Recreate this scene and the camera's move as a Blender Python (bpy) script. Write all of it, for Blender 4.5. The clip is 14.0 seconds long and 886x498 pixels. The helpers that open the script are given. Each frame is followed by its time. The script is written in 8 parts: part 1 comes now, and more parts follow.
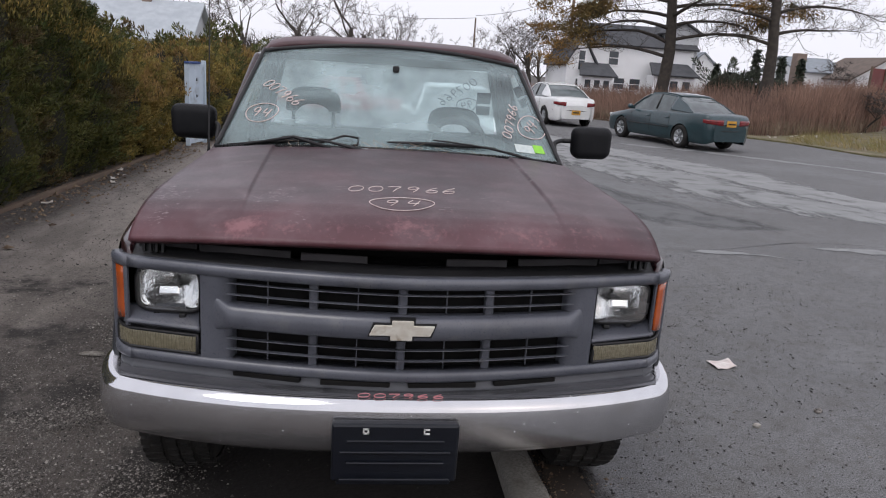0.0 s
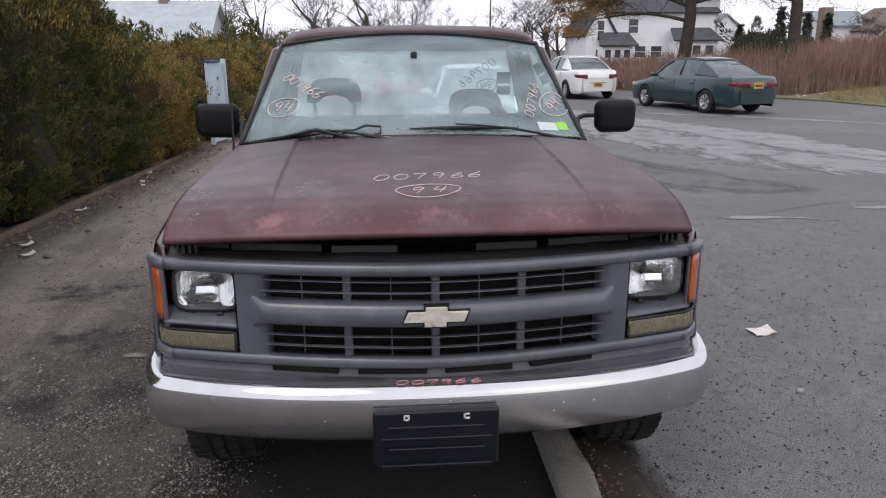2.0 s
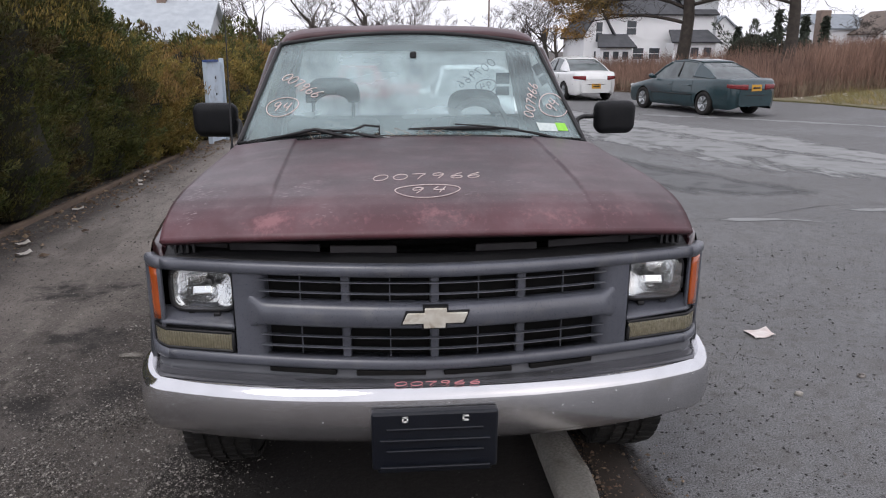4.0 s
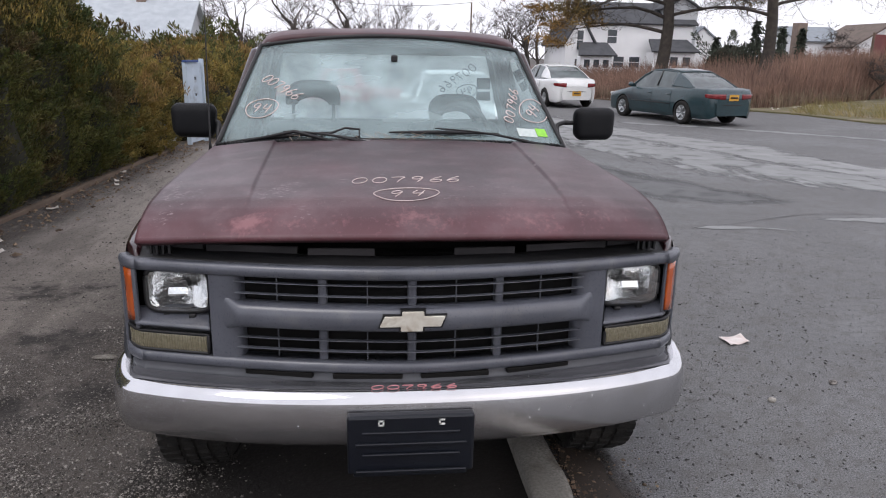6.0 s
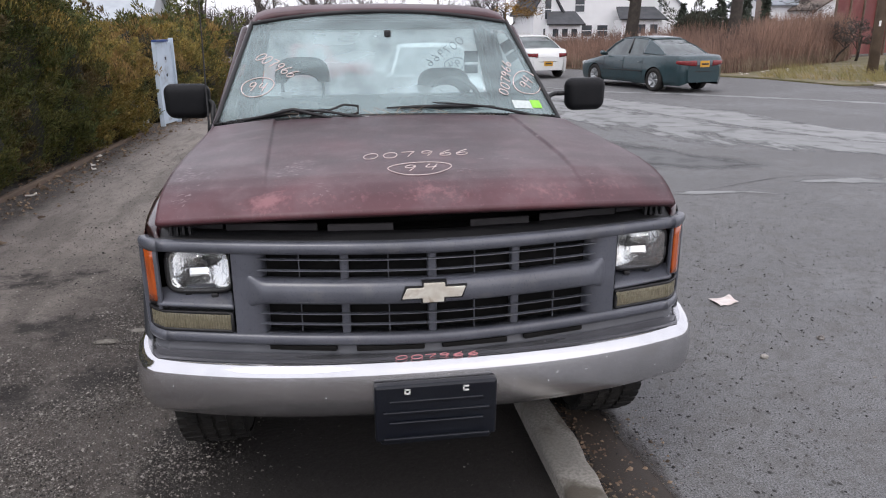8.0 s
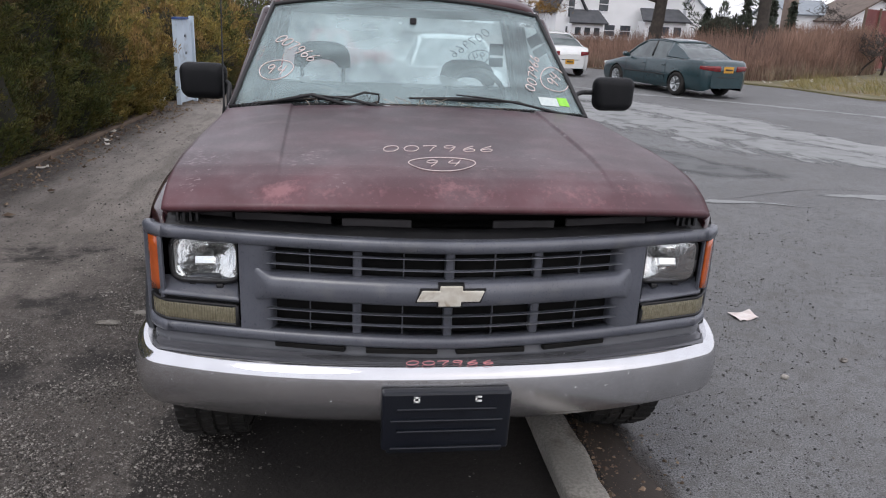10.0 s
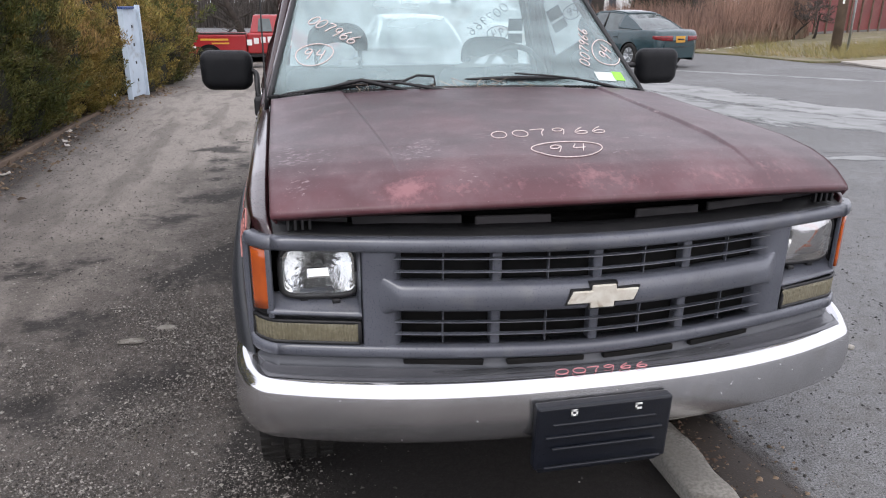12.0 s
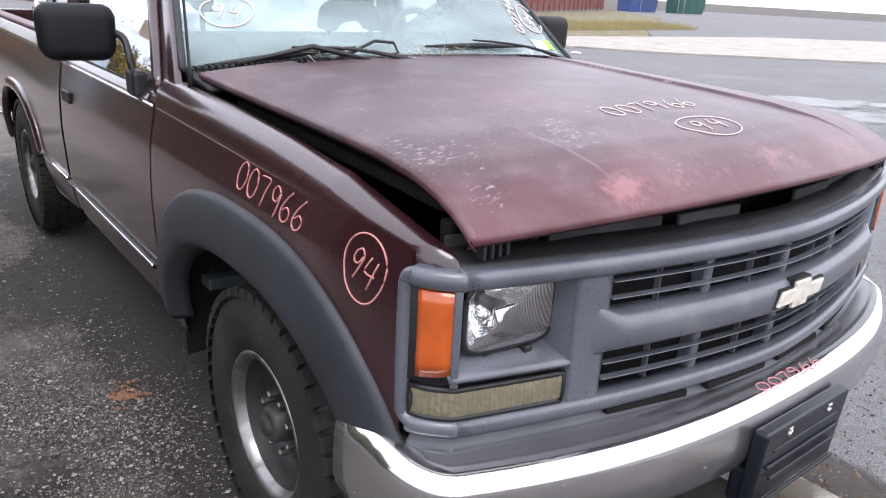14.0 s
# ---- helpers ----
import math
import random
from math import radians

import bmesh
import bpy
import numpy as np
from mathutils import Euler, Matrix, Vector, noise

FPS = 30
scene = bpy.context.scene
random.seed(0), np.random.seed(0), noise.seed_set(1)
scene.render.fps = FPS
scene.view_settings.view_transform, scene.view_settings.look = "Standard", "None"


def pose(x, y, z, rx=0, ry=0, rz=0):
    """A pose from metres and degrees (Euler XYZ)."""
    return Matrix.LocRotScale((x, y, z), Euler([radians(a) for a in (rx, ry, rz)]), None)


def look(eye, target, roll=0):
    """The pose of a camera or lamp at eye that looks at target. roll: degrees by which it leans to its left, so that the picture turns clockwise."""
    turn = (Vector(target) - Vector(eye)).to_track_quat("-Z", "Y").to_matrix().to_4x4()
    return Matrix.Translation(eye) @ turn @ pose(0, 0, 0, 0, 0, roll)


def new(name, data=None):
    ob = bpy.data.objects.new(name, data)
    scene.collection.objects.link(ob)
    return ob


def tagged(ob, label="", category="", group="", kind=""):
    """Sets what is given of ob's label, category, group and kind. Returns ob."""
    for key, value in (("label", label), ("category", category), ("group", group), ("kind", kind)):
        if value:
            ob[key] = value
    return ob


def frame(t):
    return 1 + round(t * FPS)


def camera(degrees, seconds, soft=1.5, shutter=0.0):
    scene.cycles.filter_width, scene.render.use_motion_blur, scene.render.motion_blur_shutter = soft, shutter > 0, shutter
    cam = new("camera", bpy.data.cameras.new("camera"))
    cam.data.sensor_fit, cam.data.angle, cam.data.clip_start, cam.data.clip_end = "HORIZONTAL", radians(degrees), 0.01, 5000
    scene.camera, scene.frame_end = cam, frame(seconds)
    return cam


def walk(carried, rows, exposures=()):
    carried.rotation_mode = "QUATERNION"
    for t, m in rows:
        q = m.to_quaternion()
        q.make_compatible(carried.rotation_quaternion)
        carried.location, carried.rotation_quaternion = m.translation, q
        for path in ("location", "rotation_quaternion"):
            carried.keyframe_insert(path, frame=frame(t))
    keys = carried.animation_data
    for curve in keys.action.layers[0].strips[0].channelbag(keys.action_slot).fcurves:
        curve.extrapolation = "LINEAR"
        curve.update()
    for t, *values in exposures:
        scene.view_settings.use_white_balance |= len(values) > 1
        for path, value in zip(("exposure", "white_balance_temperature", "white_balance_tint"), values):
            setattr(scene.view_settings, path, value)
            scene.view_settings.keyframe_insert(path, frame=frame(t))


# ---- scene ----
cam = camera(62.7, 14.0, 1.1)
PATH = [
    (0, (-0.145, -2.169, 1.729), (0.081, -0.242, 1.244), 3.8),
    (0.5, (-0.158, -2.158, 1.723), (-0.007, -0.233, 1.202), 2.1),
    (1, (-0.152, -2.163, 1.724), (0.004, -0.241, 1.193), 1.3),
    (1.5, (-0.143, -2.163, 1.733), (0.037, -0.249, 1.184), 0.4),
    (2, (-0.145, -2.169, 1.737), (0.001, -0.247, 1.203), -0.3),
    (2.5, (-0.151, -2.162, 1.731), (0.016, -0.243, 1.195), 0.1),
    (4.8, (-0.15, -2.155, 1.734), (-0.021, -0.231, 1.203), -0.6),
    (5, (-0.15, -2.162, 1.731), (-0.029, -0.239, 1.196), -1.0),
    (5.5, (-0.153, -2.143, 1.72), (0.009, -0.239, 1.129), 0.1),
    (6, (-0.146, -2.156, 1.73), (0.063, -0.236, 1.211), 1.1),
    (6.5, (-0.116, -2.169, 1.738), (0.159, -0.267, 1.185), 0.8),
    (7, (-0.125, -2.156, 1.714), (0.033, -0.249, 1.131), -0.1),
    (7.5, (-0.169, -2.138, 1.718), (0.046, -0.25, 1.096), 1.2),
    (8, (-0.292, -2.194, 1.736), (-0.013, -0.302, 1.15), -0.3),
    (8.2, (-0.337, -2.208, 1.729), (-0.073, -0.329, 1.099), 0.4),
    (10.3, (-0.304, -2.054, 1.722), (-0.05, -0.161, 1.128), 2.7),
    (10.5, (-0.309, -2.055, 1.721), (-0.076, -0.157, 1.137), 2.1),
    (11, (-0.472, -2.037, 1.723), (-0.101, -0.184, 1.067), 3.3),
    (11.5, (-0.685, -1.992, 1.709), (-0.348, -0.164, 0.971), 1.2),
    (12, (-0.811, -1.739, 1.683), (-0.409, 0.11, 1.034), 0.5),
    (12.5, (-0.94, -1.541, 1.672), (-0.462, 0.282, 1.002), 1.0),
    (13, (-1.32, -1.372, 1.655), (-0.505, 0.308, 0.94), 6.0),
    (13.5, (-1.452, -1.057, 1.586), (-0.539, 0.499, 0.721), 1.2),
    (14, (-1.648, -0.779, 1.566), (-0.474, 0.69, 0.885), 3.2),
]
walk(cam, [(t, look(e, g, r)) for t, e, g, r in PATH],
     [(0, 0.06, 6560, 12), (1, 0.18, 6560, 12), (2.5, 0.24, 6560, 12), (5, 0.26, 6560, 12), (6, 0.3, 6560, 12), (6.5, 0.04, 6560, 12), (7, 0.3, 6560, 12), (7.5, 0.55, 6560, 12), (8, 0.5, 6560, 12),
      (10.5, 0.36, 6500, 10.5), (11, 0.5, 6550, 10.5), (11.5, 0.82, 6550, 11), (12.5, 0.76, 6450, 11), (13.3, 1.09, 6350, 12), (14, 1.3, 6380, 12)])


# ---- world, light ----
world = bpy.data.worlds.new("overcast_sky")
scene.world = world
world.use_nodes = True
wn, wl = world.node_tree.nodes, world.node_tree.links
sky = wn.new("ShaderNodeTexSky")
sky.sky_type = "NISHITA"
sky.sun_disc = False
sky.sun_elevation = radians(38)
sky.sun_rotation = radians(150)
sky.dust_density = 4.0
cloud = wn.new("ShaderNodeMixRGB")
cloud.inputs[0].default_value = 0.88
cloud.inputs[2].default_value = (8.5, 8.6, 9.5, 1)
wl.new(sky.outputs[0], cloud.inputs[1])
wl.new(cloud.outputs[0], wn["Background"].inputs[0])
wn["Background"].inputs[1].default_value = 0.115
sun = new("sun", bpy.data.lights.new("sun", "SUN"))
sun.data.energy = 0.7
sun.data.angle = radians(25)
sun.data.color = (1.0, 0.97, 0.93)
sun.matrix_world = look((0, 0, 30), (12, 14, 0))


# ---- materials ----
def mat(name, c1, c2=None, scale=6.0, rough=0.6, metal=0.0, bump=0.0, bscale=60.0, fine=None, coat=0.0, rvar=0.1,
        spec=0.5, stain=None, sscale=1.5, spos=(0.55, 0.7), island=0.0, vary=0.0):
    """Two scales of variation: c1 to c2 by a broad noise, a fine grain, an optional stain colour, and bump."""
    m = bpy.data.materials.new(name)
    m.use_nodes = True
    n, l = m.node_tree.nodes, m.node_tree.links
    b = n["Principled BSDF"]
    b.inputs["Metallic"].default_value = metal
    b.inputs["Coat Weight"].default_value = coat
    b.inputs["Coat Roughness"].default_value = 0.12
    b.inputs["Specular IOR Level"].default_value = spec
    co = n.new("ShaderNodeTexCoord")
    if c2 is None:
        c2 = tuple(v * 0.78 for v in c1)

    def noise_node(sc, det=4.0, dist=0.0):
        t = n.new("ShaderNodeTexNoise")
        t.inputs["Scale"].default_value, t.inputs["Detail"].default_value, t.inputs["Distortion"].default_value = sc, det, dist
        l.new(co.outputs["Object"], t.inputs["Vector"])
        return t

    def ramp(src, lo, hi):
        r = n.new("ShaderNodeMapRange")
        r.inputs["From Min"].default_value, r.inputs["From Max"].default_value = lo, hi
        l.new(src, r.inputs["Value"])
        return r.outputs[0]

    def mix(f, a, bb, mode="MIX"):
        x = n.new("ShaderNodeMixRGB")
        x.blend_type = mode
        for k, v in ((0, f), (1, a), (2, bb)):
            if isinstance(v, (int, float)):
                x.inputs[k].default_value = v
            elif isinstance(v, tuple):
                x.inputs[k].default_value = (*v, 1)
            else:
                l.new(v, x.inputs[k])
        return x.outputs[0]

    broad = noise_node(scale, 5.0, 0.3)
    col = mix(ramp(broad.outputs[0], 0.35, 0.65), c1, c2)
    grain = noise_node(bscale, 3.0)
    if fine:
        col = mix(ramp(grain.outputs[0], 0.4, 0.62), col, fine)
    if stain:
        s = noise_node(sscale, 6.0, 0.5)
        col = mix(ramp(s.outputs[0], *spos), col, stain)
    if island or vary:
        g = n.new("ShaderNodeNewGeometry") if island else n.new("ShaderNodeObjectInfo")
        src = g.outputs["Random Per Island"] if island else g.outputs["Random"]
        k = island or vary
        r = n.new("ShaderNodeMapRange")
        r.inputs["To Min"].default_value, r.inputs["To Max"].default_value = 1 - k, 1 + k
        l.new(src, r.inputs["Value"])
        hs = n.new("ShaderNodeHueSaturation")
        l.new(r.outputs[0], hs.inputs["Value"])
        l.new(col, hs.inputs["Color"])
        col = hs.outputs[0]
    l.new(col, b.inputs["Base Color"])
    rr = n.new("ShaderNodeMapRange")
    rr.inputs["To Min"].default_value, rr.inputs["To Max"].default_value = max(0.02, rough - rvar), min(1, rough + rvar)
    l.new(grain.outputs[0], rr.inputs["Value"])
    l.new(rr.outputs[0], b.inputs["Roughness"])
    if bump:
        bp = n.new("ShaderNodeBump")
        bp.inputs["Strength"].default_value, bp.inputs["Distance"].default_value = bump, 0.01
        l.new(grain.outputs[0], bp.inputs["Height"])
        l.new(bp.outputs[0], b.inputs["Normal"])
    return m


def glass_mat(name, tint, haze, haze_col, gloss=0.04, film="ShaderNodeBsdfDiffuse", ribs=0.0, streak=(1, 1, 1)):
    """A thin pane: clear, with a Fresnel gloss and a film of dust and put-in haze."""
    m = bpy.data.materials.new(name)
    m.use_nodes = True
    n, l = m.node_tree.nodes, m.node_tree.links
    n.remove(n["Principled BSDF"])
    tr, gl, df = n.new("ShaderNodeBsdfTransparent"), n.new("ShaderNodeBsdfGlossy"), n.new(film)
    tr.inputs[0].default_value = (*tint, 1)
    gl.inputs["Roughness"].default_value = gloss
    df.inputs[0].default_value = (*haze_col, 1)
    fr = n.new("ShaderNodeFresnel")
    fr.inputs[0].default_value = 1.52
    co, ns, mr = n.new("ShaderNodeTexCoord"), n.new("ShaderNodeTexNoise"), n.new("ShaderNodeMapRange")
    ns.inputs["Scale"].default_value, ns.inputs["Detail"].default_value = 5.0, 6.0
    mr.inputs["From Min"].default_value, mr.inputs["From Max"].default_value = 0.3, 0.7
    mr.inputs["To Min"].default_value, mr.inputs["To Max"].default_value = haze * 0.5, haze * 1.5
    mp = n.new("ShaderNodeMapping")
    mp.inputs["Scale"].default_value, mp.inputs["Rotation"].default_value = streak, (0, radians(24), 0)
    l.new(co.outputs["Object"], mp.inputs[0])
    l.new(mp.outputs[0], ns.inputs["Vector"])
    l.new(ns.outputs[0], mr.inputs["Value"])
    if ribs:
        # moulded flutes across the lens
        wv = n.new("ShaderNodeTexWave")
        wv.inputs["Scale"].default_value, wv.inputs["Distortion"].default_value = ribs, 0.6
        l.new(co.outputs["Object"], wv.inputs["Vector"])
        bp = n.new("ShaderNodeBump")
        bp.inputs["Strength"].default_value, bp.inputs["Distance"].default_value = 0.5, 0.004
        l.new(wv.outputs["Fac"], bp.inputs["Height"])
        for q in (gl, df):
            l.new(bp.outputs[0], q.inputs["Normal"])
        mu = n.new("ShaderNodeMath")
        mu.operation = "MULTIPLY"
        l.new(wv.outputs["Fac"], mu.inputs[0])
        l.new(mr.outputs[0], mu.inputs[1])
        mr = mu
    a, b2 = n.new("ShaderNodeMixShader"), n.new("ShaderNodeMixShader")
    l.new(mr.outputs[0], a.inputs[0])
    l.new(tr.outputs[0], a.inputs[1])
    l.new(df.outputs[0], a.inputs[2])
    l.new(fr.outputs[0], b2.inputs[0])
    l.new(a.outputs[0], b2.inputs[1])
    l.new(gl.outputs[0], b2.inputs[2])
    l.new(b2.outputs[0], n["Material Output"].inputs[0])
    return m


def speckle(m, scale, lo, hi, colour, k, squash=(1, 1, 1), cluster=0.0, where=(0.48, 0.6)):
    """Small flecks over a material's colour, in clusters if asked."""
    n, l = m.node_tree.nodes, m.node_tree.links
    b = n["Principled BSDF"]
    old = b.inputs["Base Color"].links[0].from_socket
    co, mp = n.new("ShaderNodeTexCoord"), n.new("ShaderNodeMapping")
    mp.inputs["Scale"].default_value = squash
    l.new(co.outputs["Object"], mp.inputs[0])

    def thresh(sc, vec, a, c, det):
        t, r = n.new("ShaderNodeTexNoise"), n.new("ShaderNodeMapRange")
        t.inputs["Scale"].default_value, t.inputs["Detail"].default_value = sc, det
        l.new(vec, t.inputs["Vector"])
        r.inputs["From Min"].default_value, r.inputs["From Max"].default_value = a, c
        l.new(t.outputs[0], r.inputs["Value"])
        return r.outputs[0]
    f = thresh(scale, mp.outputs[0], lo, hi, 2.0)
    g = n.new("ShaderNodeMath")
    g.operation = "MULTIPLY"
    g.inputs[1].default_value = k
    l.new(f, g.inputs[0])
    f = g.outputs[0]
    if cluster:
        h = n.new("ShaderNodeMath")
        h.operation = "MULTIPLY"
        l.new(f, h.inputs[0])
        l.new(thresh(cluster, co.outputs["Object"], where[0], where[1], 3.0), h.inputs[1])
        f = h.outputs[0]
    x = n.new("ShaderNodeMixRGB")
    l.new(f, x.inputs[0])
    l.new(old, x.inputs[1])
    x.inputs[2].default_value = (*colour, 1)
    l.new(x.outputs[0], b.inputs["Base Color"])
    return m


def hood_mat():
    """Sun-bleached maroon: greyer towards the rear, redder lip, soft pink rubbed spots, pale scuffs."""
    m = mat("faded_maroon_hood", (0.049, 0.018, 0.023), (0.036, 0.0135, 0.017), 3.0, 0.4, 0.0, 0.04, 220.0, coat=0.0, rvar=0.12)
    n, l = m.node_tree.nodes, m.node_tree.links
    b = n["Principled BSDF"]
    old = b.inputs["Base Color"].links[0].from_socket
    co, sep = n.new("ShaderNodeTexCoord"), n.new("ShaderNodeSeparateXYZ")
    l.new(co.outputs["Object"], sep.inputs[0])
    stretch = n.new("ShaderNodeMapping")
    stretch.inputs["Scale"].default_value = (3.0, 2.2, 3)
    l.new(co.outputs["Object"], stretch.inputs[0])

    def fac(ns_scale, vec, y0, y1, lo, hi, det=6.0, top=0.16, low=-0.12):
        t = n.new("ShaderNodeTexNoise")
        t.inputs["Scale"].default_value, t.inputs["Detail"].default_value, t.inputs["Roughness"].default_value = ns_scale, det, 0.6
        l.new(vec, t.inputs["Vector"])
        g = n.new("ShaderNodeMapRange")
        g.inputs["From Min"].default_value, g.inputs["From Max"].default_value = y0, y1
        g.inputs["To Min"].default_value, g.inputs["To Max"].default_value = top, low
        l.new(sep.outputs[1], g.inputs["Value"])
        add = n.new("ShaderNodeMath")
        l.new(t.outputs[0], add.inputs[0])
        l.new(g.outputs[0], add.inputs[1])
        r = n.new("ShaderNodeMapRange")
        r.interpolation_type = "SMOOTHSTEP"
        r.inputs["From Min"].default_value, r.inputs["From Max"].default_value = lo, hi
        l.new(add.outputs[0], r.inputs["Value"])
        return r.outputs[0]

    def over(f, base, c, k):
        s = n.new("ShaderNodeMath")
        s.operation = "MULTIPLY"
        s.inputs[1].default_value = k
        l.new(f, s.inputs[0])
        x = n.new("ShaderNodeMixRGB")
        l.new(s.outputs[0], x.inputs[0])
        l.new(base, x.inputs[1])
        x.inputs[2].default_value = (*c, 1)
        return x.outputs[0]

    c = over(fac(2.4, co.outputs["Object"], 0.1, 1.2, 0.38, 0.78, 6.0, -0.06, 0.1), old, (0.082, 0.058, 0.066), 0.75)
    c = over(fac(1.6, co.outputs["Object"], 0.02, 0.36, 0.36, 0.8, 3.0), c, (0.125, 0.044, 0.053), 0.85)

    def worn(attribute, scale, vec, k, lo, hi, det=5.0):
        """Where a hand-set wear mask and a ragged noise together pass a threshold."""
        at, t, ad, r = (n.new(q) for q in ("ShaderNodeAttribute", "ShaderNodeTexNoise", "ShaderNodeMath", "ShaderNodeMapRange"))
        at.attribute_name = attribute
        t.inputs["Scale"].default_value, t.inputs["Detail"].default_value, t.inputs["Roughness"].default_value = scale, det, 0.65
        l.new(vec, t.inputs["Vector"])
        ad.operation = "MULTIPLY_ADD"
        ad.inputs[1].default_value = k
        l.new(at.outputs["Fac"], ad.inputs[0])
        l.new(t.outputs[0], ad.inputs[2])
        r.inputs["From Min"].default_value, r.inputs["From Max"].default_value = lo, hi
        l.new(ad.outputs[0], r.inputs["Value"])
        return r.outputs[0]
    c = over(fac(7.0, co.outputs["Object"], 0.0, 1.2, 0.5, 0.8, 8.0, 0.06, 0.06), c, (0.15, 0.096, 0.105), 0.5)
    c = over(worn("rub", 16.0, stretch.outputs[0], 0.42, 0.6, 0.95), c, (0.29, 0.135, 0.145), 0.66)
    flat = n.new("ShaderNodeMapping")
    flat.inputs["Scale"].default_value = (48, 85, 60)
    l.new(co.outputs["Object"], flat.inputs[0])
    c = over(worn("fleck", 1.0, flat.outputs[0], 0.165, 0.7, 0.8, 4.0), c, (0.34, 0.27, 0.28), 0.55)
    l.new(c, b.inputs["Base Color"])
    speckle(m, 1.0, 0.64, 0.72, (0.4, 0.32, 0.32), 0.45, (30, 80, 50), 2.6, (0.54, 0.68))
    speckle(m, 190.0, 0.72, 0.78, (0.3, 0.24, 0.24), 0.5)
    return m


M = {}
M["paint"] = mat("maroon_paint", (0.021, 0.0052, 0.0072), (0.03, 0.0075, 0.0105), 2.5, 0.3, 0.0, 0.015, 180, coat=0.9, stain=(0.06, 0.03, 0.032), sscale=3.0, spos=(0.6, 0.85))
M["roofpaint"] = mat("faded_roof_paint", (0.1, 0.048, 0.053), (0.055, 0.022, 0.026), 4.0, 0.45, 0.0, 0.08, 200)
M["hood"] = hood_mat()
M["greyplastic"] = mat("grey_painted_plastic", (0.094, 0.1, 0.12), (0.068, 0.073, 0.089), 7.0, 0.3, 0.0, 0.02, 260, rvar=0.1, spec=0.75, stain=(0.125, 0.125, 0.13), sscale=11, spos=(0.58, 0.8))
M["flare"] = mat("dark_flare_plastic", (0.023, 0.026, 0.031), (0.016, 0.018, 0.022), 6.0, 0.5, 0.0, 0.15, 320)
M["valance"] = mat("faded_valance_plastic", (0.095, 0.099, 0.11), (0.07, 0.074, 0.083), 6.0, 0.42, 0.0, 0.1, 260)
M["black"] = mat("black_plastic", (0.007, 0.007, 0.008), (0.012, 0.012, 0.013), 9.0, 0.5, 0.0, 0.2, 260)
M["mirrorblack"] = mat("mirror_shell_plastic", (0.006, 0.0065, 0.008), (0.01, 0.0105, 0.012), 9.0, 0.5, 0.0, 0.3, 420, spec=0.2)
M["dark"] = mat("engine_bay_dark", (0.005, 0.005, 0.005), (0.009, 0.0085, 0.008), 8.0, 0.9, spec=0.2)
M["chrome"] = mat("dulled_chrome", (0.62, 0.62, 0.635), (0.54, 0.54, 0.555), 5.0, 0.25, 0.95, 0.004, 60, rvar=0.05, stain=(0.5, 0.49, 0.48), sscale=7, spos=(0.55, 0.75))
M["polished"] = mat("polished_chrome", (0.72, 0.72, 0.735), (0.64, 0.64, 0.65), 5.0, 0.1, 0.95, 0.003, 60, rvar=0.05)
M["trimchrome"] = mat("bright_chrome_trim", (0.7, 0.7, 0.71), (0.6, 0.6, 0.61), 8.0, 0.18, 1.0, rvar=0.06)
M["dullchrome"] = mat("dulled_trim_ring", (0.34, 0.335, 0.33), (0.2, 0.195, 0.19), 14.0, 0.42, 1.0, 0.05, 60, stain=(0.12, 0.11, 0.1), sscale=9)
M["bracket"] = mat("plate_bracket_plastic", (0.006, 0.0075, 0.0125), (0.009, 0.011, 0.016), 9.0, 0.32, 0.0, 0.1, 200)
M["pad"] = mat("glossy_dark_pad", (0.07, 0.071, 0.08), (0.088, 0.089, 0.098), 9.0, 0.34, 0.0, 0.05, 90, coat=0.15)
M["amber"] = mat("amber_lens", (0.46, 0.088, 0.014), (0.36, 0.064, 0.011), 12.0, 0.2, 0.0, 0.0, 120, coat=0.5)
M["turnlens"] = mat("yellowed_lens", (0.21, 0.19, 0.13), (0.15, 0.135, 0.09), 14.0, 0.2, 0.0, 0.1, 90, coat=0.6, fine=(0.14, 0.125, 0.08))
M["lightgrey"] = mat("dusty_grey_plastic", (0.048, 0.045, 0.047), (0.028, 0.027, 0.028), 7.0, 0.85, spec=0.15, stain=(0.06, 0.057, 0.058), sscale=5)
M["emblem"] = mat("cream_emblem", (0.62, 0.6, 0.53), (0.5, 0.46, 0.39), 30.0, 0.4, stain=(0.3, 0.24, 0.17), sscale=25)
M["reflector"] = mat("lamp_reflector", (0.97, 0.97, 0.98), (0.86, 0.86, 0.87), 20.0, 0.14, 1.0, 0.25, 60)
M["bulbcup"] = mat("grey_bulb_cup", (0.16, 0.16, 0.16), (0.09, 0.09, 0.09), 20.0, 0.35, 0.6)
M["lampglass"] = glass_mat("headlamp_glass", (0.95, 0.97, 0.96), 0.06, (0.86, 0.88, 0.87), 0.05, ribs=80.0)
# dust film; its pale blue streaks also stand in for reflected sky
M["glass"] = glass_mat("windscreen_glass", (0.84, 0.97, 0.97), 0.23, (0.68, 0.88, 0.9), 0.02, streak=(0.35, 0.8, 1.5))
M["sideglass"] = glass_mat("side_window_glass", (0.66, 0.74, 0.73), 0.14, (0.4, 0.45, 0.45), 0.02)
M["rearglass"] = glass_mat("dusty_rear_glass", (0.85, 0.93, 0.93), 0.5, (0.86, 0.95, 0.95), 0.02, "ShaderNodeBsdfTranslucent")
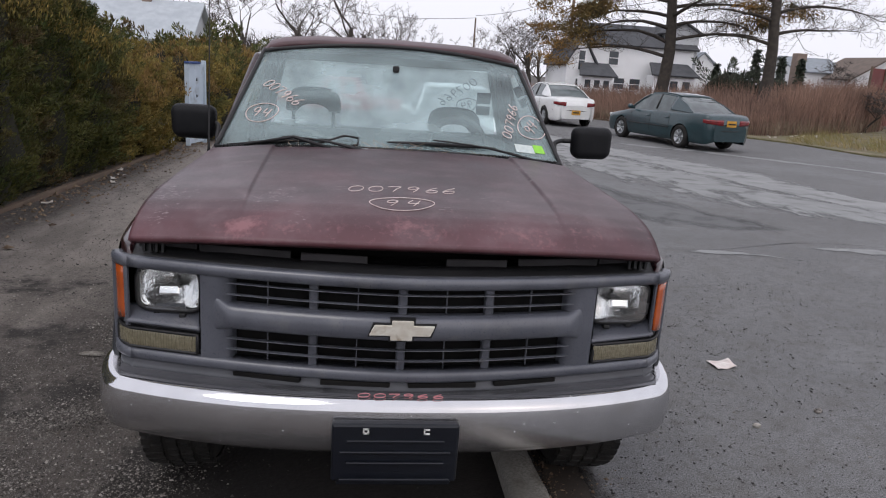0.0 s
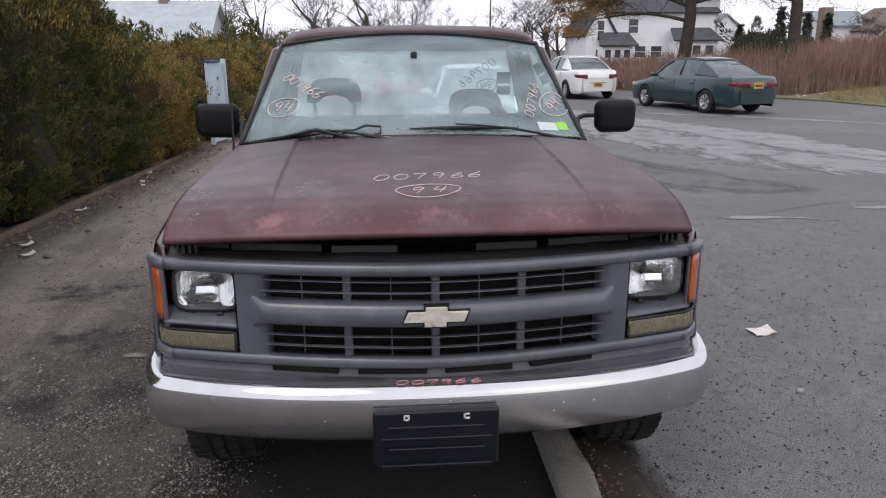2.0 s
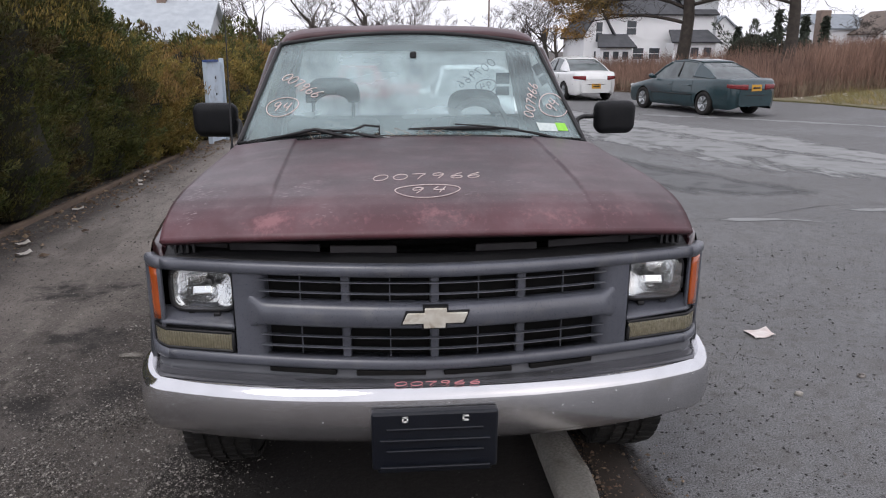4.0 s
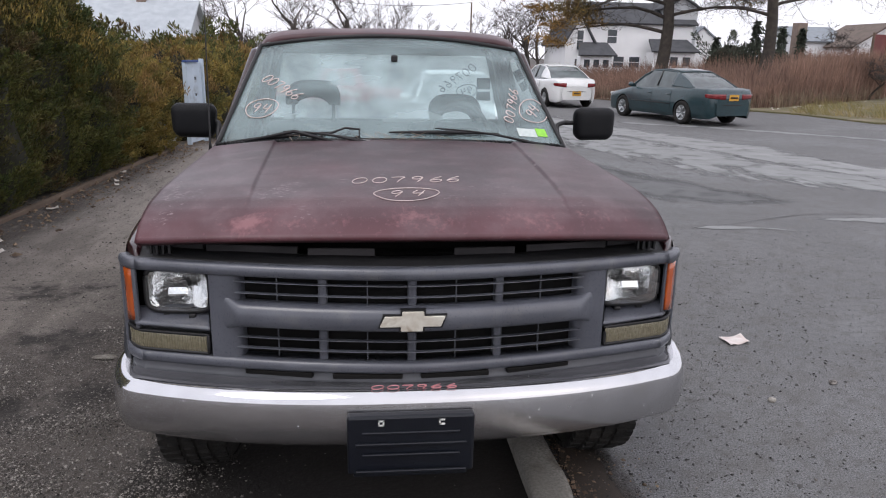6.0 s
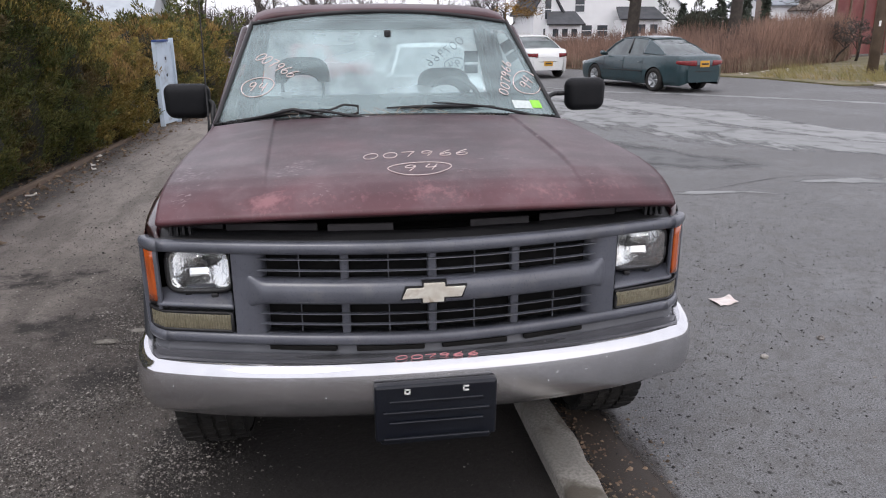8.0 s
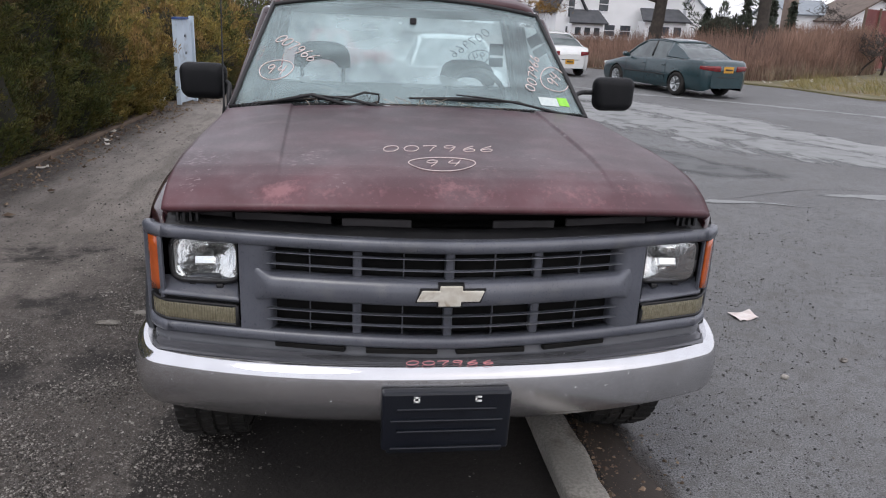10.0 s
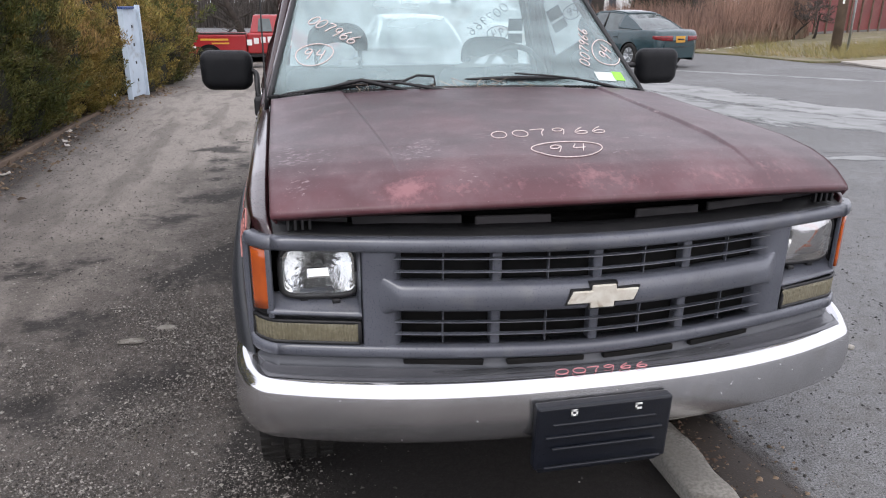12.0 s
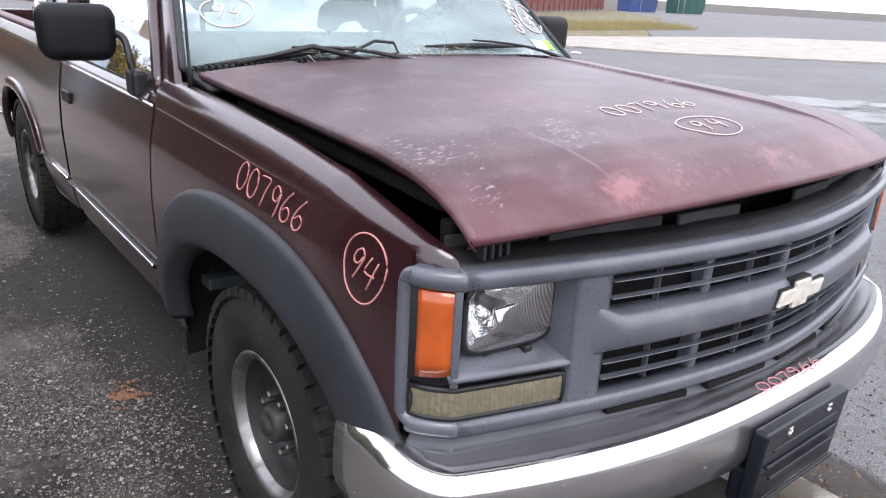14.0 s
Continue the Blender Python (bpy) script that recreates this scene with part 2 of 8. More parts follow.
M["rubber"] = mat("tyre_rubber", (0.012, 0.0118, 0.0115), (0.022, 0.0205, 0.0185), 9.0, 0.75, 0.0, 0.3, 120, stain=(0.036, 0.033, 0.03), sscale=6, spos=(0.5, 0.75), spec=0.25)
M["steel"] = mat("grimy_steel_wheel", (0.045, 0.044, 0.043), (0.026, 0.025, 0.024), 12.0, 0.5, 0.3, 0.1, 90, stain=(0.05, 0.04, 0.03), sscale=10)
M["seat"] = mat("grey_seat_cloth", (0.075, 0.08, 0.085), (0.05, 0.055, 0.06), 9.0, 0.9, 0.0, 0.3, 300)
M["seatdark"] = mat("dark_headrest_cloth", (0.018, 0.021, 0.024), (0.012, 0.014, 0.016), 9.0, 0.9, 0.0, 0.3, 300, spec=0.2)
M["dash"] = mat("dashboard_vinyl", (0.05, 0.06, 0.065), (0.035, 0.042, 0.046), 6.0, 0.6, 0.0, 0.2, 240)
M["headliner"] = mat("cab_lining", (0.2, 0.22, 0.22), (0.15, 0.165, 0.165), 5.0, 0.9)
M["chalkwhite"] = mat("white_marker", (0.72, 0.62, 0.6), (0.6, 0.5, 0.48), 60.0, 0.8)
M["chalkpink"] = mat("pink_marker", (0.6, 0.26, 0.24), (0.48, 0.2, 0.18), 60.0, 0.8)
M["chalkred"] = mat("red_marker", (0.72, 0.3, 0.32), (0.6, 0.24, 0.26), 60.0, 0.8)
M["stickerwhite"] = mat("white_sticker", (0.62, 0.68, 0.66), (0.5, 0.57, 0.56), 60.0, 0.6)
M["stickergreen"] = mat("green_sticker", (0.32, 0.72, 0.08), (0.25, 0.62, 0.06), 60.0, 0.6)
M["galv_clip"] = mat("pale_metal_clip", (0.5, 0.5, 0.5), (0.3, 0.3, 0.3), 40.0, 0.5, 0.3)
M["strawbits"] = mat("dry_straw", (0.4, 0.33, 0.26), (0.25, 0.2, 0.16), 20.0, 0.8, island=0.4)
M["whiteclip"] = mat("white_clip", (0.8, 0.8, 0.78), (0.7, 0.7, 0.68), 60.0, 0.5)
M["dirt"] = mat("packed_dirt", (0.072, 0.059, 0.051), (0.044, 0.036, 0.031), 1.1, 0.92, 0.0, 0.65, 48, fine=(0.045, 0.039, 0.034), stain=(0.13, 0.115, 0.102), sscale=0.8, spos=(0.5, 0.7))
speckle(M["dirt"], 150.0, 0.6, 0.68, (0.21, 0.2, 0.185), 0.6, (1, 1, 1), 1.6, (0.42, 0.6))
speckle(M["dirt"], 45.0, 0.56, 0.7, (0.026, 0.023, 0.02), 0.6, (1, 1, 1), 1.3, (0.45, 0.62))
speckle(M["dirt"], 2.6, 0.56, 0.68, (0.03, 0.026, 0.023), 0.55)
speckle(M["dirt"], 26.0, 0.5, 0.68, (0.125, 0.11, 0.097), 0.6)
M["asphalt"] = mat("worn_asphalt", (0.215, 0.217, 0.222), (0.17, 0.172, 0.177), 0.8, 0.78, 0.0, 0.7, 130, fine=(0.08, 0.08, 0.081), stain=(0.19, 0.196, 0.202), sscale=0.35, spos=(0.52, 0.72))
speckle(M["asphalt"], 4.5, 0.48, 0.68, (0.112, 0.108, 0.104), 0.6)
speckle(M["asphalt"], 16.0, 0.48, 0.72, (0.095, 0.092, 0.088), 0.8)
speckle(M["asphalt"], 110.0, 0.57, 0.65, (0.045, 0.045, 0.046), 0.75)
speckle(M["asphalt"], 170.0, 0.6, 0.66, (0.32, 0.32, 0.31), 0.6)
M["concrete"] = mat("weathered_concrete", (0.38, 0.36, 0.325), (0.28, 0.265, 0.235), 4.0, 0.9, 0.0, 0.5, 80, fine=(0.25, 0.235, 0.21), stain=(0.1, 0.088, 0.07), sscale=3.2, spos=(0.54, 0.66))
M["gravel"] = mat("gravel_stone", (0.172, 0.158, 0.145), (0.023, 0.02, 0.017), 60.0, 0.85, island=0.85)
M["darkgrit"] = mat("dark_grit", (0.045, 0.045, 0.045), (0.09, 0.088, 0.085), 40.0, 0.85, island=0.7)


# ---- mesh helpers ----
def link(name, verts, faces, material, parent=None, label="", smooth=True):
    """One mesh object from world points, under parent if given."""
    me = bpy.data.meshes.new(name)
    me.from_pydata([tuple(v) for v in verts], [], faces)
    me.materials.append(material)
    if smooth:
        me.polygons.foreach_set("use_smooth", [True] * len(me.polygons))
    me.update()
    ob = new(name, me)
    if parent is not None:
        set_parent(ob, parent)
    if label:
        ob["label"] = label
    return ob


def world_at(p):
    """Where a thing's or part's own origin lies in the world."""
    if p.parent is None:
        return p.location.copy()
    return world_at(p.parent) + p.matrix_parent_inverse.translation + p.location


def set_parent(ob, parent):
    ob.parent = parent
    ob.matrix_parent_inverse = Matrix.Translation(-world_at(parent))
    return ob


def part(name, bm, material, parent, label="", smooth=False):
    me = bpy.data.meshes.new(name)
    bmesh.ops.recalc_face_normals(bm, faces=bm.faces[:])
    bm.to_mesh(me)
    bm.free()
    me.materials.append(material)
    if smooth:
        me.polygons.foreach_set("use_smooth", [True] * len(me.polygons))
    ob = new(name, me)
    if parent is not None:
        set_parent(ob, parent)
    if label:
        ob["label"] = label
    return ob


def thing(name, at, label, category, group=""):
    ob = new(name)
    ob.location = at
    ob.empty_display_size = 0.2
    return tagged(ob, label, category, group)


def grid(fn, nu, nv, closed=False):
    verts = [fn(i / nu, j / nv) for i in range(nu + (0 if closed else 1)) for j in range(nv + 1)]
    rows = nu if closed else nu + 1
    faces = []
    for i in range(nu):
        for j in range(nv):
            a, b = i * (nv + 1) + j, ((i + 1) % rows) * (nv + 1) + j
            faces.append((a, b, b + 1, a + 1))
    return verts, faces


def thick(ob, t, offset=-1.0, rim=True):
    md = ob.modifiers.new("thickness", "SOLIDIFY")
    md.thickness, md.offset, md.use_rim = t, offset, rim
    return ob


def soft_edges(ob, w, seg=2):
    md = ob.modifiers.new("worn_edges", "BEVEL")
    md.width, md.segments, md.limit_method = w, seg, "ANGLE"
    md.angle_limit = radians(35)
    return ob


def box(bm, c, s, rot=None, bevel=0.0, seg=2):
    m = Matrix.Translation(c) @ (rot.to_4x4() if rot is not None else Matrix.Identity(4)) @ Matrix.Diagonal((*s, 1))
    r = bmesh.ops.create_cube(bm, size=1.0, matrix=m)
    if bevel:
        es = list({e for v in r["verts"] for e in v.link_edges})
        bmesh.ops.bevel(bm, geom=es, offset=bevel, segments=seg, affect="EDGES", profile=0.5)
    return bm


def box_part(name, c, s, material, parent, label="", bevel=0.006, rot=None, seg=2):
    return part(name, box(bmesh.new(), c, s, rot, bevel, seg), material, parent, label)


def tube(points, r, n=8, flat=1.0):
    """Verts and faces of a round bar through the points; r may be one radius or one for each point."""
    pts = [Vector(p) for p in points]
    rs = r if isinstance(r, (list, tuple)) else [r] * len(pts)
    verts, faces = [], []
    up = Vector((0.013, 0.021, 1))
    for i, p in enumerate(pts):
        d = (pts[min(i + 1, len(pts) - 1)] - pts[max(i - 1, 0)])
        d = d.normalized() if d.length > 1e-9 else Vector((0, 1, 0))
        a = d.cross(up if abs(d.z) < 0.95 else Vector((1, 0.02, 0))).normalized()
        b = d.cross(a).normalized()
        for k in range(n):
            t = 2 * math.pi * k / n
            verts.append(p + rs[i] * (math.cos(t) * a + flat * math.sin(t) * b))
    for i in range(len(pts) - 1):
        for k in range(n):
            q = (k + 1) % n
            faces.append((i * n + k, i * n + q, (i + 1) * n + q, (i + 1) * n + k))
    faces.append(tuple(range(n - 1, -1, -1)))
    faces.append(tuple((len(pts) - 1) * n + k for k in range(n)))
    return verts, faces


def bar(name, points, r, material, parent, label="", n=8, flat=1.0):
    return link(name, *tube(points, r, n, flat), material, parent, label)


def joined(sets):
    verts, faces = [], []
    for v, f in sets:
        o = len(verts)
        verts += list(v)
        faces += [tuple(i + o for i in q) for q in f]
    return verts, faces


def lathe(profile, n, axis_at, flip=1):
    """Turned about an axis along x through axis_at; profile rows are (x, radius)."""
    cx, cy, cz = axis_at
    verts, faces = [], []
    for x, r in profile:
        for k in range(n):
            t = 2 * math.pi * k / n
            verts.append((cx + flip * x, cy + r * math.cos(t), cz + r * math.sin(t)))
    for i in range(len(profile) - 1):
        for k in range(n):
            q = (k + 1) % n
            f = (i * n + k, i * n + q, (i + 1) * n + q, (i + 1) * n + k)
            faces.append(f if flip > 0 else f[::-1])
    return verts, faces


def lerp(a, b, t):
    return a + (b - a) * t


def inter(x, table):
    return float(np.interp(x, [p[0] for p in table], [p[1] for p in table]))


def sweep(profile, path, closed=True):
    """A section of (outward, up) rows carried along path rows of (x, y, nx, ny, z)."""
    verts, faces, m = [], [], len(profile)
    for x, y, nx, ny, z in path:
        for d, h in profile:
            verts.append((x + nx * d, y + ny * d, z + h))
    for i in range(len(path) - 1):
        for k in range(m if closed else m - 1):
            q = (k + 1) % m
            faces.append((i * m + k, (i + 1) * m + k, (i + 1) * m + q, i * m + q))
    if closed:
        faces.append(tuple(range(m)))
        faces.append(tuple((len(path) - 1) * m + k for k in range(m - 1, -1, -1)))
    return verts, faces


def plan_path(fn, x0, x1, n, z=0.0):
    """Path along y = fn(x), with the normal towards the front."""
    rows = []
    for i in range(n + 1):
        x = lerp(x0, x1, i / n)
        d = (fn(x + 1e-3) - fn(x - 1e-3)) / 2e-3
        k = math.hypot(d, 1)
        rows.append((x, fn(x), d / k, -1 / k, z if not callable(z) else z(x)))
    return rows


# ---- handwriting ----
GLYPH = {
    "0": [[(0.5, 1), (0.2, 0.85), (0.05, 0.5), (0.2, 0.12), (0.5, 0), (0.8, 0.12), (0.95, 0.5), (0.8, 0.88), (0.45, 1)]],
    "7": [[(0.05, 0.92), (0.4, 0.97), (0.9, 0.95), (0.7, 0.55), (0.55, 0.0)]],
    "9": [[(0.82, 0.85), (0.5, 1), (0.18, 0.82), (0.25, 0.55), (0.6, 0.52), (0.85, 0.82), (0.78, 0.4), (0.62, 0.0)]],
    "6": [[(0.7, 1), (0.35, 0.7), (0.12, 0.28), (0.4, 0.0), (0.8, 0.1), (0.85, 0.36), (0.55, 0.48), (0.2, 0.3)]],
    "4": [[(0.25, 1), (0.1, 0.5), (0.85, 0.48)], [(0.78, 0.95), (0.62, 0.0)]],
}


def smooth_line(pts, k=4):
    out = []
    for i in range(len(pts) - 1):
        p0, p1, p2, p3 = (Vector(pts[max(0, min(len(pts) - 1, i + d))]) for d in (-1, 0, 1, 2))
        for s in range(k):
            t = s / k
            out.append(0.5 * ((2 * p1) + (p2 - p0) * t + (2 * p0 - 5 * p1 + 4 * p2 - p3) * t * t + (3 * p1 - p0 - 3 * p2 + p3) * t ** 3))
    out.append(Vector(pts[-1]))
    return out


def write(name, text, place, material, label, size, pitch, r=0.0028, wobble=0.06, ring=None, seed=3):
    """Hand lettering laid on a surface; place(u, v) gives the world point of metres across and up the lettering."""
    rnd = random.Random(seed)
    lines, w, h = [], size[0], size[1]
    start = -pitch * (len(text) - 1) / 2
    for i, ch in enumerate(text):
        cu, cv, tilt = start + i * pitch + rnd.uniform(-1, 1) * wobble * w, rnd.uniform(-1, 1) * wobble * h, rnd.uniform(-0.08, 0.12)
        for stroke in GLYPH[ch]:
            row = []
            for p in smooth_line(stroke):
                u, v = (p[0] - 0.5) * w, (p[1] - 0.5) * h
                row.append(place(cu + u + v * (0.18 + tilt), cv + v))
            lines.append(tube(row, r, 5))
    if ring:
        ru, rv = ring
        row = [place(ru * math.cos(t) * (1 + 0.03 * math.sin(3 * t)), rv * math.sin(t) + 0.04 * rv * math.cos(2 * t))
               for t in [0.5 + 2 * math.pi * k / 40 for k in range(42)]]
        lines.append(tube(row, r, 5))
    v, f = joined(lines)
    return link(name, v, f, material, None, label)


# ---- the pickup truck ----
truck = thing("pickup_truck", (0, 2.2, 0), "weathered maroon pickup truck with grey grille and popped hood", "truck")
AXLE_F, AXLE_R, HUB_Z = 0.84, 4.18, 0.405


def side_x(y, z):
    """Half width of the body at a place along it and a height."""
    x = inter(z, [(0.38, 0.915), (0.5, 0.945), (0.62, 0.962), (0.85, 0.97), (1.0, 0.963), (1.05, 0.957), (1.15, 0.936), (1.25, 0.914)])
    return x - 0.32 * max(0.0, 0.5 - y) ** 2


GRILLE_END = [(0.875, 0.1334), (0.9, 0.157), (0.92, 0.182), (0.929, 0.202), (0.934, 0.222)]


def grille_y(x):
    """The bowed face of the grille in plan; past 0.875 it turns the corner."""
    a = abs(x)
    return -0.035 + 0.2105 * a ** 1.67 if a < 0.875 else inter(a, GRILLE_END)


def surround_path(z, n=48):
    """The whole face from one fender to the other, round both corners."""
    mid = [(x, grille_y(x)) for x in np.linspace(-0.865, 0.865, n)]
    end = [(q[0], q[1]) for q in smooth_line([(0.865, grille_y(0.865))] + GRILLE_END[:-1], 3)][1:]
    full = [(-x, y) for x, y in reversed(end)] + mid + end
    rows = []
    for i, (x, y) in enumerate(full):
        a, b = full[max(0, i - 1)], full[min(len(full) - 1, i + 1)]
        k = math.hypot(b[0] - a[0], b[1] - a[1])
        rows.append((x, y, (b[1] - a[1]) / k, -(b[0] - a[0]) / k, z - 0.004 * (x / 0.93) ** 2))
    return rows


HOOD_Z = [(-0.02, 1.168), (0.0, 1.188), (0.02, 1.202), (0.06, 1.226), (0.12, 1.25), (0.2, 1.27), (0.35, 1.289), (0.6, 1.302), (1.0, 1.318), (1.36, 1.33)]


def hood_front(x):
    return 0.0 + 0.125 * (abs(x) / 0.86) ** 2.3


def hood_z(x, y):
    a = abs(x)
    s = (y - hood_front(x)) * 1.36 / (1.36 - hood_front(x))
    z = inter(s, HOOD_Z) - lerp(0.031, 0.046, min(1.0, max(0.0, y / 1.1))) * (a / 0.86) ** 2.6 + 0.005 * (1 - (a / 0.86) ** 2)
    crease = lerp(0.515, 0.57, min(1, max(0, y / 1.3)))
    k = 1 / (1 + math.exp(max(-60.0, min(60.0, -(a - crease) * 480))))
    fade = min(1, max(0, (y - 0.1) / 0.25))
    return z - 0.0095 * fade * (1 - k) + 0.001 * fade * k * math.exp(-((a - crease) / 0.04) ** 2)


def hood_point(u, v):
    w = v ** 1.6
    c = lerp(0.515, 0.57, min(1, max(0, w * 1.36 / 1.3)))
    x = math.copysign(inter(abs(2 * u - 1), [(0, 0), (0.4, c - 0.02), (0.62, c + 0.02), (1, 0.864)]), u - 0.5)
    y = lerp(hood_front(x), 1.36 + 0.05 * (x / 0.85) ** 2, w)
    return (x, y, hood_z(x, y))


hv, hf = grid(hood_point, 110, 60)
# rolled edge: the front lip and both sides turn down
n_v = 61
edge = [i * n_v for i in range(111)]
base = len(hv)
for i in edge:
    x, y, z = hv[i]
    hv.append((x * 0.998, y - 0.005, z - 0.012))
for i in edge:
    x, y, z = hv[i]
    hv.append((x * 0.995, y + 0.012, z - 0.026))
for i in range(110):
    hf.append((edge[i], base + i, base + i + 1, edge[i + 1]))
    hf.append((base + i, base + 111 + i, base + 112 + i, base + i + 1))
for s in (0, 110):
    b0 = len(hv)
    col = [s * n_v + j for j in range(n_v)]
    for j in col:
        x, y, z = hv[j]
        hv.append((x * 1.003, y, z - 0.012))
    for j in col:
        x, y, z = hv[j]
        hv.append((x * 0.985, y, z - 0.03))
    for j in range(n_v - 1):
        hf.append((col[j], col[j + 1], b0 + j + 1, b0 + j))
        hf.append((b0 + j, b0 + j + 1, b0 + n_v + j + 1, b0 + n_v + j))
# wear: x, y, half length, half width, strength
RUBS = [(-0.51, 0.085, 0.05, 0.034, 1.3), (-0.2, 0.055, 0.09, 0.03, 0.28), (-0.03, 0.07, 0.06, 0.035, 0.42), (0.07, 0.05, 0.07, 0.03, 0.42), (0.36, 0.075, 0.07, 0.035, 0.42), (0.46, 0.06, 0.06, 0.03, 0.25), (-0.36, 0.06, 0.05, 0.025, 0.4), (0.6, 0.12, 0.08, 0.04, 0.3), (-0.01, 0.12, 0.025, 0.06, 0.35)]
FLECKS = [(0.562, 1.08, 0.006, 0.16, 2.4), (0.548, 0.8, 0.006, 0.12, 1.2), (-0.41, 0.36, 0.1, 0.1, 1.0), (-0.48, 0.27, 0.08, 0.06, 0.8), (-0.74, 0.34, 0.1, 0.09, 1.0), (-0.78, 0.18, 0.06, 0.05, 1.0), (-0.73, 0.68, 0.06, 0.12, 0.7), (-0.4, 0.58, 0.05, 0.06, 0.6), (0.14, 0.2, 0.06, 0.06, 0.7), (-0.82, 0.45, 0.04, 0.2, 0.7), (0.33, 0.5, 0.2, 0.12, 0.4), (-0.36, 0.1, 0.05, 0.04, 0.7), (0.55, 0.2, 0.15, 0.08, 0.5)]


def wear_mask(spots):
    return [min(1.3, sum(k * math.exp(-((x - a) / w) ** 2 - ((y - b) / h) ** 2) for a, b, w, h, k in spots)) for x, y, z in hv]


hood = thick(link("hood", hv, hf, M["hood"], truck, "sun-bleached maroon hood standing slightly open"), 0.004)

for wear, spots in (("rub", RUBS), ("fleck", FLECKS)):
    hood.data.attributes.new(wear, "FLOAT", "POINT").data.foreach_set("value", wear_mask(spots))

# inner hood frame, seen as the dark edge of the gap
bm = bmesh.new()
for s in (-1, 1):
    box(bm, (s * 0.78, 0.78, 1.185), (0.05, 1.0, 0.03), Matrix.Rotation(radians(2.5), 3, "X"), 0.006)
box(bm, (0, 0.2, 1.16), (1.4, 0.05, 0.02), None, 0.006)
part("hood_inner_frame", bm, M["dark"], truck)


# fenders, doors and bed sides
def arch_point(yc, a, b, t, e=2.5):
    """A squarish wheel arch: t from 0 (rear foot) to 1 (front foot)."""
    ang = lerp(-0.12, math.pi + 0.12, t)
    c, s = math.cos(ang), math.sin(ang)
    return yc + a * math.copysign(abs(c) ** (2 / e), c), HUB_Z + b * math.copysign(abs(s) ** (2 / e), s)


def arched_panel(s, yc, a, b, y0, y1, z0, ztop, name, label=""):
    """A body side from y0 to y1 with a wheel arch cut out of it."""
    n, rings = 72, 6
    def fn(u, v):
        ya, za = arch_point(yc, a, b, u)
        dy, dz = ya - yc, za - HUB_Z
        k = 1e9
        if dy > 1e-6:
            k = min(k, (y1 - yc) / dy)
        if dy < -1e-6:
            k = min(k, (y0 - yc) / dy)
        if dz > 1e-6:
            k = min(k, (ztop(yc + dy * min(k, 3)) - HUB_Z) / dz)
        if dz < -1e-6:
            k = min(k, (z0 - HUB_Z) / dz)
        k = max(k, 1.0)
        y, z = yc + dy * lerp(1, k, v), HUB_Z + dz * lerp(1, k, v)
        if y < 0.45:
            z = max(z, 0.62)
        return (s * side_x(y, z), y, z)
    v, f = grid(fn, n, rings)
    # carry the nearest spokes into the two upper corners, so that the panel is square there
    for cy in (y0, y1):
        cz = ztop(cy)
        i = min(range(n + 1), key=lambda k: (v[k * (rings + 1) + rings][1] - cy) ** 2 + (v[k * (rings + 1) + rings][2] - cz) ** 2)
        ya, za = arch_point(yc, a, b, i / n)
        for j in range(rings + 1):
            y, z = lerp(ya, cy, j / rings), lerp(za, cz, j / rings)
            v[i * (rings + 1) + j] = (s * side_x(y, z), y, z)
    return thick(link(name, v, f, M["paint"], truck, label), 0.004, 0, False)


def flare(s, yc, a, b, name, wide=1.0, material="flare", label="dark grey plastic fender flare"):
    """A dark moulded lip round the arch."""
    prof = [(-0.02, -0.03), (0.0, 0.022), (0.012, 0.034), (0.06, 0.032), (0.115, 0.022), (0.138, 0.012), (0.142, -0.004)]
    def fn(u, v):
        i = v * (len(prof) - 1)
        r, d = (inter(i, [(k, p[q]) for k, p in enumerate(prof)]) for q in (0, 1))
        y, z = arch_point(yc, a + r * wide, b + r * 1.08 * wide, u)
        z = max(z, 0.47 if y > yc else 0.6)
        return (s * (side_x(y, z) + d * (0.4 + 0.6 * wide)), y, z)
    v, f = grid(fn, 72, 12)
    return thick(link(name, v, f, M[material], truck, label), 0.006, 0)


def fender_top(y):
    return inter(y, [(0.13, 1.085), (0.15, 1.102), (0.18, 1.112), (0.4, 1.122), (1.6, 1.15)])


def fender_in(y):
    return inter(y, [(0.13, 1.09), (0.15, 1.108), (0.18, 1.12), (0.3, 1.147), (0.5, 1.187), (0.77, 1.212), (1.15, 1.235), (1.6, 1.245)])


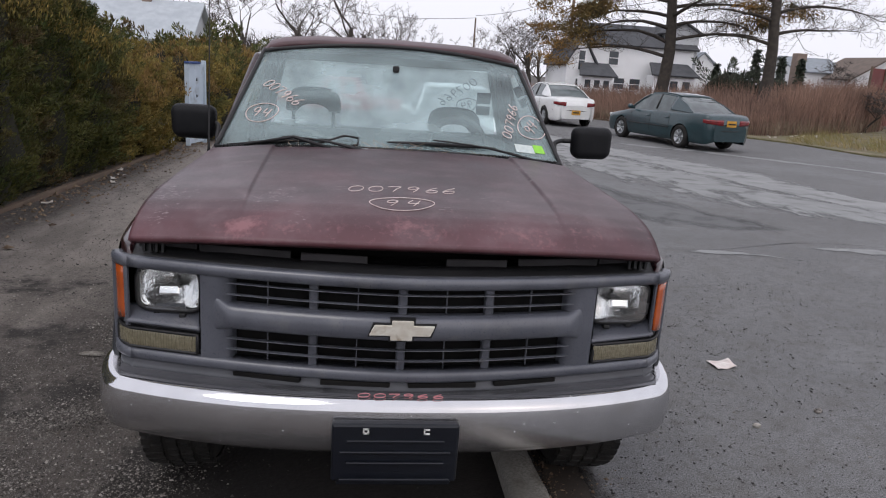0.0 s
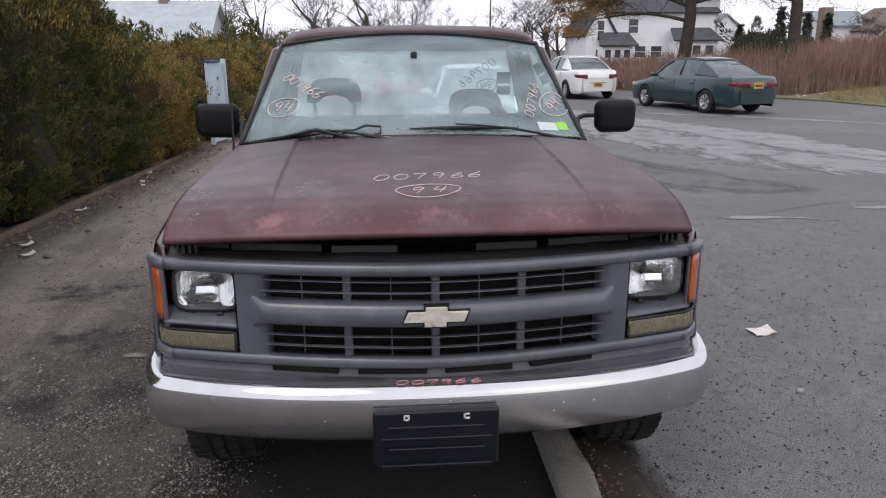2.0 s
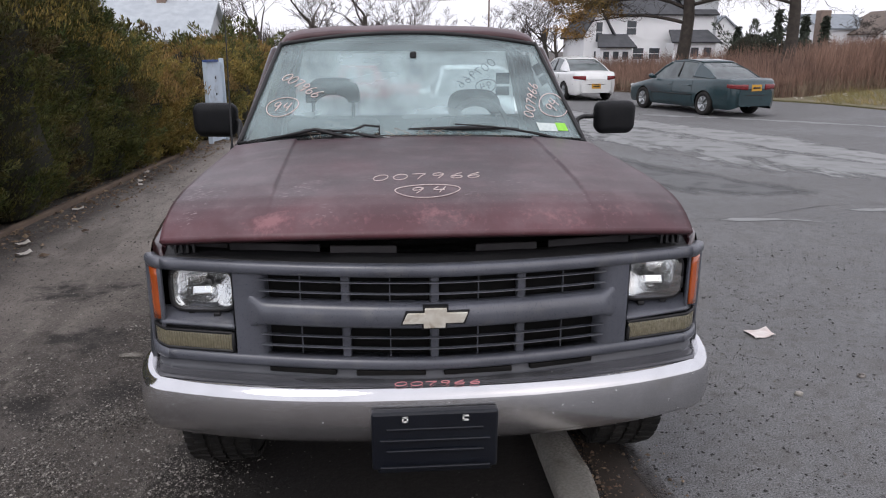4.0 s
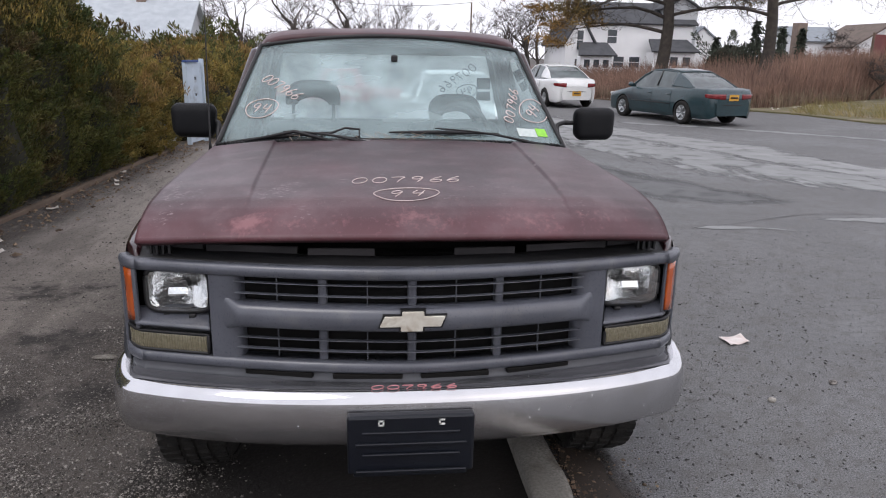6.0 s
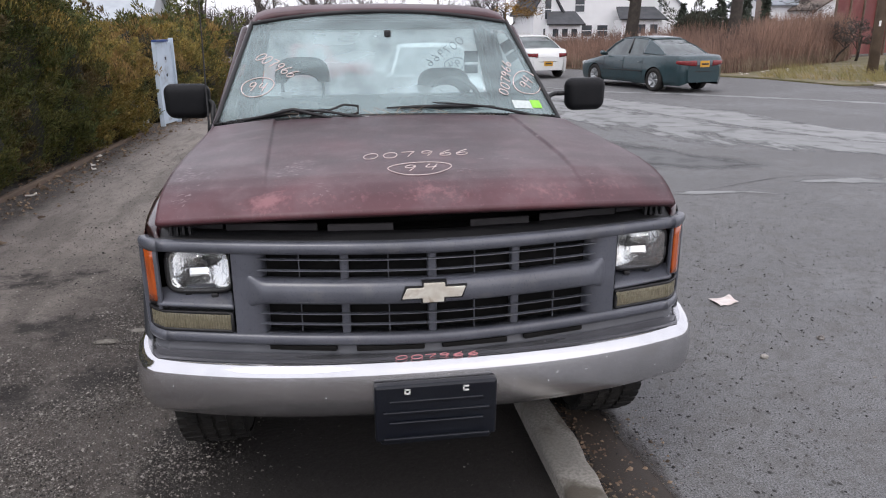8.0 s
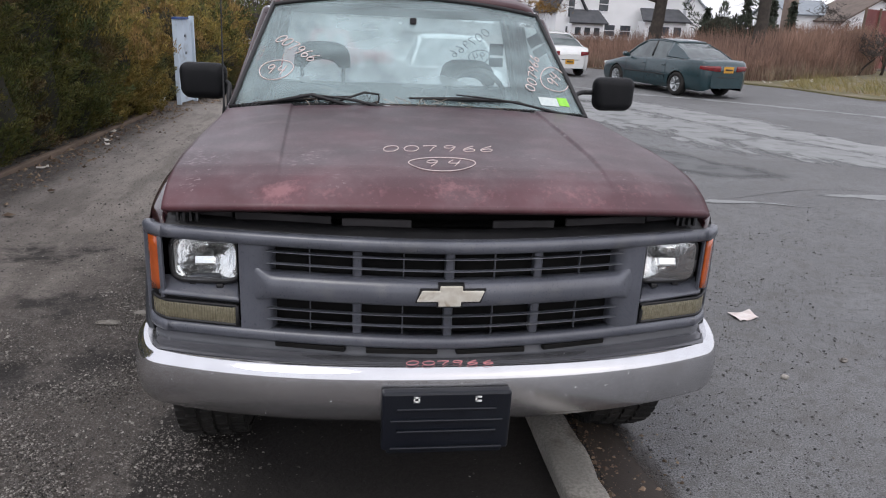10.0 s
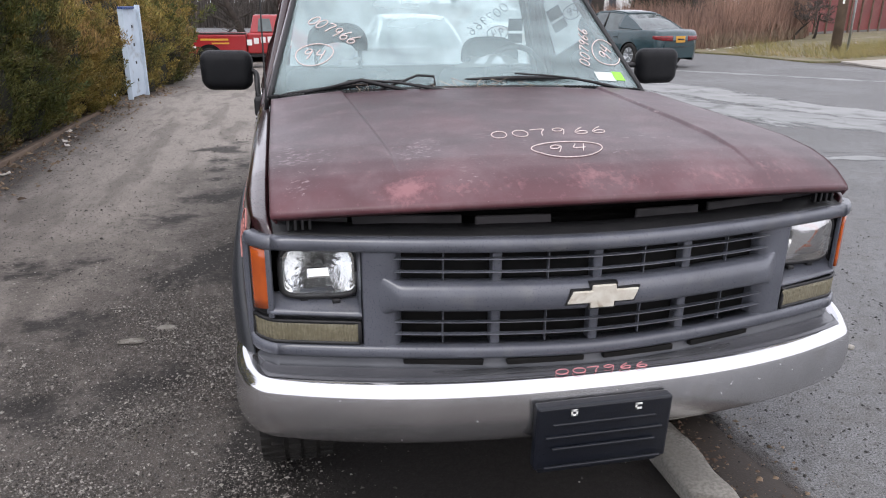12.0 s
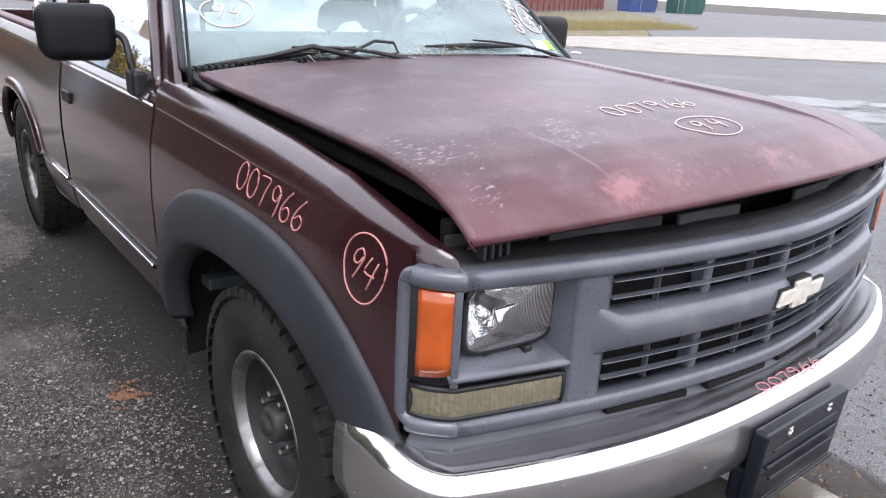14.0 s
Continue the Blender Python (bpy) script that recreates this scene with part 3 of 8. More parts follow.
for s in (-1, 1):
    arched_panel(s, AXLE_F + 0.05, 0.6, 0.46, 0.214, 1.615, 0.44, lambda y: 1.04, "fender")

    def upper(u, v, s=s):
        y = lerp(0.214, 1.615, u)
        z = lerp(1.04, fender_top(y), v)
        return (s * side_x(y, z), y, z)
    v, f = grid(upper, 40, 3)
    thick(link("fender_side", v, f, M["paint"], truck), 0.004, 0, False)
    flare(s, AXLE_F + 0.05, 0.6, 0.46, "fender_flare")

    def crown(u, v, s=s):
        t = min(1.0, v / 0.9)
        x0 = lerp(0.93, 0.86, 1 - math.cos(t * math.pi / 2))
        y = lerp(grille_y(x0) + 0.012, 1.615, u ** 1.3)
        zt, zi = fender_top(y), fender_in(y)
        xo, xi = side_x(y, zt), 0.874 - 0.3 * max(0, 0.3 - y) ** 2
        if u == 0:
            return (s * lerp(xo, xi, 1 - math.cos(t * math.pi / 2)), y + 0.004, 1.085)
        if v <= 0.9:
            return (s * lerp(xo, xi, 1 - math.cos(t * math.pi / 2)), y, lerp(zt, zi, math.sin(t * math.pi / 2)) + 0.004 * math.sin(t * math.pi))
        t = (v - 0.9) / 0.1
        return (s * (xi - 0.012 * t), y, zi - 0.05 * t)
    v, f = grid(crown, 50, 16)
    thick(link("fender_crown", v, f, M["paint"], truck, "glossy dark maroon fender top"), 0.004, 0, False)

    # pale bar along the belt crease, thinning towards the front
    bar("belt_line", [(s * (side_x(y, fender_top(y)) + 0.001), y, fender_top(y) + 0.002) for y in np.linspace(0.45, 1.6, 14)], [0.0006 + 0.0034 * k / 13 for k in range(14)], M["roofpaint"], truck, n=6)

    # door: lower skin
    def door(u, v, s=s):
        y, z = lerp(1.628, 2.93, u), lerp(0.47, 1.155, v)
        return (s * side_x(y, z), y, z)
    v, f = grid(door, 16, 14)
    d = thick(link("door", v, f, M["paint"], truck), 0.004, 0, False)
    bar("belt_line", [(s * (side_x(2, 1.15) + 0.002), y, 1.152) for y in np.linspace(1.64, 2.92, 8)], 0.0075, M["trimchrome"], d, "worn bright window moulding", n=6)
    def shoulder(u, v, s=s):
        y = lerp(1.6, 2.95, u)
        return (s * lerp(side_x(y, 1.15), 0.915, v), y, lerp(1.152, 1.19, v))
    v, f = grid(shoulder, 10, 3)
    thick(link("door_shoulder", v, f, M["paint"], d), 0.006, 0)
    # handle pocket and side moulding
    box_part("door_handle", (s * 0.968, 2.79, 1.02), (0.014, 0.13, 0.05), M["black"], d, "black recessed door handle", 0.006)
    for y0, y1 in ((1.66, 2.92),):
        bar("side_moulding", [(s * (side_x(2, 0.6) + 0.006), y, 0.6) for y in np.linspace(y0, y1, 8)], 0.0125, M["black"], d, "black rubber side moulding with bright insert", n=8)
        bar("moulding_insert", [(s * (side_x(2, 0.6) + 0.015), y, 0.602) for y in np.linspace(y0, y1, 8)], 0.0065, M["trimchrome"], d, n=6)
    # window frame and pane
    top = [(s * 0.905, 1.66, 1.2), (s * 0.84, 1.86, 1.42), (s * 0.765, 2.1, 1.685), (s * 0.755, 2.2, 1.72), (s * 0.755, 2.7, 1.735), (s * 0.765, 2.84, 1.7), (s * 0.85, 2.9, 1.42), (s * 0.915, 2.92, 1.19)]
    bar("window_frame", [tuple(p) for p in smooth_line(top, 5)], 0.024, M["paint"], d, n=8)
    pane = [(s * 0.9, 1.72, 1.19), (s * 0.9, 2.9, 1.19), (s * 0.765, 2.83, 1.69), (s * 0.765, 2.12, 1.69)]
    w = link("window_pane", pane, [(0, 1, 2, 3)], M["sideglass"], d, smooth=False)
    w.visible_shadow = False
    # mirror
    arm = bar("mirror_arm", [tuple(p) for p in smooth_line([(s * 0.93, 1.85, 1.2), (s * 0.932, 1.88, 1.29), (s * 0.938, 1.93, 1.345), (s * 0.99, 1.96, 1.362)], 5)], 0.013, M["black"], d, "black tubular mirror arm")
    box_part("mirror_foot", (s * 0.925, 1.845, 1.2), (0.05, 0.1, 0.09), M["black"], d, "", 0.015)
    bm = bmesh.new()
    mo = 0.1 if s > 0 else 0.0
    box(bm, (s * (1.07 + mo * 0.9), 1.965, 1.355), (0.245, 0.1, 0.185), Matrix.Rotation(radians(s * 7), 3, "Z"), 0.046, 5)
    for vtx in bm.verts:
        k = 1 - 0.1 * max(0, (1.355 - vtx.co.z) / 0.09) ** 2
        vtx.co.x = s * (1.07 + mo * 0.9) + (vtx.co.x - s * (1.07 + mo * 0.9)) * k
    mh = part("door_mirror", bm, M["mirrorblack"], d, "large black plastic door mirror", True)
    if s > 0:
        bar("mirror_arm", [(0.98, 1.957, 1.36), (1.03, 1.965, 1.36), (1.1, 1.97, 1.36)], 0.013, M["black"], d)

    # bed side with rear arch, rail and flare
    arched_panel(s, AXLE_R, 0.58, 0.46, 2.97, 5.35, 0.47, lambda y: 1.16, "bed_side", "maroon bed side panel")
    flare(s, AXLE_R, 0.58, 0.46, "rear_flare", 0.35, "paint", "slim maroon lip round the rear arch")
    for y0, y1 in ((2.99, 3.43), (4.93, 5.3)):
        bar("bed_moulding", [(s * (side_x(3, 0.6) + 0.008), y, 0.6) for y in np.linspace(y0, y1, 4)], 0.011, M["trimchrome"], truck, n=6)
    def shoulder2(u, v, s=s):
        y = lerp(2.97, 5.35, u)
        return (s * lerp(side_x(y, 1.16), 0.9, v), y, inter(v, [(0, 1.16), (0.4, 1.19), (1, 1.235)]))
    v, f = grid(shoulder2, 10, 6)
    thick(link("bed_shoulder", v, f, M["paint"], truck), 0.006, 0)
    bm = bmesh.new()
    box(bm, (s * 0.875, 4.16, 1.235), (0.07, 2.38, 0.03), None, 0.01)
    part("bed_rail", bm, M["roofpaint"], truck, "faded bed rail with pale worn top")
    box_part("bed_inner_wall", (s * 0.84, 4.16, 0.97), (0.02, 2.36, 0.5), M["paint"], truck)

box_part("bed_floor", (0, 4.16, 0.72), (1.7, 2.36, 0.03), M["paint"], truck)
box_part("bed_front_wall", (0, 2.995, 0.97), (1.7, 0.03, 0.5), M["paint"], truck)
box_part("tailgate", (0, 5.345, 0.95), (1.72, 0.05, 0.6), M["paint"], truck)
box_part("rear_bumper", (0, 5.45, 0.6), (1.85, 0.14, 0.16), M["chrome"], truck, "", 0.02)
box_part("chassis", (0, 2.9, 0.53), (0.95, 4.6, 0.14), M["dark"], truck)
box_part("front_axle_beam", (0, AXLE_F, HUB_Z), (1.5, 0.09, 0.09), M["dark"], truck, "", 0.02)
box_part("rear_axle_beam", (0, AXLE_R, HUB_Z), (1.5, 0.1, 0.1), M["dark"], truck, "", 0.02)
for s in (-1, 1):
    for yc in (AXLE_F + 0.05, AXLE_R):
        def well(u, v, s=s, yc=yc):
            y, z = arch_point(yc, 0.615, 0.475, u)
            if y < 0.5:
                z = max(z, 0.56)
            return (s * lerp(0.93, 0.5, v), y, z)
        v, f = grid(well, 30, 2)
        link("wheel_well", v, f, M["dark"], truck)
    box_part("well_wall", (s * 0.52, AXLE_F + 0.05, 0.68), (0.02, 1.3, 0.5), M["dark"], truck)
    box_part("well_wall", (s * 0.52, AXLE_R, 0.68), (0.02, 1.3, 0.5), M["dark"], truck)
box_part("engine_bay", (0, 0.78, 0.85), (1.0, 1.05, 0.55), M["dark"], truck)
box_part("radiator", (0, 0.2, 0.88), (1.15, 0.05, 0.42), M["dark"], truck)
for s in (-1, 1):
    box_part("rocker", (s * 0.9, 2.28, 0.46), (0.05, 1.3, 0.06), M["paint"], truck)


# cab: windscreen, pillars, roof, back
def screen(u, v):
    """u from -1 to 1 across, v from 0 to 1 up the windscreen."""
    return Vector((u * lerp(0.872, 0.71, v), lerp(1.385, 1.965, v) + lerp(0.15, 0.1, v) * u * u, lerp(1.318, 1.812, v) - lerp(0.045, 0.062, v) * u * u))


v, f = grid(lambda u, w: screen(u * 2 - 1, w), 24, 14)
ws = link("windscreen", v, f, M["glass"], truck, "hazy blue-green windscreen with writing on it")
ws.visible_shadow = False
rim = [screen(lerp(-1, 1, k / 24), 0) for k in range(25)] + [screen(1, k / 12) for k in range(1, 13)] + [screen(lerp(1, -1, k / 24), 1) for k in range(1, 25)] + [screen(-1, 1 - k / 12) for k in range(1, 13)]
bar("windscreen_seal", [p + Vector((0, -0.004, 0.003)) for p in rim], 0.012, M["black"], truck, "black rubber windscreen seal", n=6)


def roof(u, v):
    k = u * 2 - 1
    y = lerp(1.965 + 0.1 * k * k, 2.98 - 0.03 * k * k, v)
    x = k * inter(v, [(0, 0.72), (0.1, 0.735), (0.9, 0.745), (1, 0.73)])
    side = inter(abs(k), [(0, 0), (0.6, 0.008), (0.85, 0.026), (0.95, 0.05), (1, 0.095)])
    return (x, y, inter(v, [(0, 1.822), (0.06, 1.843), (0.2, 1.862), (0.6, 1.866), (0.93, 1.85), (1, 1.8)]) - side)


v, f = grid(roof, 34, 24)
thick(link("roof", v, f, M["roofpaint"], truck, "chalky faded maroon roof"), 0.03)
box_part("headliner", (0, 2.5, 1.77), (1.36, 0.9, 0.01), M["headliner"], truck)
for s in (-1, 1):
    prof = [(0.004, 0.0, 0.006), (0.012, 0.006, 0.01), (0.018, 0.03, 0.006), (0.021, 0.07, 0.0), (0.018, 0.12, -0.01), (0.0, 0.12, -0.02), (-0.01, 0.03, -0.02)]
    v, f = grid(lambda u, w, s=s: screen(s, lerp(-0.09, 1.03, w)) + Vector((s * prof[int(round(u * 7)) % 7][0], prof[int(round(u * 7)) % 7][1], prof[int(round(u * 7)) % 7][2])), 7, 10)
    link("windscreen_pillar", v, f, M["paint"], truck, "maroon windscreen pillar")
    p = [(s * 0.9, 2.95, 1.15), (s * 0.84, 2.94, 1.4), (s * 0.765, 2.9, 1.68), (s * 0.73, 2.88, 1.76)]
    bar("rear_pillar", p, 0.05, M["paint"], truck, n=8)

# back wall of the cab with the rear window opening
bm = bmesh.new()
box(bm, (0, 2.96, 0.945), (1.82, 0.04, 0.69), None, 0.006)
box(bm, (0, 2.955, 1.76), (1.42, 0.05, 0.09), None, 0.006)
for s in (-1, 1):
    box(bm, (s * 0.785, 2.955, 1.5), (0.1, 0.04, 0.5), Matrix.Rotation(radians(s * -14), 3, "Y"), 0.006)
part("cab_back", bm, M["headliner"], truck)
rw = link("rear_window", [(-0.77, 2.96, 1.27), (0.77, 2.96, 1.27), (0.7, 2.95, 1.73), (-0.7, 2.95, 1.73)], [(0, 1, 2, 3)], M["rearglass"], truck, smooth=False)
rw.visible_shadow = False
for z, h in ((1.534, 0.075), (1.45, 0.06)):
    box_part("rear_sticker", (0.668, 2.935, z), (0.095, 0.003, h), M["dash"], rw, "dark square sticker on the rear glass", 0)
box_part("cab_floor", (0, 2.2, 0.6), (1.75, 1.6, 0.04), M["dash"], truck)
box_part("firewall", (0, 1.47, 0.92), (1.7, 0.04, 0.66), M["dark"], truck)

# cowl with vent slats
def cowl(u, v):
    k = u * 2 - 1
    y = lerp(1.33, 1.39 + 0.15 * k * k, v)
    return (k * 0.865, y, lerp(1.285, 1.312, v) - 0.045 * k * k)
v, f = grid(cowl, 30, 3)
thick(link("cowl_panel", v, f, M["black"], truck, "black plastic cowl below the windscreen"), 0.02, 0)
for s in (-1, 1):
    for i in range(22):
        k = s * lerp(0.5, 0.97, i / 21)
        box_part("cowl_slat", (k * 0.865, 1.37 + 0.15 * k * k, 1.321 - 0.045 * k * k), (0.006, 0.045, 0.026), M["black"], truck, "", 0)

# dashboard, wheel, seats
v, f = grid(lambda u, w: (lerp(-0.8, 0.8, u), lerp(1.5, 1.92, w) + 0.08 * (2 * u - 1) ** 2, inter(w, [(0, 1.27), (0.5, 1.275), (0.85, 1.25), (0.95, 1.2), (1, 1.05)]) + (0.03 if 0.66 < u < 0.86 and 0.3 < w < 0.97 else 0)), 40, 16)
thick(link("dashboard", v, f, M["dash"], truck, "grey vinyl dashboard"), 0.02)
ring = [(0.388 + 0.17 * math.cos(t), 2.0 + 0.07 * math.sin(t), 1.278 + 0.175 * math.sin(t)) for t in [2 * math.pi * k / 28 for k in range(29)]]
sw = bar("steering_wheel", ring, 0.015, M["black"], truck)
box_part("wheel_hub", (0.40, 1.99, 1.29), (0.2, 0.05, 0.08), M["black"], sw, "", 0.02)
bar("steering_column", [(0.40, 1.98, 1.29), (0.40, 1.75, 1.16)], 0.035, M["black"], sw)
bm = bmesh.new()
box(bm, (0, 2.45, 0.95), (1.5, 0.55, 0.16), None, 0.05, 3)
part("seat_cushion", bm, M["seat"], truck, "", True)
def headrest(cx, top):
    """A domed cushion hollowed out below, on two posts."""
    outer = [(0.175 * math.copysign(abs(math.cos(t)) ** 0.6, math.cos(t)), 0.15 * math.sin(t) ** 0.6) for t in np.linspace(0, math.pi, 19)]
    inner = [(-0.1 * math.cos(t), 0.05 * math.sin(t)) for t in np.linspace(0, math.pi, 9)]
    bm = bmesh.new()
    ring = [bm.verts.new((cx + x, 2.7, top - 0.15 + z)) for x, z in outer + inner]
    face = bm.faces.new(ring)
    out = bmesh.ops.extrude_face_region(bm, geom=[face])["geom"]
    bmesh.ops.translate(bm, verts=[q for q in out if isinstance(q, bmesh.types.BMVert)], vec=(0, 0.1, 0.01))
    bmesh.ops.recalc_face_normals(bm, faces=bm.faces[:])
    return bm


for cx, top in ((-0.483, 1.54), (0.449, 1.461)):
    bm = bmesh.new()
    box(bm, (cx, 2.74, 1.08), (0.62, 0.15, 0.42), Matrix.Rotation(radians(-10), 3, "X"), 0.06, 3)
    sb = part("seat_back", bm, M["seat"], truck, "grey cloth seat back", True)
    soft_edges(part("headrest", headrest(cx, top), M["seatdark"], sb, "dark domed headrest"), 0.012)
    for dx in (-0.13, 0.13):
        bar("headrest_post", [(cx + dx, 2.75, 1.25), (cx + dx, 2.75, top - 0.12)], 0.012, M["seatdark"], sb, n=6)
box_part("mirror_mount", (0.008, 1.81, 1.7), (0.035, 0.02, 0.035), M["black"], truck, "", 0.008)

# wipers
def on_screen(u, v, lift=0.02):
    a = screen(u, v)
    nrm = (screen(u + 0.01, v) - a).cross(screen(u, v + 0.01) - a).normalized()
    if nrm.y > 0:
        nrm = -nrm
    return a + nrm * lift


def wiper(blade, arm):
    b = bar("wiper_blade", [on_screen(lerp(blade[0], blade[2], t), lerp(blade[1], blade[3], t), 0.014) for t in np.linspace(0, 1, 9)], [0.004, 0.007, 0.009, 0.01, 0.012, 0.01, 0.009, 0.007, 0.004], M["black"], truck, "black wiper blade", n=6)
    bar("wiper_arm", [on_screen(lerp(arm[0], arm[2], t), lerp(arm[1], arm[3], t), 0.035 + 0.02 * math.sin(t * 3.1)) for t in np.linspace(0, 1, 7)], [0.004, 0.0045, 0.005, 0.006, 0.007, 0.009, 0.012], M["black"], b, n=6)


wiper((-0.93, 0.005, -0.36, 0.06), (-0.62, 0.05, -0.16, -0.06))
wiper((-0.04, 0.055, 0.6, 0.07), (0.22, 0.07, 0.84, -0.05))
bar("washer_hose", [on_screen(u, w, 0.03) for u, w in ((-0.46, -0.02), (-0.36, 0.03), (-0.28, 0.075), (-0.2, 0.06), (-0.2, 0.0), (-0.3, -0.04))], 0.006, M["black"], truck, "looped black washer hose", n=6)
bar("hose_end", [on_screen(-0.27, -0.03, 0.03), on_screen(-0.14, -0.05, 0.035)], 0.009, M["galv_clip"], truck, n=6)
bar("loose_arm", [on_screen(-0.82, -0.02, 0.03), on_screen(-0.55, 0.03, 0.05), on_screen(-0.34, -0.05, 0.04)], [0.007, 0.01, 0.008], M["black"], truck, n=6)
# dry straws and needles caught along the cowl
rnd = random.Random(41)
straws = []
for k in range(26):
    u = rnd.choice((-0.2, -0.08, 0.02, 0.08, 0.3, -0.5, 0.55)) + rnd.uniform(-0.05, 0.05)
    a = on_screen(u, rnd.uniform(-0.06, -0.02), 0.02)
    straws.append(tube([a, a + Vector((rnd.uniform(-0.03, 0.03), 0.01, rnd.uniform(0.008, 0.035))), a + Vector((rnd.uniform(-0.07, 0.07), 0.02, rnd.uniform(0.0, 0.05)))], 0.0012, 4))
v, f = joined(straws)
tagged(link("cowl_straws", v, f, M["strawbits"], None), "pale dry straws caught below the windscreen", "debris", kind="stuff")
# radio aerial
bar("aerial", [(-0.885, 1.42, 1.235), (-0.885, 1.43, 1.3), (-0.884, 1.46, 1.7), (-0.883, 1.5, 2.12)], [0.012, 0.005, 0.003, 0.002], M["black"], truck, "thin whip aerial", n=6)

# stickers on the windscreen
def patch_on_screen(name, u0, v0, u1, v1, material, label):
    pts = [on_screen(a, b, 0.003) for a, b in ((u0, v0), (u1, v0), (u1, v1), (u0, v1))]
    ob = link(name, pts, [(0, 1, 2, 3)], material, None, "", False)
    tagged(ob, label, "sticker", "windscreen stickers")
    return thick(ob, 0.0008)
patch_on_screen("sticker", 0.735, 0.075, 0.855, 0.15, M["stickerwhite"], "white registration sticker on the windscreen")
patch_on_screen("sticker", 0.858, 0.085, 0.925, 0.16, M["stickergreen"], "bright green inspection sticker on the windscreen")


# ---- grille and lamps ----
ROUND = [(0, 0.5), (0.6, 0.46), (0.9, 0.25), (1, 0), (0.9, -0.25), (0.6, -0.46), (0, -0.5)]


def surround_bar(name, z, h, d, back, label=""):
    prof = [(p[0] * d, p[1] * h) for p in ROUND] + [(-back, -0.5 * h), (-back, 0.5 * h)]
    v, f = sweep(prof, surround_path(z))
    return link(name, v, f, M["greyplastic"], truck, label)


surround_bar("grille_top_bar", 1.077, 0.038, 0.016, 0.06, "grey painted grille surround")
def middle_bar():
    """The wide bar; it sinks into the uprights at both ends."""
    prof = [(-0.03, 0.5), (0, 0.5), (0.4, 0.485), (0.68, 0.42), (0.88, 0.27), (0.98, 0.08), (1, -0.12), (0.94, -0.3), (0.75, -0.43), (0.4, -0.49), (0, -0.5), (-0.03, -0.5)]
    def fn(u, w):
        x = lerp(-0.6, 0.6, u)
        k = min(1.0, max(0.0, (0.6 - abs(x)) / 0.07))
        k = k * k * (3 - 2 * k)
        i = int(round(w * 11))
        o, z = prof[i]
        o = o * lerp(0.004, 0.034, k) if o > 0 else o
        sl = 0.3515 * abs(x) ** 0.67 * (1 if x > 0 else -1)
        nx, ny = sl / math.hypot(sl, 1), -1 / math.hypot(sl, 1)
        return (x + nx * o, grille_y(x) + ny * o, 0.934 + z * lerp(0.11, 0.078, k))
    v, f = grid(fn, 90, 11)
    return link("grille_middle_bar", v, f, M["greyplastic"], truck, "wide grey grille bar carrying the emblem")


middle_bar()
surround_bar("grille_lower_bar", 0.769, 0.036, 0.014, 0.05)
v, f = sweep([(-0.012, 0.026), (-0.006, 0.018), (-0.01, -0.002), (0.0, -0.01), (-0.004, -0.034), (-0.08, -0.036), (-0.08, 0.026)], surround_path(0.738))
link("grille_valance", v, f, M["valance"], truck, "dark stepped panel below the grille")
# shallow ledge behind the top bar
v, f = grid(lambda u, w: (lerp(-0.9, 0.9, u), grille_y(lerp(-0.9, 0.9, u)) + 0.006 + 0.07 * w, lerp(1.09, 1.114, w)), 40, 3)
thick(link("grille_ledge", v, f, M["black"], truck, "dark sloped panel behind the top grille bar"), 0.008)
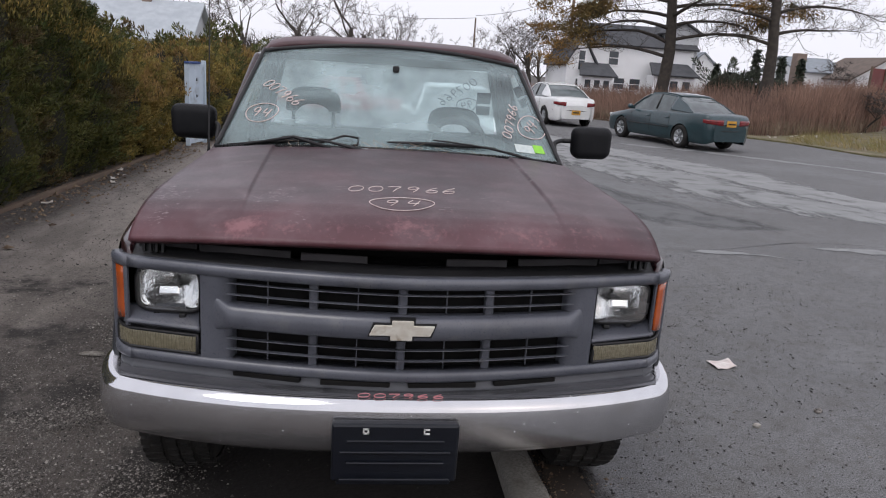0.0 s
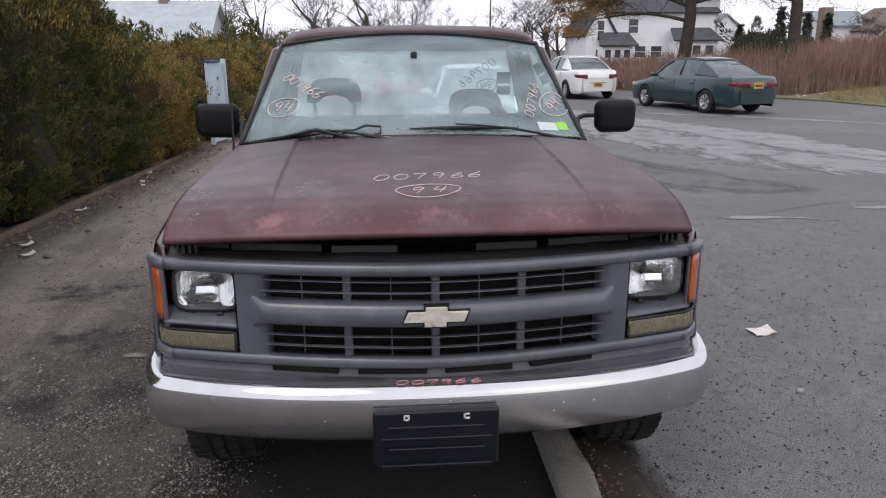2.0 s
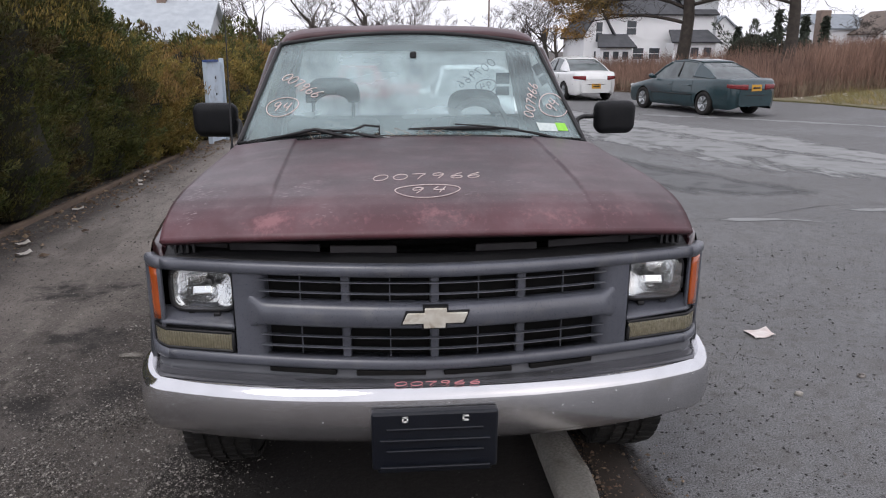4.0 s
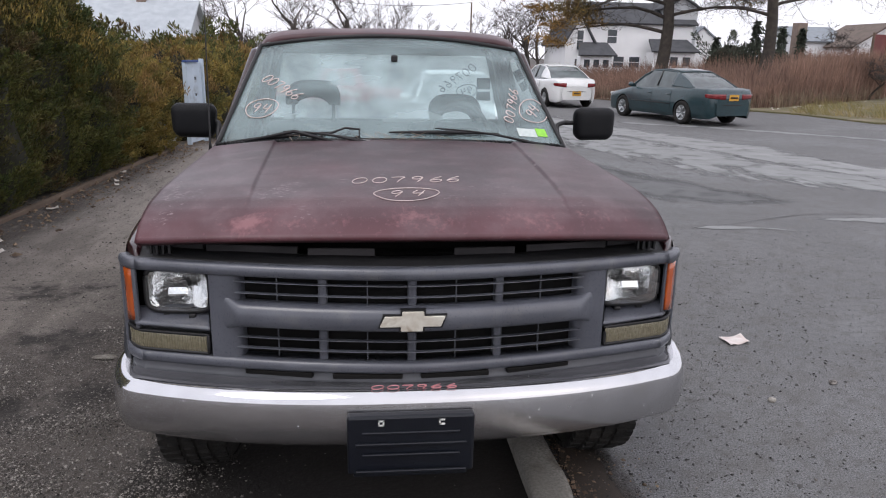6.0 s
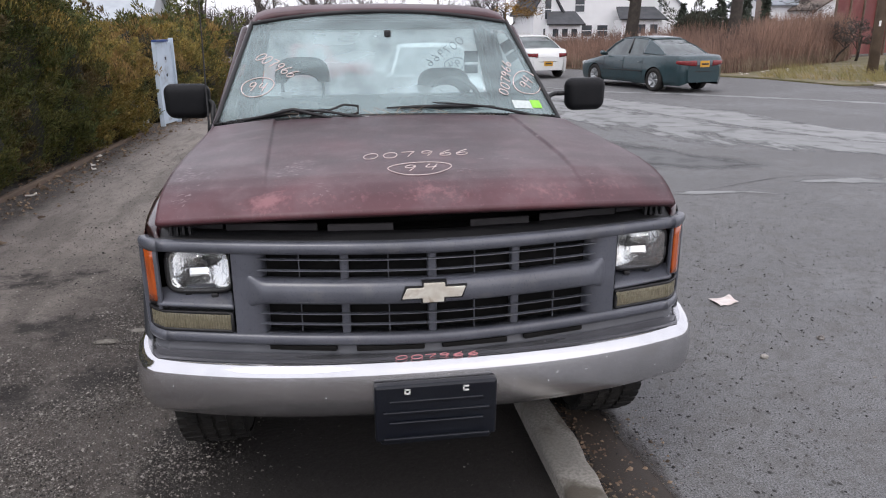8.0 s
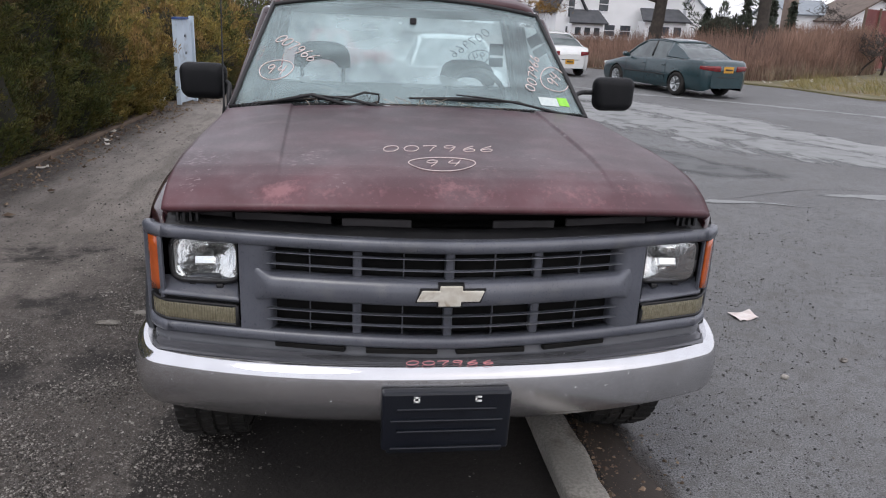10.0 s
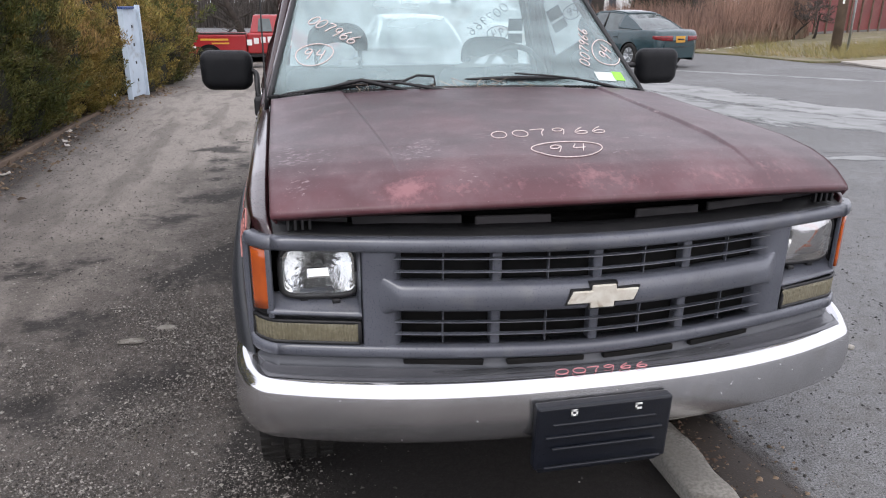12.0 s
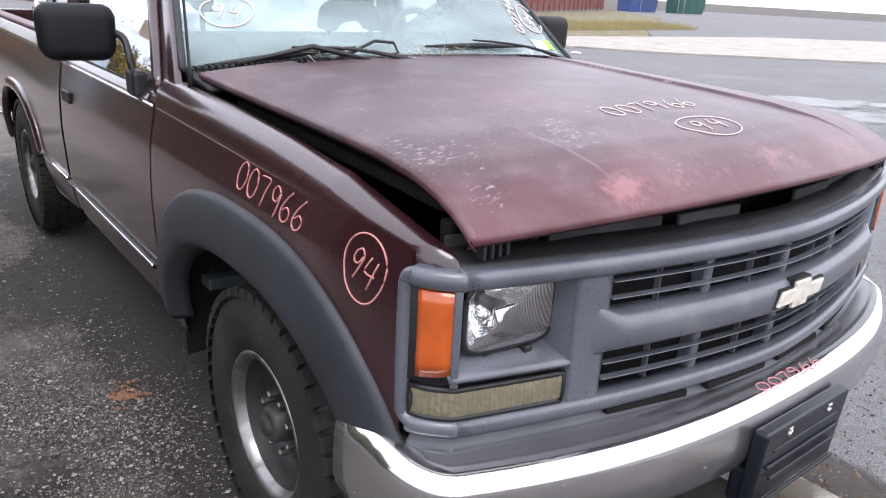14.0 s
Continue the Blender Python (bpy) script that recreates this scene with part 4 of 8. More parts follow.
# end pieces: the upright beside each headlamp, the corner wrap, lamp bucket and ledge
for s in (-1, 1):
    def upright(u, v, s=s):
        x = lerp(0.53, 0.642, u)
        q = max(0.0, min(1.0, (0.592 - x) / 0.062))
        back = 0.055 * (1 - math.sqrt(max(0.0, 1 - q * q)))
        return (s * x, grille_y(x) - 0.005 + back + (0.06 if u == 1 else 0), lerp(0.768, 1.08, v))
    v, f = grid(upright, 20, 4)
    link("grille_upright", v, f, M["greyplastic"], truck)
    # wall of the deep lamp bucket, its top and its back
    v, f = grid(lambda u, w, s=s: (s * lerp(0.642, 0.655, u), lerp(grille_y(0.642), 0.19, u), lerp(0.875, 1.075, w)), 4, 2)
    link("bucket_wall", v, f, M["greyplastic"], truck)
    v, f = grid(lambda u, w, s=s: (s * lerp(0.64, 0.9, u), lerp(0.205, grille_y(lerp(0.64, 0.9, u)), w), 1.07), 6, 2)
    link("bucket_roof", v, f, M["flare"], truck)
    box_part("bucket_back", (s * 0.77, 0.262, 0.97), (0.28, 0.02, 0.24), M["dark"], truck)
    # hollowed ledge below the lamp with two dark notches at its back
    v, f = grid(lambda u, w, s=s: (s * lerp(0.64, 0.885, u), lerp(grille_y(lerp(0.64, 0.885, u)) - 0.006, 0.18, w), 0.868 + 0.006 * min(1.0, w * 9) + 0.038 * w ** 1.5), 24, 10)
    thick(link("lamp_ledge", v, f, M["greyplastic"], truck, "moulded ledge below the headlamp"), 0.012)
    # black blocks on the ledge stand in for the shade in the notches
    for x in (0.705, 0.79):
        box_part("ledge_notch", (s * x, grille_y(x) + 0.045, 0.9), (0.022, 0.03, 0.014), M["black"], truck, "", 0.004)
    # corner: a grey post behind and in front of the amber lens, dark between
    for x0, x1, nm, mt, d in ((0.87, 0.8795, "lamp_post", "greyplastic", 0.002), (0.88, 0.93, "lens_pocket", "black", 0.022)):
        v, f = grid(lambda u, w, s=s, x0=x0, x1=x1, d=d: (s * lerp(x0, x1, u), grille_y(lerp(x0, x1, u)) + d, lerp(0.86, 1.075, w)), 5, 2)
        soft_edges(thick(link(nm, v, f, M[mt], truck), 0.012), 0.004)

    # rounded upright that closes the surround at the corner
    q = [(0.9, 1.077), (0.922, 1.077), (0.931, 1.068), (0.933, 1.036), (0.934, 0.92), (0.933, 0.81), (0.931, 0.78), (0.922, 0.769), (0.9, 0.769)]
    bar("corner_post", [tuple(p) for p in smooth_line([(s * x, grille_y(min(x, 0.932)) + 0.004, z) for x, z in q], 5)], 0.015, M["greyplastic"], truck, n=12)

# fins, struts and a near-black sheet for the shade in the space behind
for z0, z1 in ((0.972, 1.068), (0.792, 0.886)):
    for k in (0.3, 0.68):
        z = lerp(z0, z1, k)
        v, f = sweep([(0.003, 0.0016), (0.0036, 0.0002), (-0.004, -0.001), (-0.014, -0.001), (-0.014, 0.0018)], plan_path(grille_y, -0.556, 0.556, 30, z))
        link("grille_fin", v, f, M["greyplastic"], truck, "", False)
    for x in (-0.283, -0.006, 0.271):
        box_part("grille_strut", (x, grille_y(x) + 0.034, (z0 + z1) / 2), (0.028, 0.04, z1 - z0 + 0.02), M["greyplastic"], truck, "", 0.007)
    for x in (-0.425, -0.145, 0.132, 0.41):
        box_part("grille_rib", (x, grille_y(x) + 0.02, (z0 + z1) / 2), (0.003, 0.014, z1 - z0), M["greyplastic"], truck, "", 0)
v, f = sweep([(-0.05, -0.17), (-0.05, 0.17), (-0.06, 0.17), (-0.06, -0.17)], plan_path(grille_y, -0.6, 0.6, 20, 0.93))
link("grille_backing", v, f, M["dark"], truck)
# dark blocks stand in for the shade in the open slots
for x in (-0.425, -0.145, 0.132, 0.41):
    box_part("valance_slot", (x, grille_y(x) + 0.002, 0.741), (0.22, 0.02, 0.017), M["dark"], truck, "", 0.004, Matrix.Rotation(math.atan(2.2 * 0.25 / 0.93 * (abs(x) / 0.93) ** 1.2) * (1 if x > 0 else -1), 3, "Z"))

# emblem: a plain light shape with a dark rim
def emblem_shape(k, d, t):
    pts = [(-0.107, -0.018), (-0.038, -0.018), (-0.038, -0.034), (0.034, -0.034), (0.034, -0.018), (0.093, -0.018), (0.108, 0.018), (0.038, 0.018), (0.038, 0.034), (-0.034, 0.034), (-0.034, 0.018), (-0.09, 0.018)]
    bm = bmesh.new()
    fs = bm.faces.new([bm.verts.new((x * 0.94 - 0.008 + math.copysign(k, x), -0.069 - d, 0.937 + z * 0.94 + math.copysign(k, z))) for x, z in pts])
    ext = bmesh.ops.extrude_face_region(bm, geom=[fs])
    bmesh.ops.translate(bm, vec=(0, t, 0), verts=[e for e in ext["geom"] if isinstance(e, bmesh.types.BMVert)])
    return bm
em = part("emblem", emblem_shape(0.005, -0.001, 0.02), M["black"], truck, "dark rimmed grille emblem")
soft_edges(part("emblem_face", emblem_shape(0, 0.006, 0.012), M["emblem"], em, "cream coloured emblem face"), 0.003)


def rounded(u, v, cx, cz, w, h, e=5.0):
    """A rounded rectangle as rings: u round it, v from the middle to the rim."""
    t = 2 * math.pi * u
    c, s = math.cos(t), math.sin(t)
    return cx + v * w / 2 * math.copysign(abs(c) ** (2 / e), c), cz + v * h / 2 * math.copysign(abs(s) ** (2 / e), s)


for s in (-1, 1):
    cx, cz, ly = s * 0.748, 0.983, 0.128
    slope = 0.12
    def lens(u, v):
        x, z = rounded(u, v, cx, cz, 0.205, 0.142)
        return (x, ly + slope * (abs(x) - 0.748) - 0.012 * (1 - v * v), z)
    def bowl(u, v):
        # a parabolic dish cut to the lamp's outline, with flat walls up to the lens
        x, z = rounded(u, min(1.0, v / 0.85), cx, cz, 0.198, 0.136)
        face = ly + 0.006 + slope * (abs(x) - 0.748)
        deep = max(0.012, 0.084 - ((x - cx) ** 2 + (z - cz) ** 2) / 0.125)
        return (x, face + deep * (1.0 if v <= 0.86 else (1 - v) / 0.15), z)
    v, f = grid(bowl, 64, 20, True)
    hl = link("headlamp", v, f, M["reflector"], truck, "rectangular headlamp with bright reflector")
    v, f = grid(lens, 48, 8, True)
    g = link("headlamp_lens", v, f, M["lampglass"], hl)
    g.visible_shadow = False
    # bulb capsule on the axis with a bright cap
    def capsule(u, w):
        t = 2 * math.pi * u
        r = inter(w, [(0, 0.001), (0.15, 0.012), (0.3, 0.017), (0.5, 0.018), (0.8, 0.014), (1, 0.014)])
        return (cx + r * math.cos(t), ly + 0.018 + 0.06 * w * w, cz - 0.002 + r * math.sin(t))
    v, f = grid(capsule, 20, 8, True)
    link("bulb", v, f, M["bulbcup"], hl, "dull metal bulb capsule")
    box_part("bulb_shield", (cx, ly + 0.012, cz - 0.005), (0.064, 0.014, 0.034), M["reflector"], hl, "bright bulb shield", 0.006, Matrix.Rotation(radians(-28), 3, "X"))
    rr = [lens(k / 48, 1.0) for k in range(49)]
    bar("lamp_gasket", [(p[0], p[1] + 0.006, p[2]) for p in rr], 0.0085, M["black"], hl, "black lamp gasket", n=6)

    # amber corner lens, wrapped round the corner
    def amber(u, v):
        x = lerp(0.88, 0.924, u)
        return (s * x, grille_y(x) - 0.003 - 0.003 * math.sin(math.pi * u), lerp(lerp(0.885, 0.874, u), 1.052, v))
    v, f = grid(amber, 12, 6)
    am = thick(link("corner_lamp", v, f, M["amber"], truck, "amber corner lamp lens"), 0.008, 0)
    # turn lamp below, ribbed and yellowed
    def turn(u, v):
        x = lerp(0.648, 0.928, u)
        rib = 0.0022 * (0.35 + 0.65 * abs(u - 0.45)) * math.cos(u * 64 * math.pi) if 0.04 < v < 0.96 else 0.004
        return (s * x, grille_y(x) - 0.004 + rib, lerp(0.791, 0.853, v) - 0.003 * u)
    v, f = grid(turn, 180, 6)
    tl = link("turn_lamp", v, f, M["turnlens"], truck, "yellowed ribbed turn lamp lens")
    edge_pts = [turn(k / 20, 0) for k in range(21)] + [turn(1, k / 3) for k in range(1, 4)] + [turn(1 - k / 20, 1) for k in range(1, 21)] + [turn(0, 1 - k / 3) for k in range(1, 4)]
    bar("lamp_rim", edge_pts, 0.006, M["black"], tl, n=6)
    v, f = grid(lambda u, w: (s * lerp(0.642, 0.932, u), grille_y(lerp(0.642, 0.932, u)) + 0.012, lerp(0.775, 0.872, w)), 12, 1)
    link("lamp_pocket", v, f, M["black"], truck)

# strip between the hood and the grille: pale plates, dark gaps, hood rests
for x0, x1 in ((-0.86, -0.66), (-0.655, -0.36), (-0.33, -0.12), (0.13, 0.33), (0.37, 0.655), (0.66, 0.86)):
    bm = bmesh.new()
    xm = (x0 + x1) / 2
    box(bm, (xm, grille_y(xm) + 0.085, 1.115), (x1 - x0, 0.012, 0.04), Matrix.Rotation(math.copysign(0.32 * abs(xm), xm), 3, "Z"), 0.004)
    part("radiator_cover_plate", bm, M["lightgrey"], truck, "dusty pale plate above the grille")
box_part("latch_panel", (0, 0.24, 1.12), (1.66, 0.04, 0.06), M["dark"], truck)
for s in (-1, 1):
    for k in range(4):
        box_part("hood_rest", (s * (0.765 + 0.019 * k), 0.142, 1.128), (0.008, 0.02, 0.05), M["black"], truck, "", 0.002)

# ---- bumper ----
def bumper_path():
    rows = []
    pts = [(x, -0.115 + 0.175 * (abs(x) / 0.9) ** 2.6) for x in np.linspace(-0.9, 0.9, 61)]
    end = [(0.9 + 0.088 * math.sin(a), 0.06 + 0.115 * (1 - math.cos(a)) + 0.05 * a) for a in np.linspace(0.2, math.pi / 2, 9)] + [(0.992, 0.3), (0.99, 0.36)]
    full = [(-x, y) for x, y in reversed(end)] + pts + end
    for i, (x, y) in enumerate(full):
        a, b = full[max(0, i - 1)], full[min(len(full) - 1, i + 1)]
        dx, dy = b[0] - a[0], b[1] - a[1]
        k = math.hypot(dx, dy)
        rows.append((x, y, dy / k, -dx / k, -0.022 * (abs(x) / 0.95) ** 3))
    return rows


BP = [(-0.13, 0.71), (-0.05, 0.716), (-0.03, 0.718), (-0.024, 0.7175), (-0.0185, 0.7162), (-0.015, 0.7138), (-0.007, 0.7058), (-0.001, 0.6998), (0.0022, 0.694), (0.0042, 0.686), (0.0066, 0.668), (0.0095, 0.64), (0.009, 0.605), (0.003, 0.575), (-0.008, 0.554), (-0.028, 0.538), (-0.044, 0.527), (-0.07, 0.524)]


def bumper_skin(u, w):
    """The chrome face; its top edge climbs to a tip at both wrapped ends."""
    x, y, nx, ny, dz = BROWS[min(len(BROWS) - 1, int(round(u * (len(BROWS) - 1))))]
    o, z = BP[int(round(w * (len(BP) - 1)))]
    t = min(1.0, max(0.0, (y - 0.07) / 0.2)) * min(1.0, max(0.0, (z - 0.6) / 0.09))
    return (x + nx * o, y + ny * o, z + dz + 0.034 * t * t * (3 - 2 * t))


BROWS = bumper_path()
v, f = grid(bumper_skin, len(BROWS) - 1, len(BP) - 1)
bumper = thick(link("front_bumper", v, f, M["chrome"], truck, "dulled chrome front bumper"), 0.004)
# the rolled top edge has kept its polish
bumper.data.materials.append(M["polished"])
for k, q in enumerate(bumper.data.polygons):
    q.material_index = 1 if 2 <= k % (len(BP) - 1) <= 8 else 0


def shelf(u, v):
    x = lerp(-0.93, 0.93, u)
    yb = -0.115 + 0.175 * (min(abs(x), 0.9) / 0.9) ** 2.6 + max(0, abs(x) - 0.9) * 2.2
    return (x, lerp(yb + 0.03, grille_y(x) + 0.02, v), lerp(0.7225, 0.711, v) + 0.0035 * max(0.0, math.sin(v * 3 * math.pi)) ** 3 - 0.022 * (abs(x) / 0.95) ** 3 * (1 - v))
v, f = grid(shelf, 60, 24)
link("bumper_step_pad", v, f, M["pad"], bumper, "dark grey pad on the bumper top")
# dark panel added behind the bumper to hide and darken the inner tyres
v, f = grid(lambda u, w: (lerp(-0.8, 0.8, u), 0.2 + 0.17 * (2 * u - 1) ** 4 + 0.05 * w, lerp(0.56, 0.4 + 0.02 * math.cos(u * 40), w)), 40, 4)
thick(link("air_deflector", v, f, M["dark"], truck, "black panel added below the bumper to darken the tyres"), 0.006)
# plate bracket
bm = bmesh.new()
box(bm, (-0.015, -0.142, 0.57), (0.39, 0.035, 0.2), Matrix.Rotation(radians(3), 3, "X"), 0.008)
box(bm, (-0.015, -0.115, 0.5), (0.36, 0.06, 0.1), None, 0.01)
br = part("plate_bracket", bm, M["bracket"], truck, "empty dark blue-black plate bracket")
for z, w in ((0.612, 0.3), (0.575, 0.34), (0.54, 0.3), (0.485, 0.34)):
    box_part("bracket_rib", (-0.015, -0.162 - (0.6 - z) * 0.05, z), (w, 0.008, 0.009), M["bracket"], br, "", 0.003)
for x in (-0.107, 0.078):
    bm = bmesh.new()
    for dx, dz, sx, sz in ((-0.007, 0, 0.005, 0.019), (0.007, 0, 0.005, 0.019), (0, 0.007, 0.019, 0.005), (0, -0.007, 0.019, 0.005)):
        if x > 0 and dx > 0:
            continue
        box(bm, (x + dx, -0.163, 0.647 + dz), (sx, 0.006, sz), None, 0)
    part("plate_nut", bm, M["whiteclip"], br, "white plastic plate nut")


# ---- wheels ----
def wheel(at, s):
    """A tyre with tread blocks on a steel wheel with a bright trim ring; s: the side it faces."""
    x, y, z = at
    R = 0.4
    w = new("wheel")
    w.location = at
    set_parent(w, truck)
    prof = [(-0.12, 0.215), (-0.125, 0.26), (-0.128, 0.31), (-0.12, 0.36), (-0.1, 0.388), (-0.06, 0.392), (0.06, 0.392), (0.1, 0.388), (0.12, 0.36), (0.13, 0.31), (0.125, 0.25), (0.115, 0.218), (0.09, 0.212)]
    v, f = lathe(prof, 64, at, s)
    link("tyre", v, f, M["rubber"], w, "worn all-terrain tyre")
    sets = []
    for k in range(46):
        t = 2 * math.pi * k / 46
        for j, (cx, wd) in enumerate(((-0.098, 0.05), (-0.04, 0.044), (0.013, 0.044), (0.07, 0.045), (0.108, 0.04))):
            tt = t + (0.5 if j % 2 else 0) * 2 * math.pi / 46
            hw, hl2, r0, r1 = wd / 2, 0.0205, 0.37, 0.402 if abs(cx) < 0.09 else 0.394
            c, sn = math.cos(tt), math.sin(tt)
            vs = []
            for r, sh in ((r0, 1), (r1, 0.9)):
                for a, b in ((-1, -1), (1, -1), (1, 1), (-1, 1)):
                    vs.append((x + s * (cx + a * hw * sh), y + r * c - b * hl2 * sh * sn, z + r * sn + b * hl2 * sh * c))
            sets.append((vs, [(4, 5, 6, 7), (0, 1, 5, 4), (1, 2, 6, 5), (2, 3, 7, 6), (3, 0, 4, 7)]))
    v, f = joined(sets)
    link("tread", v, f, M["rubber"], w, "", False)
    v, f = lathe([(0.095, 0.214), (0.112, 0.218), (0.119, 0.212), (0.115, 0.203), (0.1, 0.194), (0.085, 0.188)], 56, at, s)
    link("trim_ring", v, f, M["dullchrome"], w, "dulled bright trim ring")
    v, f = lathe([(0.085, 0.1882), (0.04, 0.182), (0.01, 0.176), (0.0, 0.16), (0.015, 0.13), (0.035, 0.105), (0.042, 0.085), (0.04, 0.07), (0.04, 0.02), (0.04, 0.0)], 48, at, s)
    link("wheel_disc", v, f, M["steel"], w, "grimy steel wheel disc")
    v, f = lathe([(0.045, 0.056), (0.09, 0.053), (0.1, 0.046), (0.104, 0.036), (0.104, 0.03), (0.112, 0.028), (0.114, 0.0)], 32, at, s)
    link("hub", v, f, M["steel"], w, "tarnished hub")
    for k in range(8):
        t = 2 * math.pi * (k + 0.5) / 8
        cy, cz = y + 0.082 * math.cos(t), z + 0.082 * math.sin(t)
        v, f = lathe([(0.045, 0.012), (0.082, 0.011), (0.086, 0.006), (0.086, 0.0)], 6, (x, cy, cz), s)
        link("lug_nut", v, f, M["dullchrome"], w, "", False)
    return w


for s in (-1, 1):
    wheel((s * 0.835, AXLE_F, HUB_Z - 0.004), s)
    wheel((s * 0.835, AXLE_R, HUB_Z - 0.004), s)

# ---- writing ----
def place_hood(cx, cy):
    return lambda u, v: Vector((cx + u, cy + v + 0.08 * u, hood_z(cx + u, cy + v + 0.08 * u) + 0.0015))
tagged(write("hood_lettering", "007966", place_hood(0.004, 0.432), M["chalkwhite"], "white hand-drawn stock number on the hood", (0.056, 0.085), 0.068, r=0.0017), category="lettering", group="marker lettering")
tagged(write("hood_lettering", "94", place_hood(-0.01, 0.24), M["chalkwhite"], "white hand-drawn ringed number on the hood", (0.05, 0.068), 0.075, r=0.0017, ring=(0.11, 0.07), seed=5), category="lettering", group="marker lettering")


def place_screen(u0, v0, angle):
    c, s = math.cos(radians(angle)), math.sin(radians(angle))
    def fn(a, b):
        du, dv = a * c - b * s, a * s + b * c
        return on_screen(u0 + du / 0.83, v0 + dv / 0.78, 0.003)
    return fn
tagged(write("windscreen_lettering", "007966", place_screen(-0.725, 0.52, -39), M["chalkwhite"], "white stock number slanting down the windscreen", (0.042, 0.06), 0.05, seed=7), category="lettering", group="marker lettering")
tagged(write("windscreen_lettering", "94", place_screen(-0.815, 0.325, -4), M["chalkwhite"], "white ringed number on the windscreen", (0.046, 0.062), 0.056, ring=(0.084, 0.07), seed=8), category="lettering", group="marker lettering")
tagged(write("windscreen_lettering", "007966", place_screen(0.76, 0.375, 68), M["chalkwhite"], "white stock number running up the windscreen", (0.04, 0.05), 0.05, seed=9), category="lettering", group="marker lettering")
tagged(write("windscreen_lettering", "94", place_screen(0.9, 0.335, 55), M["chalkwhite"], "white ringed number beside the stock number", (0.05, 0.062), 0.06, ring=(0.1, 0.075), seed=10), category="lettering", group="marker lettering")


def place_rear(cx, cz, angle):
    c, s = math.cos(radians(angle)), math.sin(radians(angle))
    return lambda a, b: Vector((cx - (a * c - b * s), 2.937, cz + a * s + b * c))
tagged(write("rear_window_lettering", "007966", place_rear(0.48, 1.57, -33), M["dash"], "stock number on the rear glass seen from behind", (0.04, 0.055), 0.05, seed=13), category="lettering", group="marker lettering")
tagged(write("rear_window_lettering", "94", place_rear(0.552, 1.483, -8), M["dash"], "ringed number on the rear glass seen from behind", (0.04, 0.05), 0.046, ring=(0.07, 0.045), seed=14), category="lettering", group="marker lettering")


def place_side(cy, cz, angle):
    c, s = math.cos(radians(angle)), math.sin(radians(angle))
    def fn(a, b):
        y, z = cy - (a * c - b * s), cz + a * s + b * c
        return Vector((-side_x(y, z) - 0.003, y, z))
    return fn
tagged(write("fender_lettering", "007966", place_side(0.75, 1.085, -4), M["chalkpink"], "pink hand-drawn stock number on the fender", (0.055, 0.075), 0.062, r=0.0021, seed=11), category="lettering", group="marker lettering")
tagged(write("fender_lettering", "94", place_side(0.335, 1.045, -8), M["chalkpink"], "pink ringed number on the fender", (0.04, 0.065), 0.046, r=0.0021, ring=(0.064, 0.07), seed=12), category="lettering", group="marker lettering")


def place_bumper(cx, d):
    def fn(a, b):
        x = cx + a
        return Vector((x, -0.115 + 0.175 * (abs(x) / 0.9) ** 2.6 + d + b * 0.9, 0.7275 - b * 0.08))
    return fn
tagged(write("bumper_lettering", "007966", place_bumper(0.0, 0.03), M["chalkred"], "red hand-drawn stock number on the bumper top", (0.04, 0.036), 0.046, r=0.0016, seed=13), category="lettering", group="marker lettering")


# ---- ground, road, kerb ----
M["verge"] = mat("winter_grass_ground", (0.2, 0.165, 0.085), (0.135, 0.125, 0.055), 1.2, 0.95, 0.0, 0.6, 30, fine=(0.09, 0.085, 0.045), stain=(0.2, 0.165, 0.12), sscale=0.9, spos=(0.5, 0.65))
M["sidewalk"] = mat("pale_concrete_walk", (0.36, 0.335, 0.3), (0.3, 0.28, 0.25), 1.5, 0.9, 0.0, 0.3, 40, stain=(0.25, 0.23, 0.2), sscale=1.2)
M["leafdark"] = mat("arborvitae_green", (0.043, 0.066, 0.013), (0.118, 0.108, 0.023), 5.0, 0.75, island=0.5, stain=(0.11, 0.07, 0.03), sscale=1.2, spos=(0.54, 0.68))
M["leafolive"] = mat("winter_bronze_foliage", (0.16, 0.145, 0.032), (0.26, 0.18, 0.045), 5.0, 0.75, island=0.5, stain=(0.06, 0.07, 0.018), sscale=1.4, spos=(0.52, 0.66))
M["leafrust"] = mat("rusty_hedge_tips", (0.26, 0.16, 0.055), (0.18, 0.125, 0.04), 0.9, 0.8, island=0.45)
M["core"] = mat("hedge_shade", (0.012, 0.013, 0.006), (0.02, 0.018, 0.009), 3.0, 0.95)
M["bark"] = mat("grey_brown_bark", (0.065, 0.054, 0.045), (0.04, 0.034, 0.029), 6.0, 0.9, 0.0, 0.8, 22)
M["twig"] = mat("bare_twigs", (0.085, 0.073, 0.066), (0.06, 0.052, 0.046), 2.0, 0.9, island=0.3)
M["needle"] = mat("pine_needles", (0.075, 0.062, 0.018), (0.24, 0.13, 0.03), 0.45, 0.8, island=0.5)
M["evergreen"] = mat("dark_evergreen", (0.035, 0.045, 0.032), (0.05, 0.06, 0.04), 0.8, 0.85, island=0.4)
M["brush"] = mat("dry_reddish_stems", (0.29, 0.18, 0.135), (0.2, 0.125, 0.096), 0.4, 0.9, island=0.5)
M["brushpale"] = mat("pale_dead_stems", (0.26, 0.2, 0.14), (0.19, 0.14, 0.1), 0.6, 0.9, island=0.4)
M["grass"] = mat("straw_grass", (0.25, 0.195, 0.085), (0.17, 0.155, 0.055), 0.7, 0.9, island=0.4)
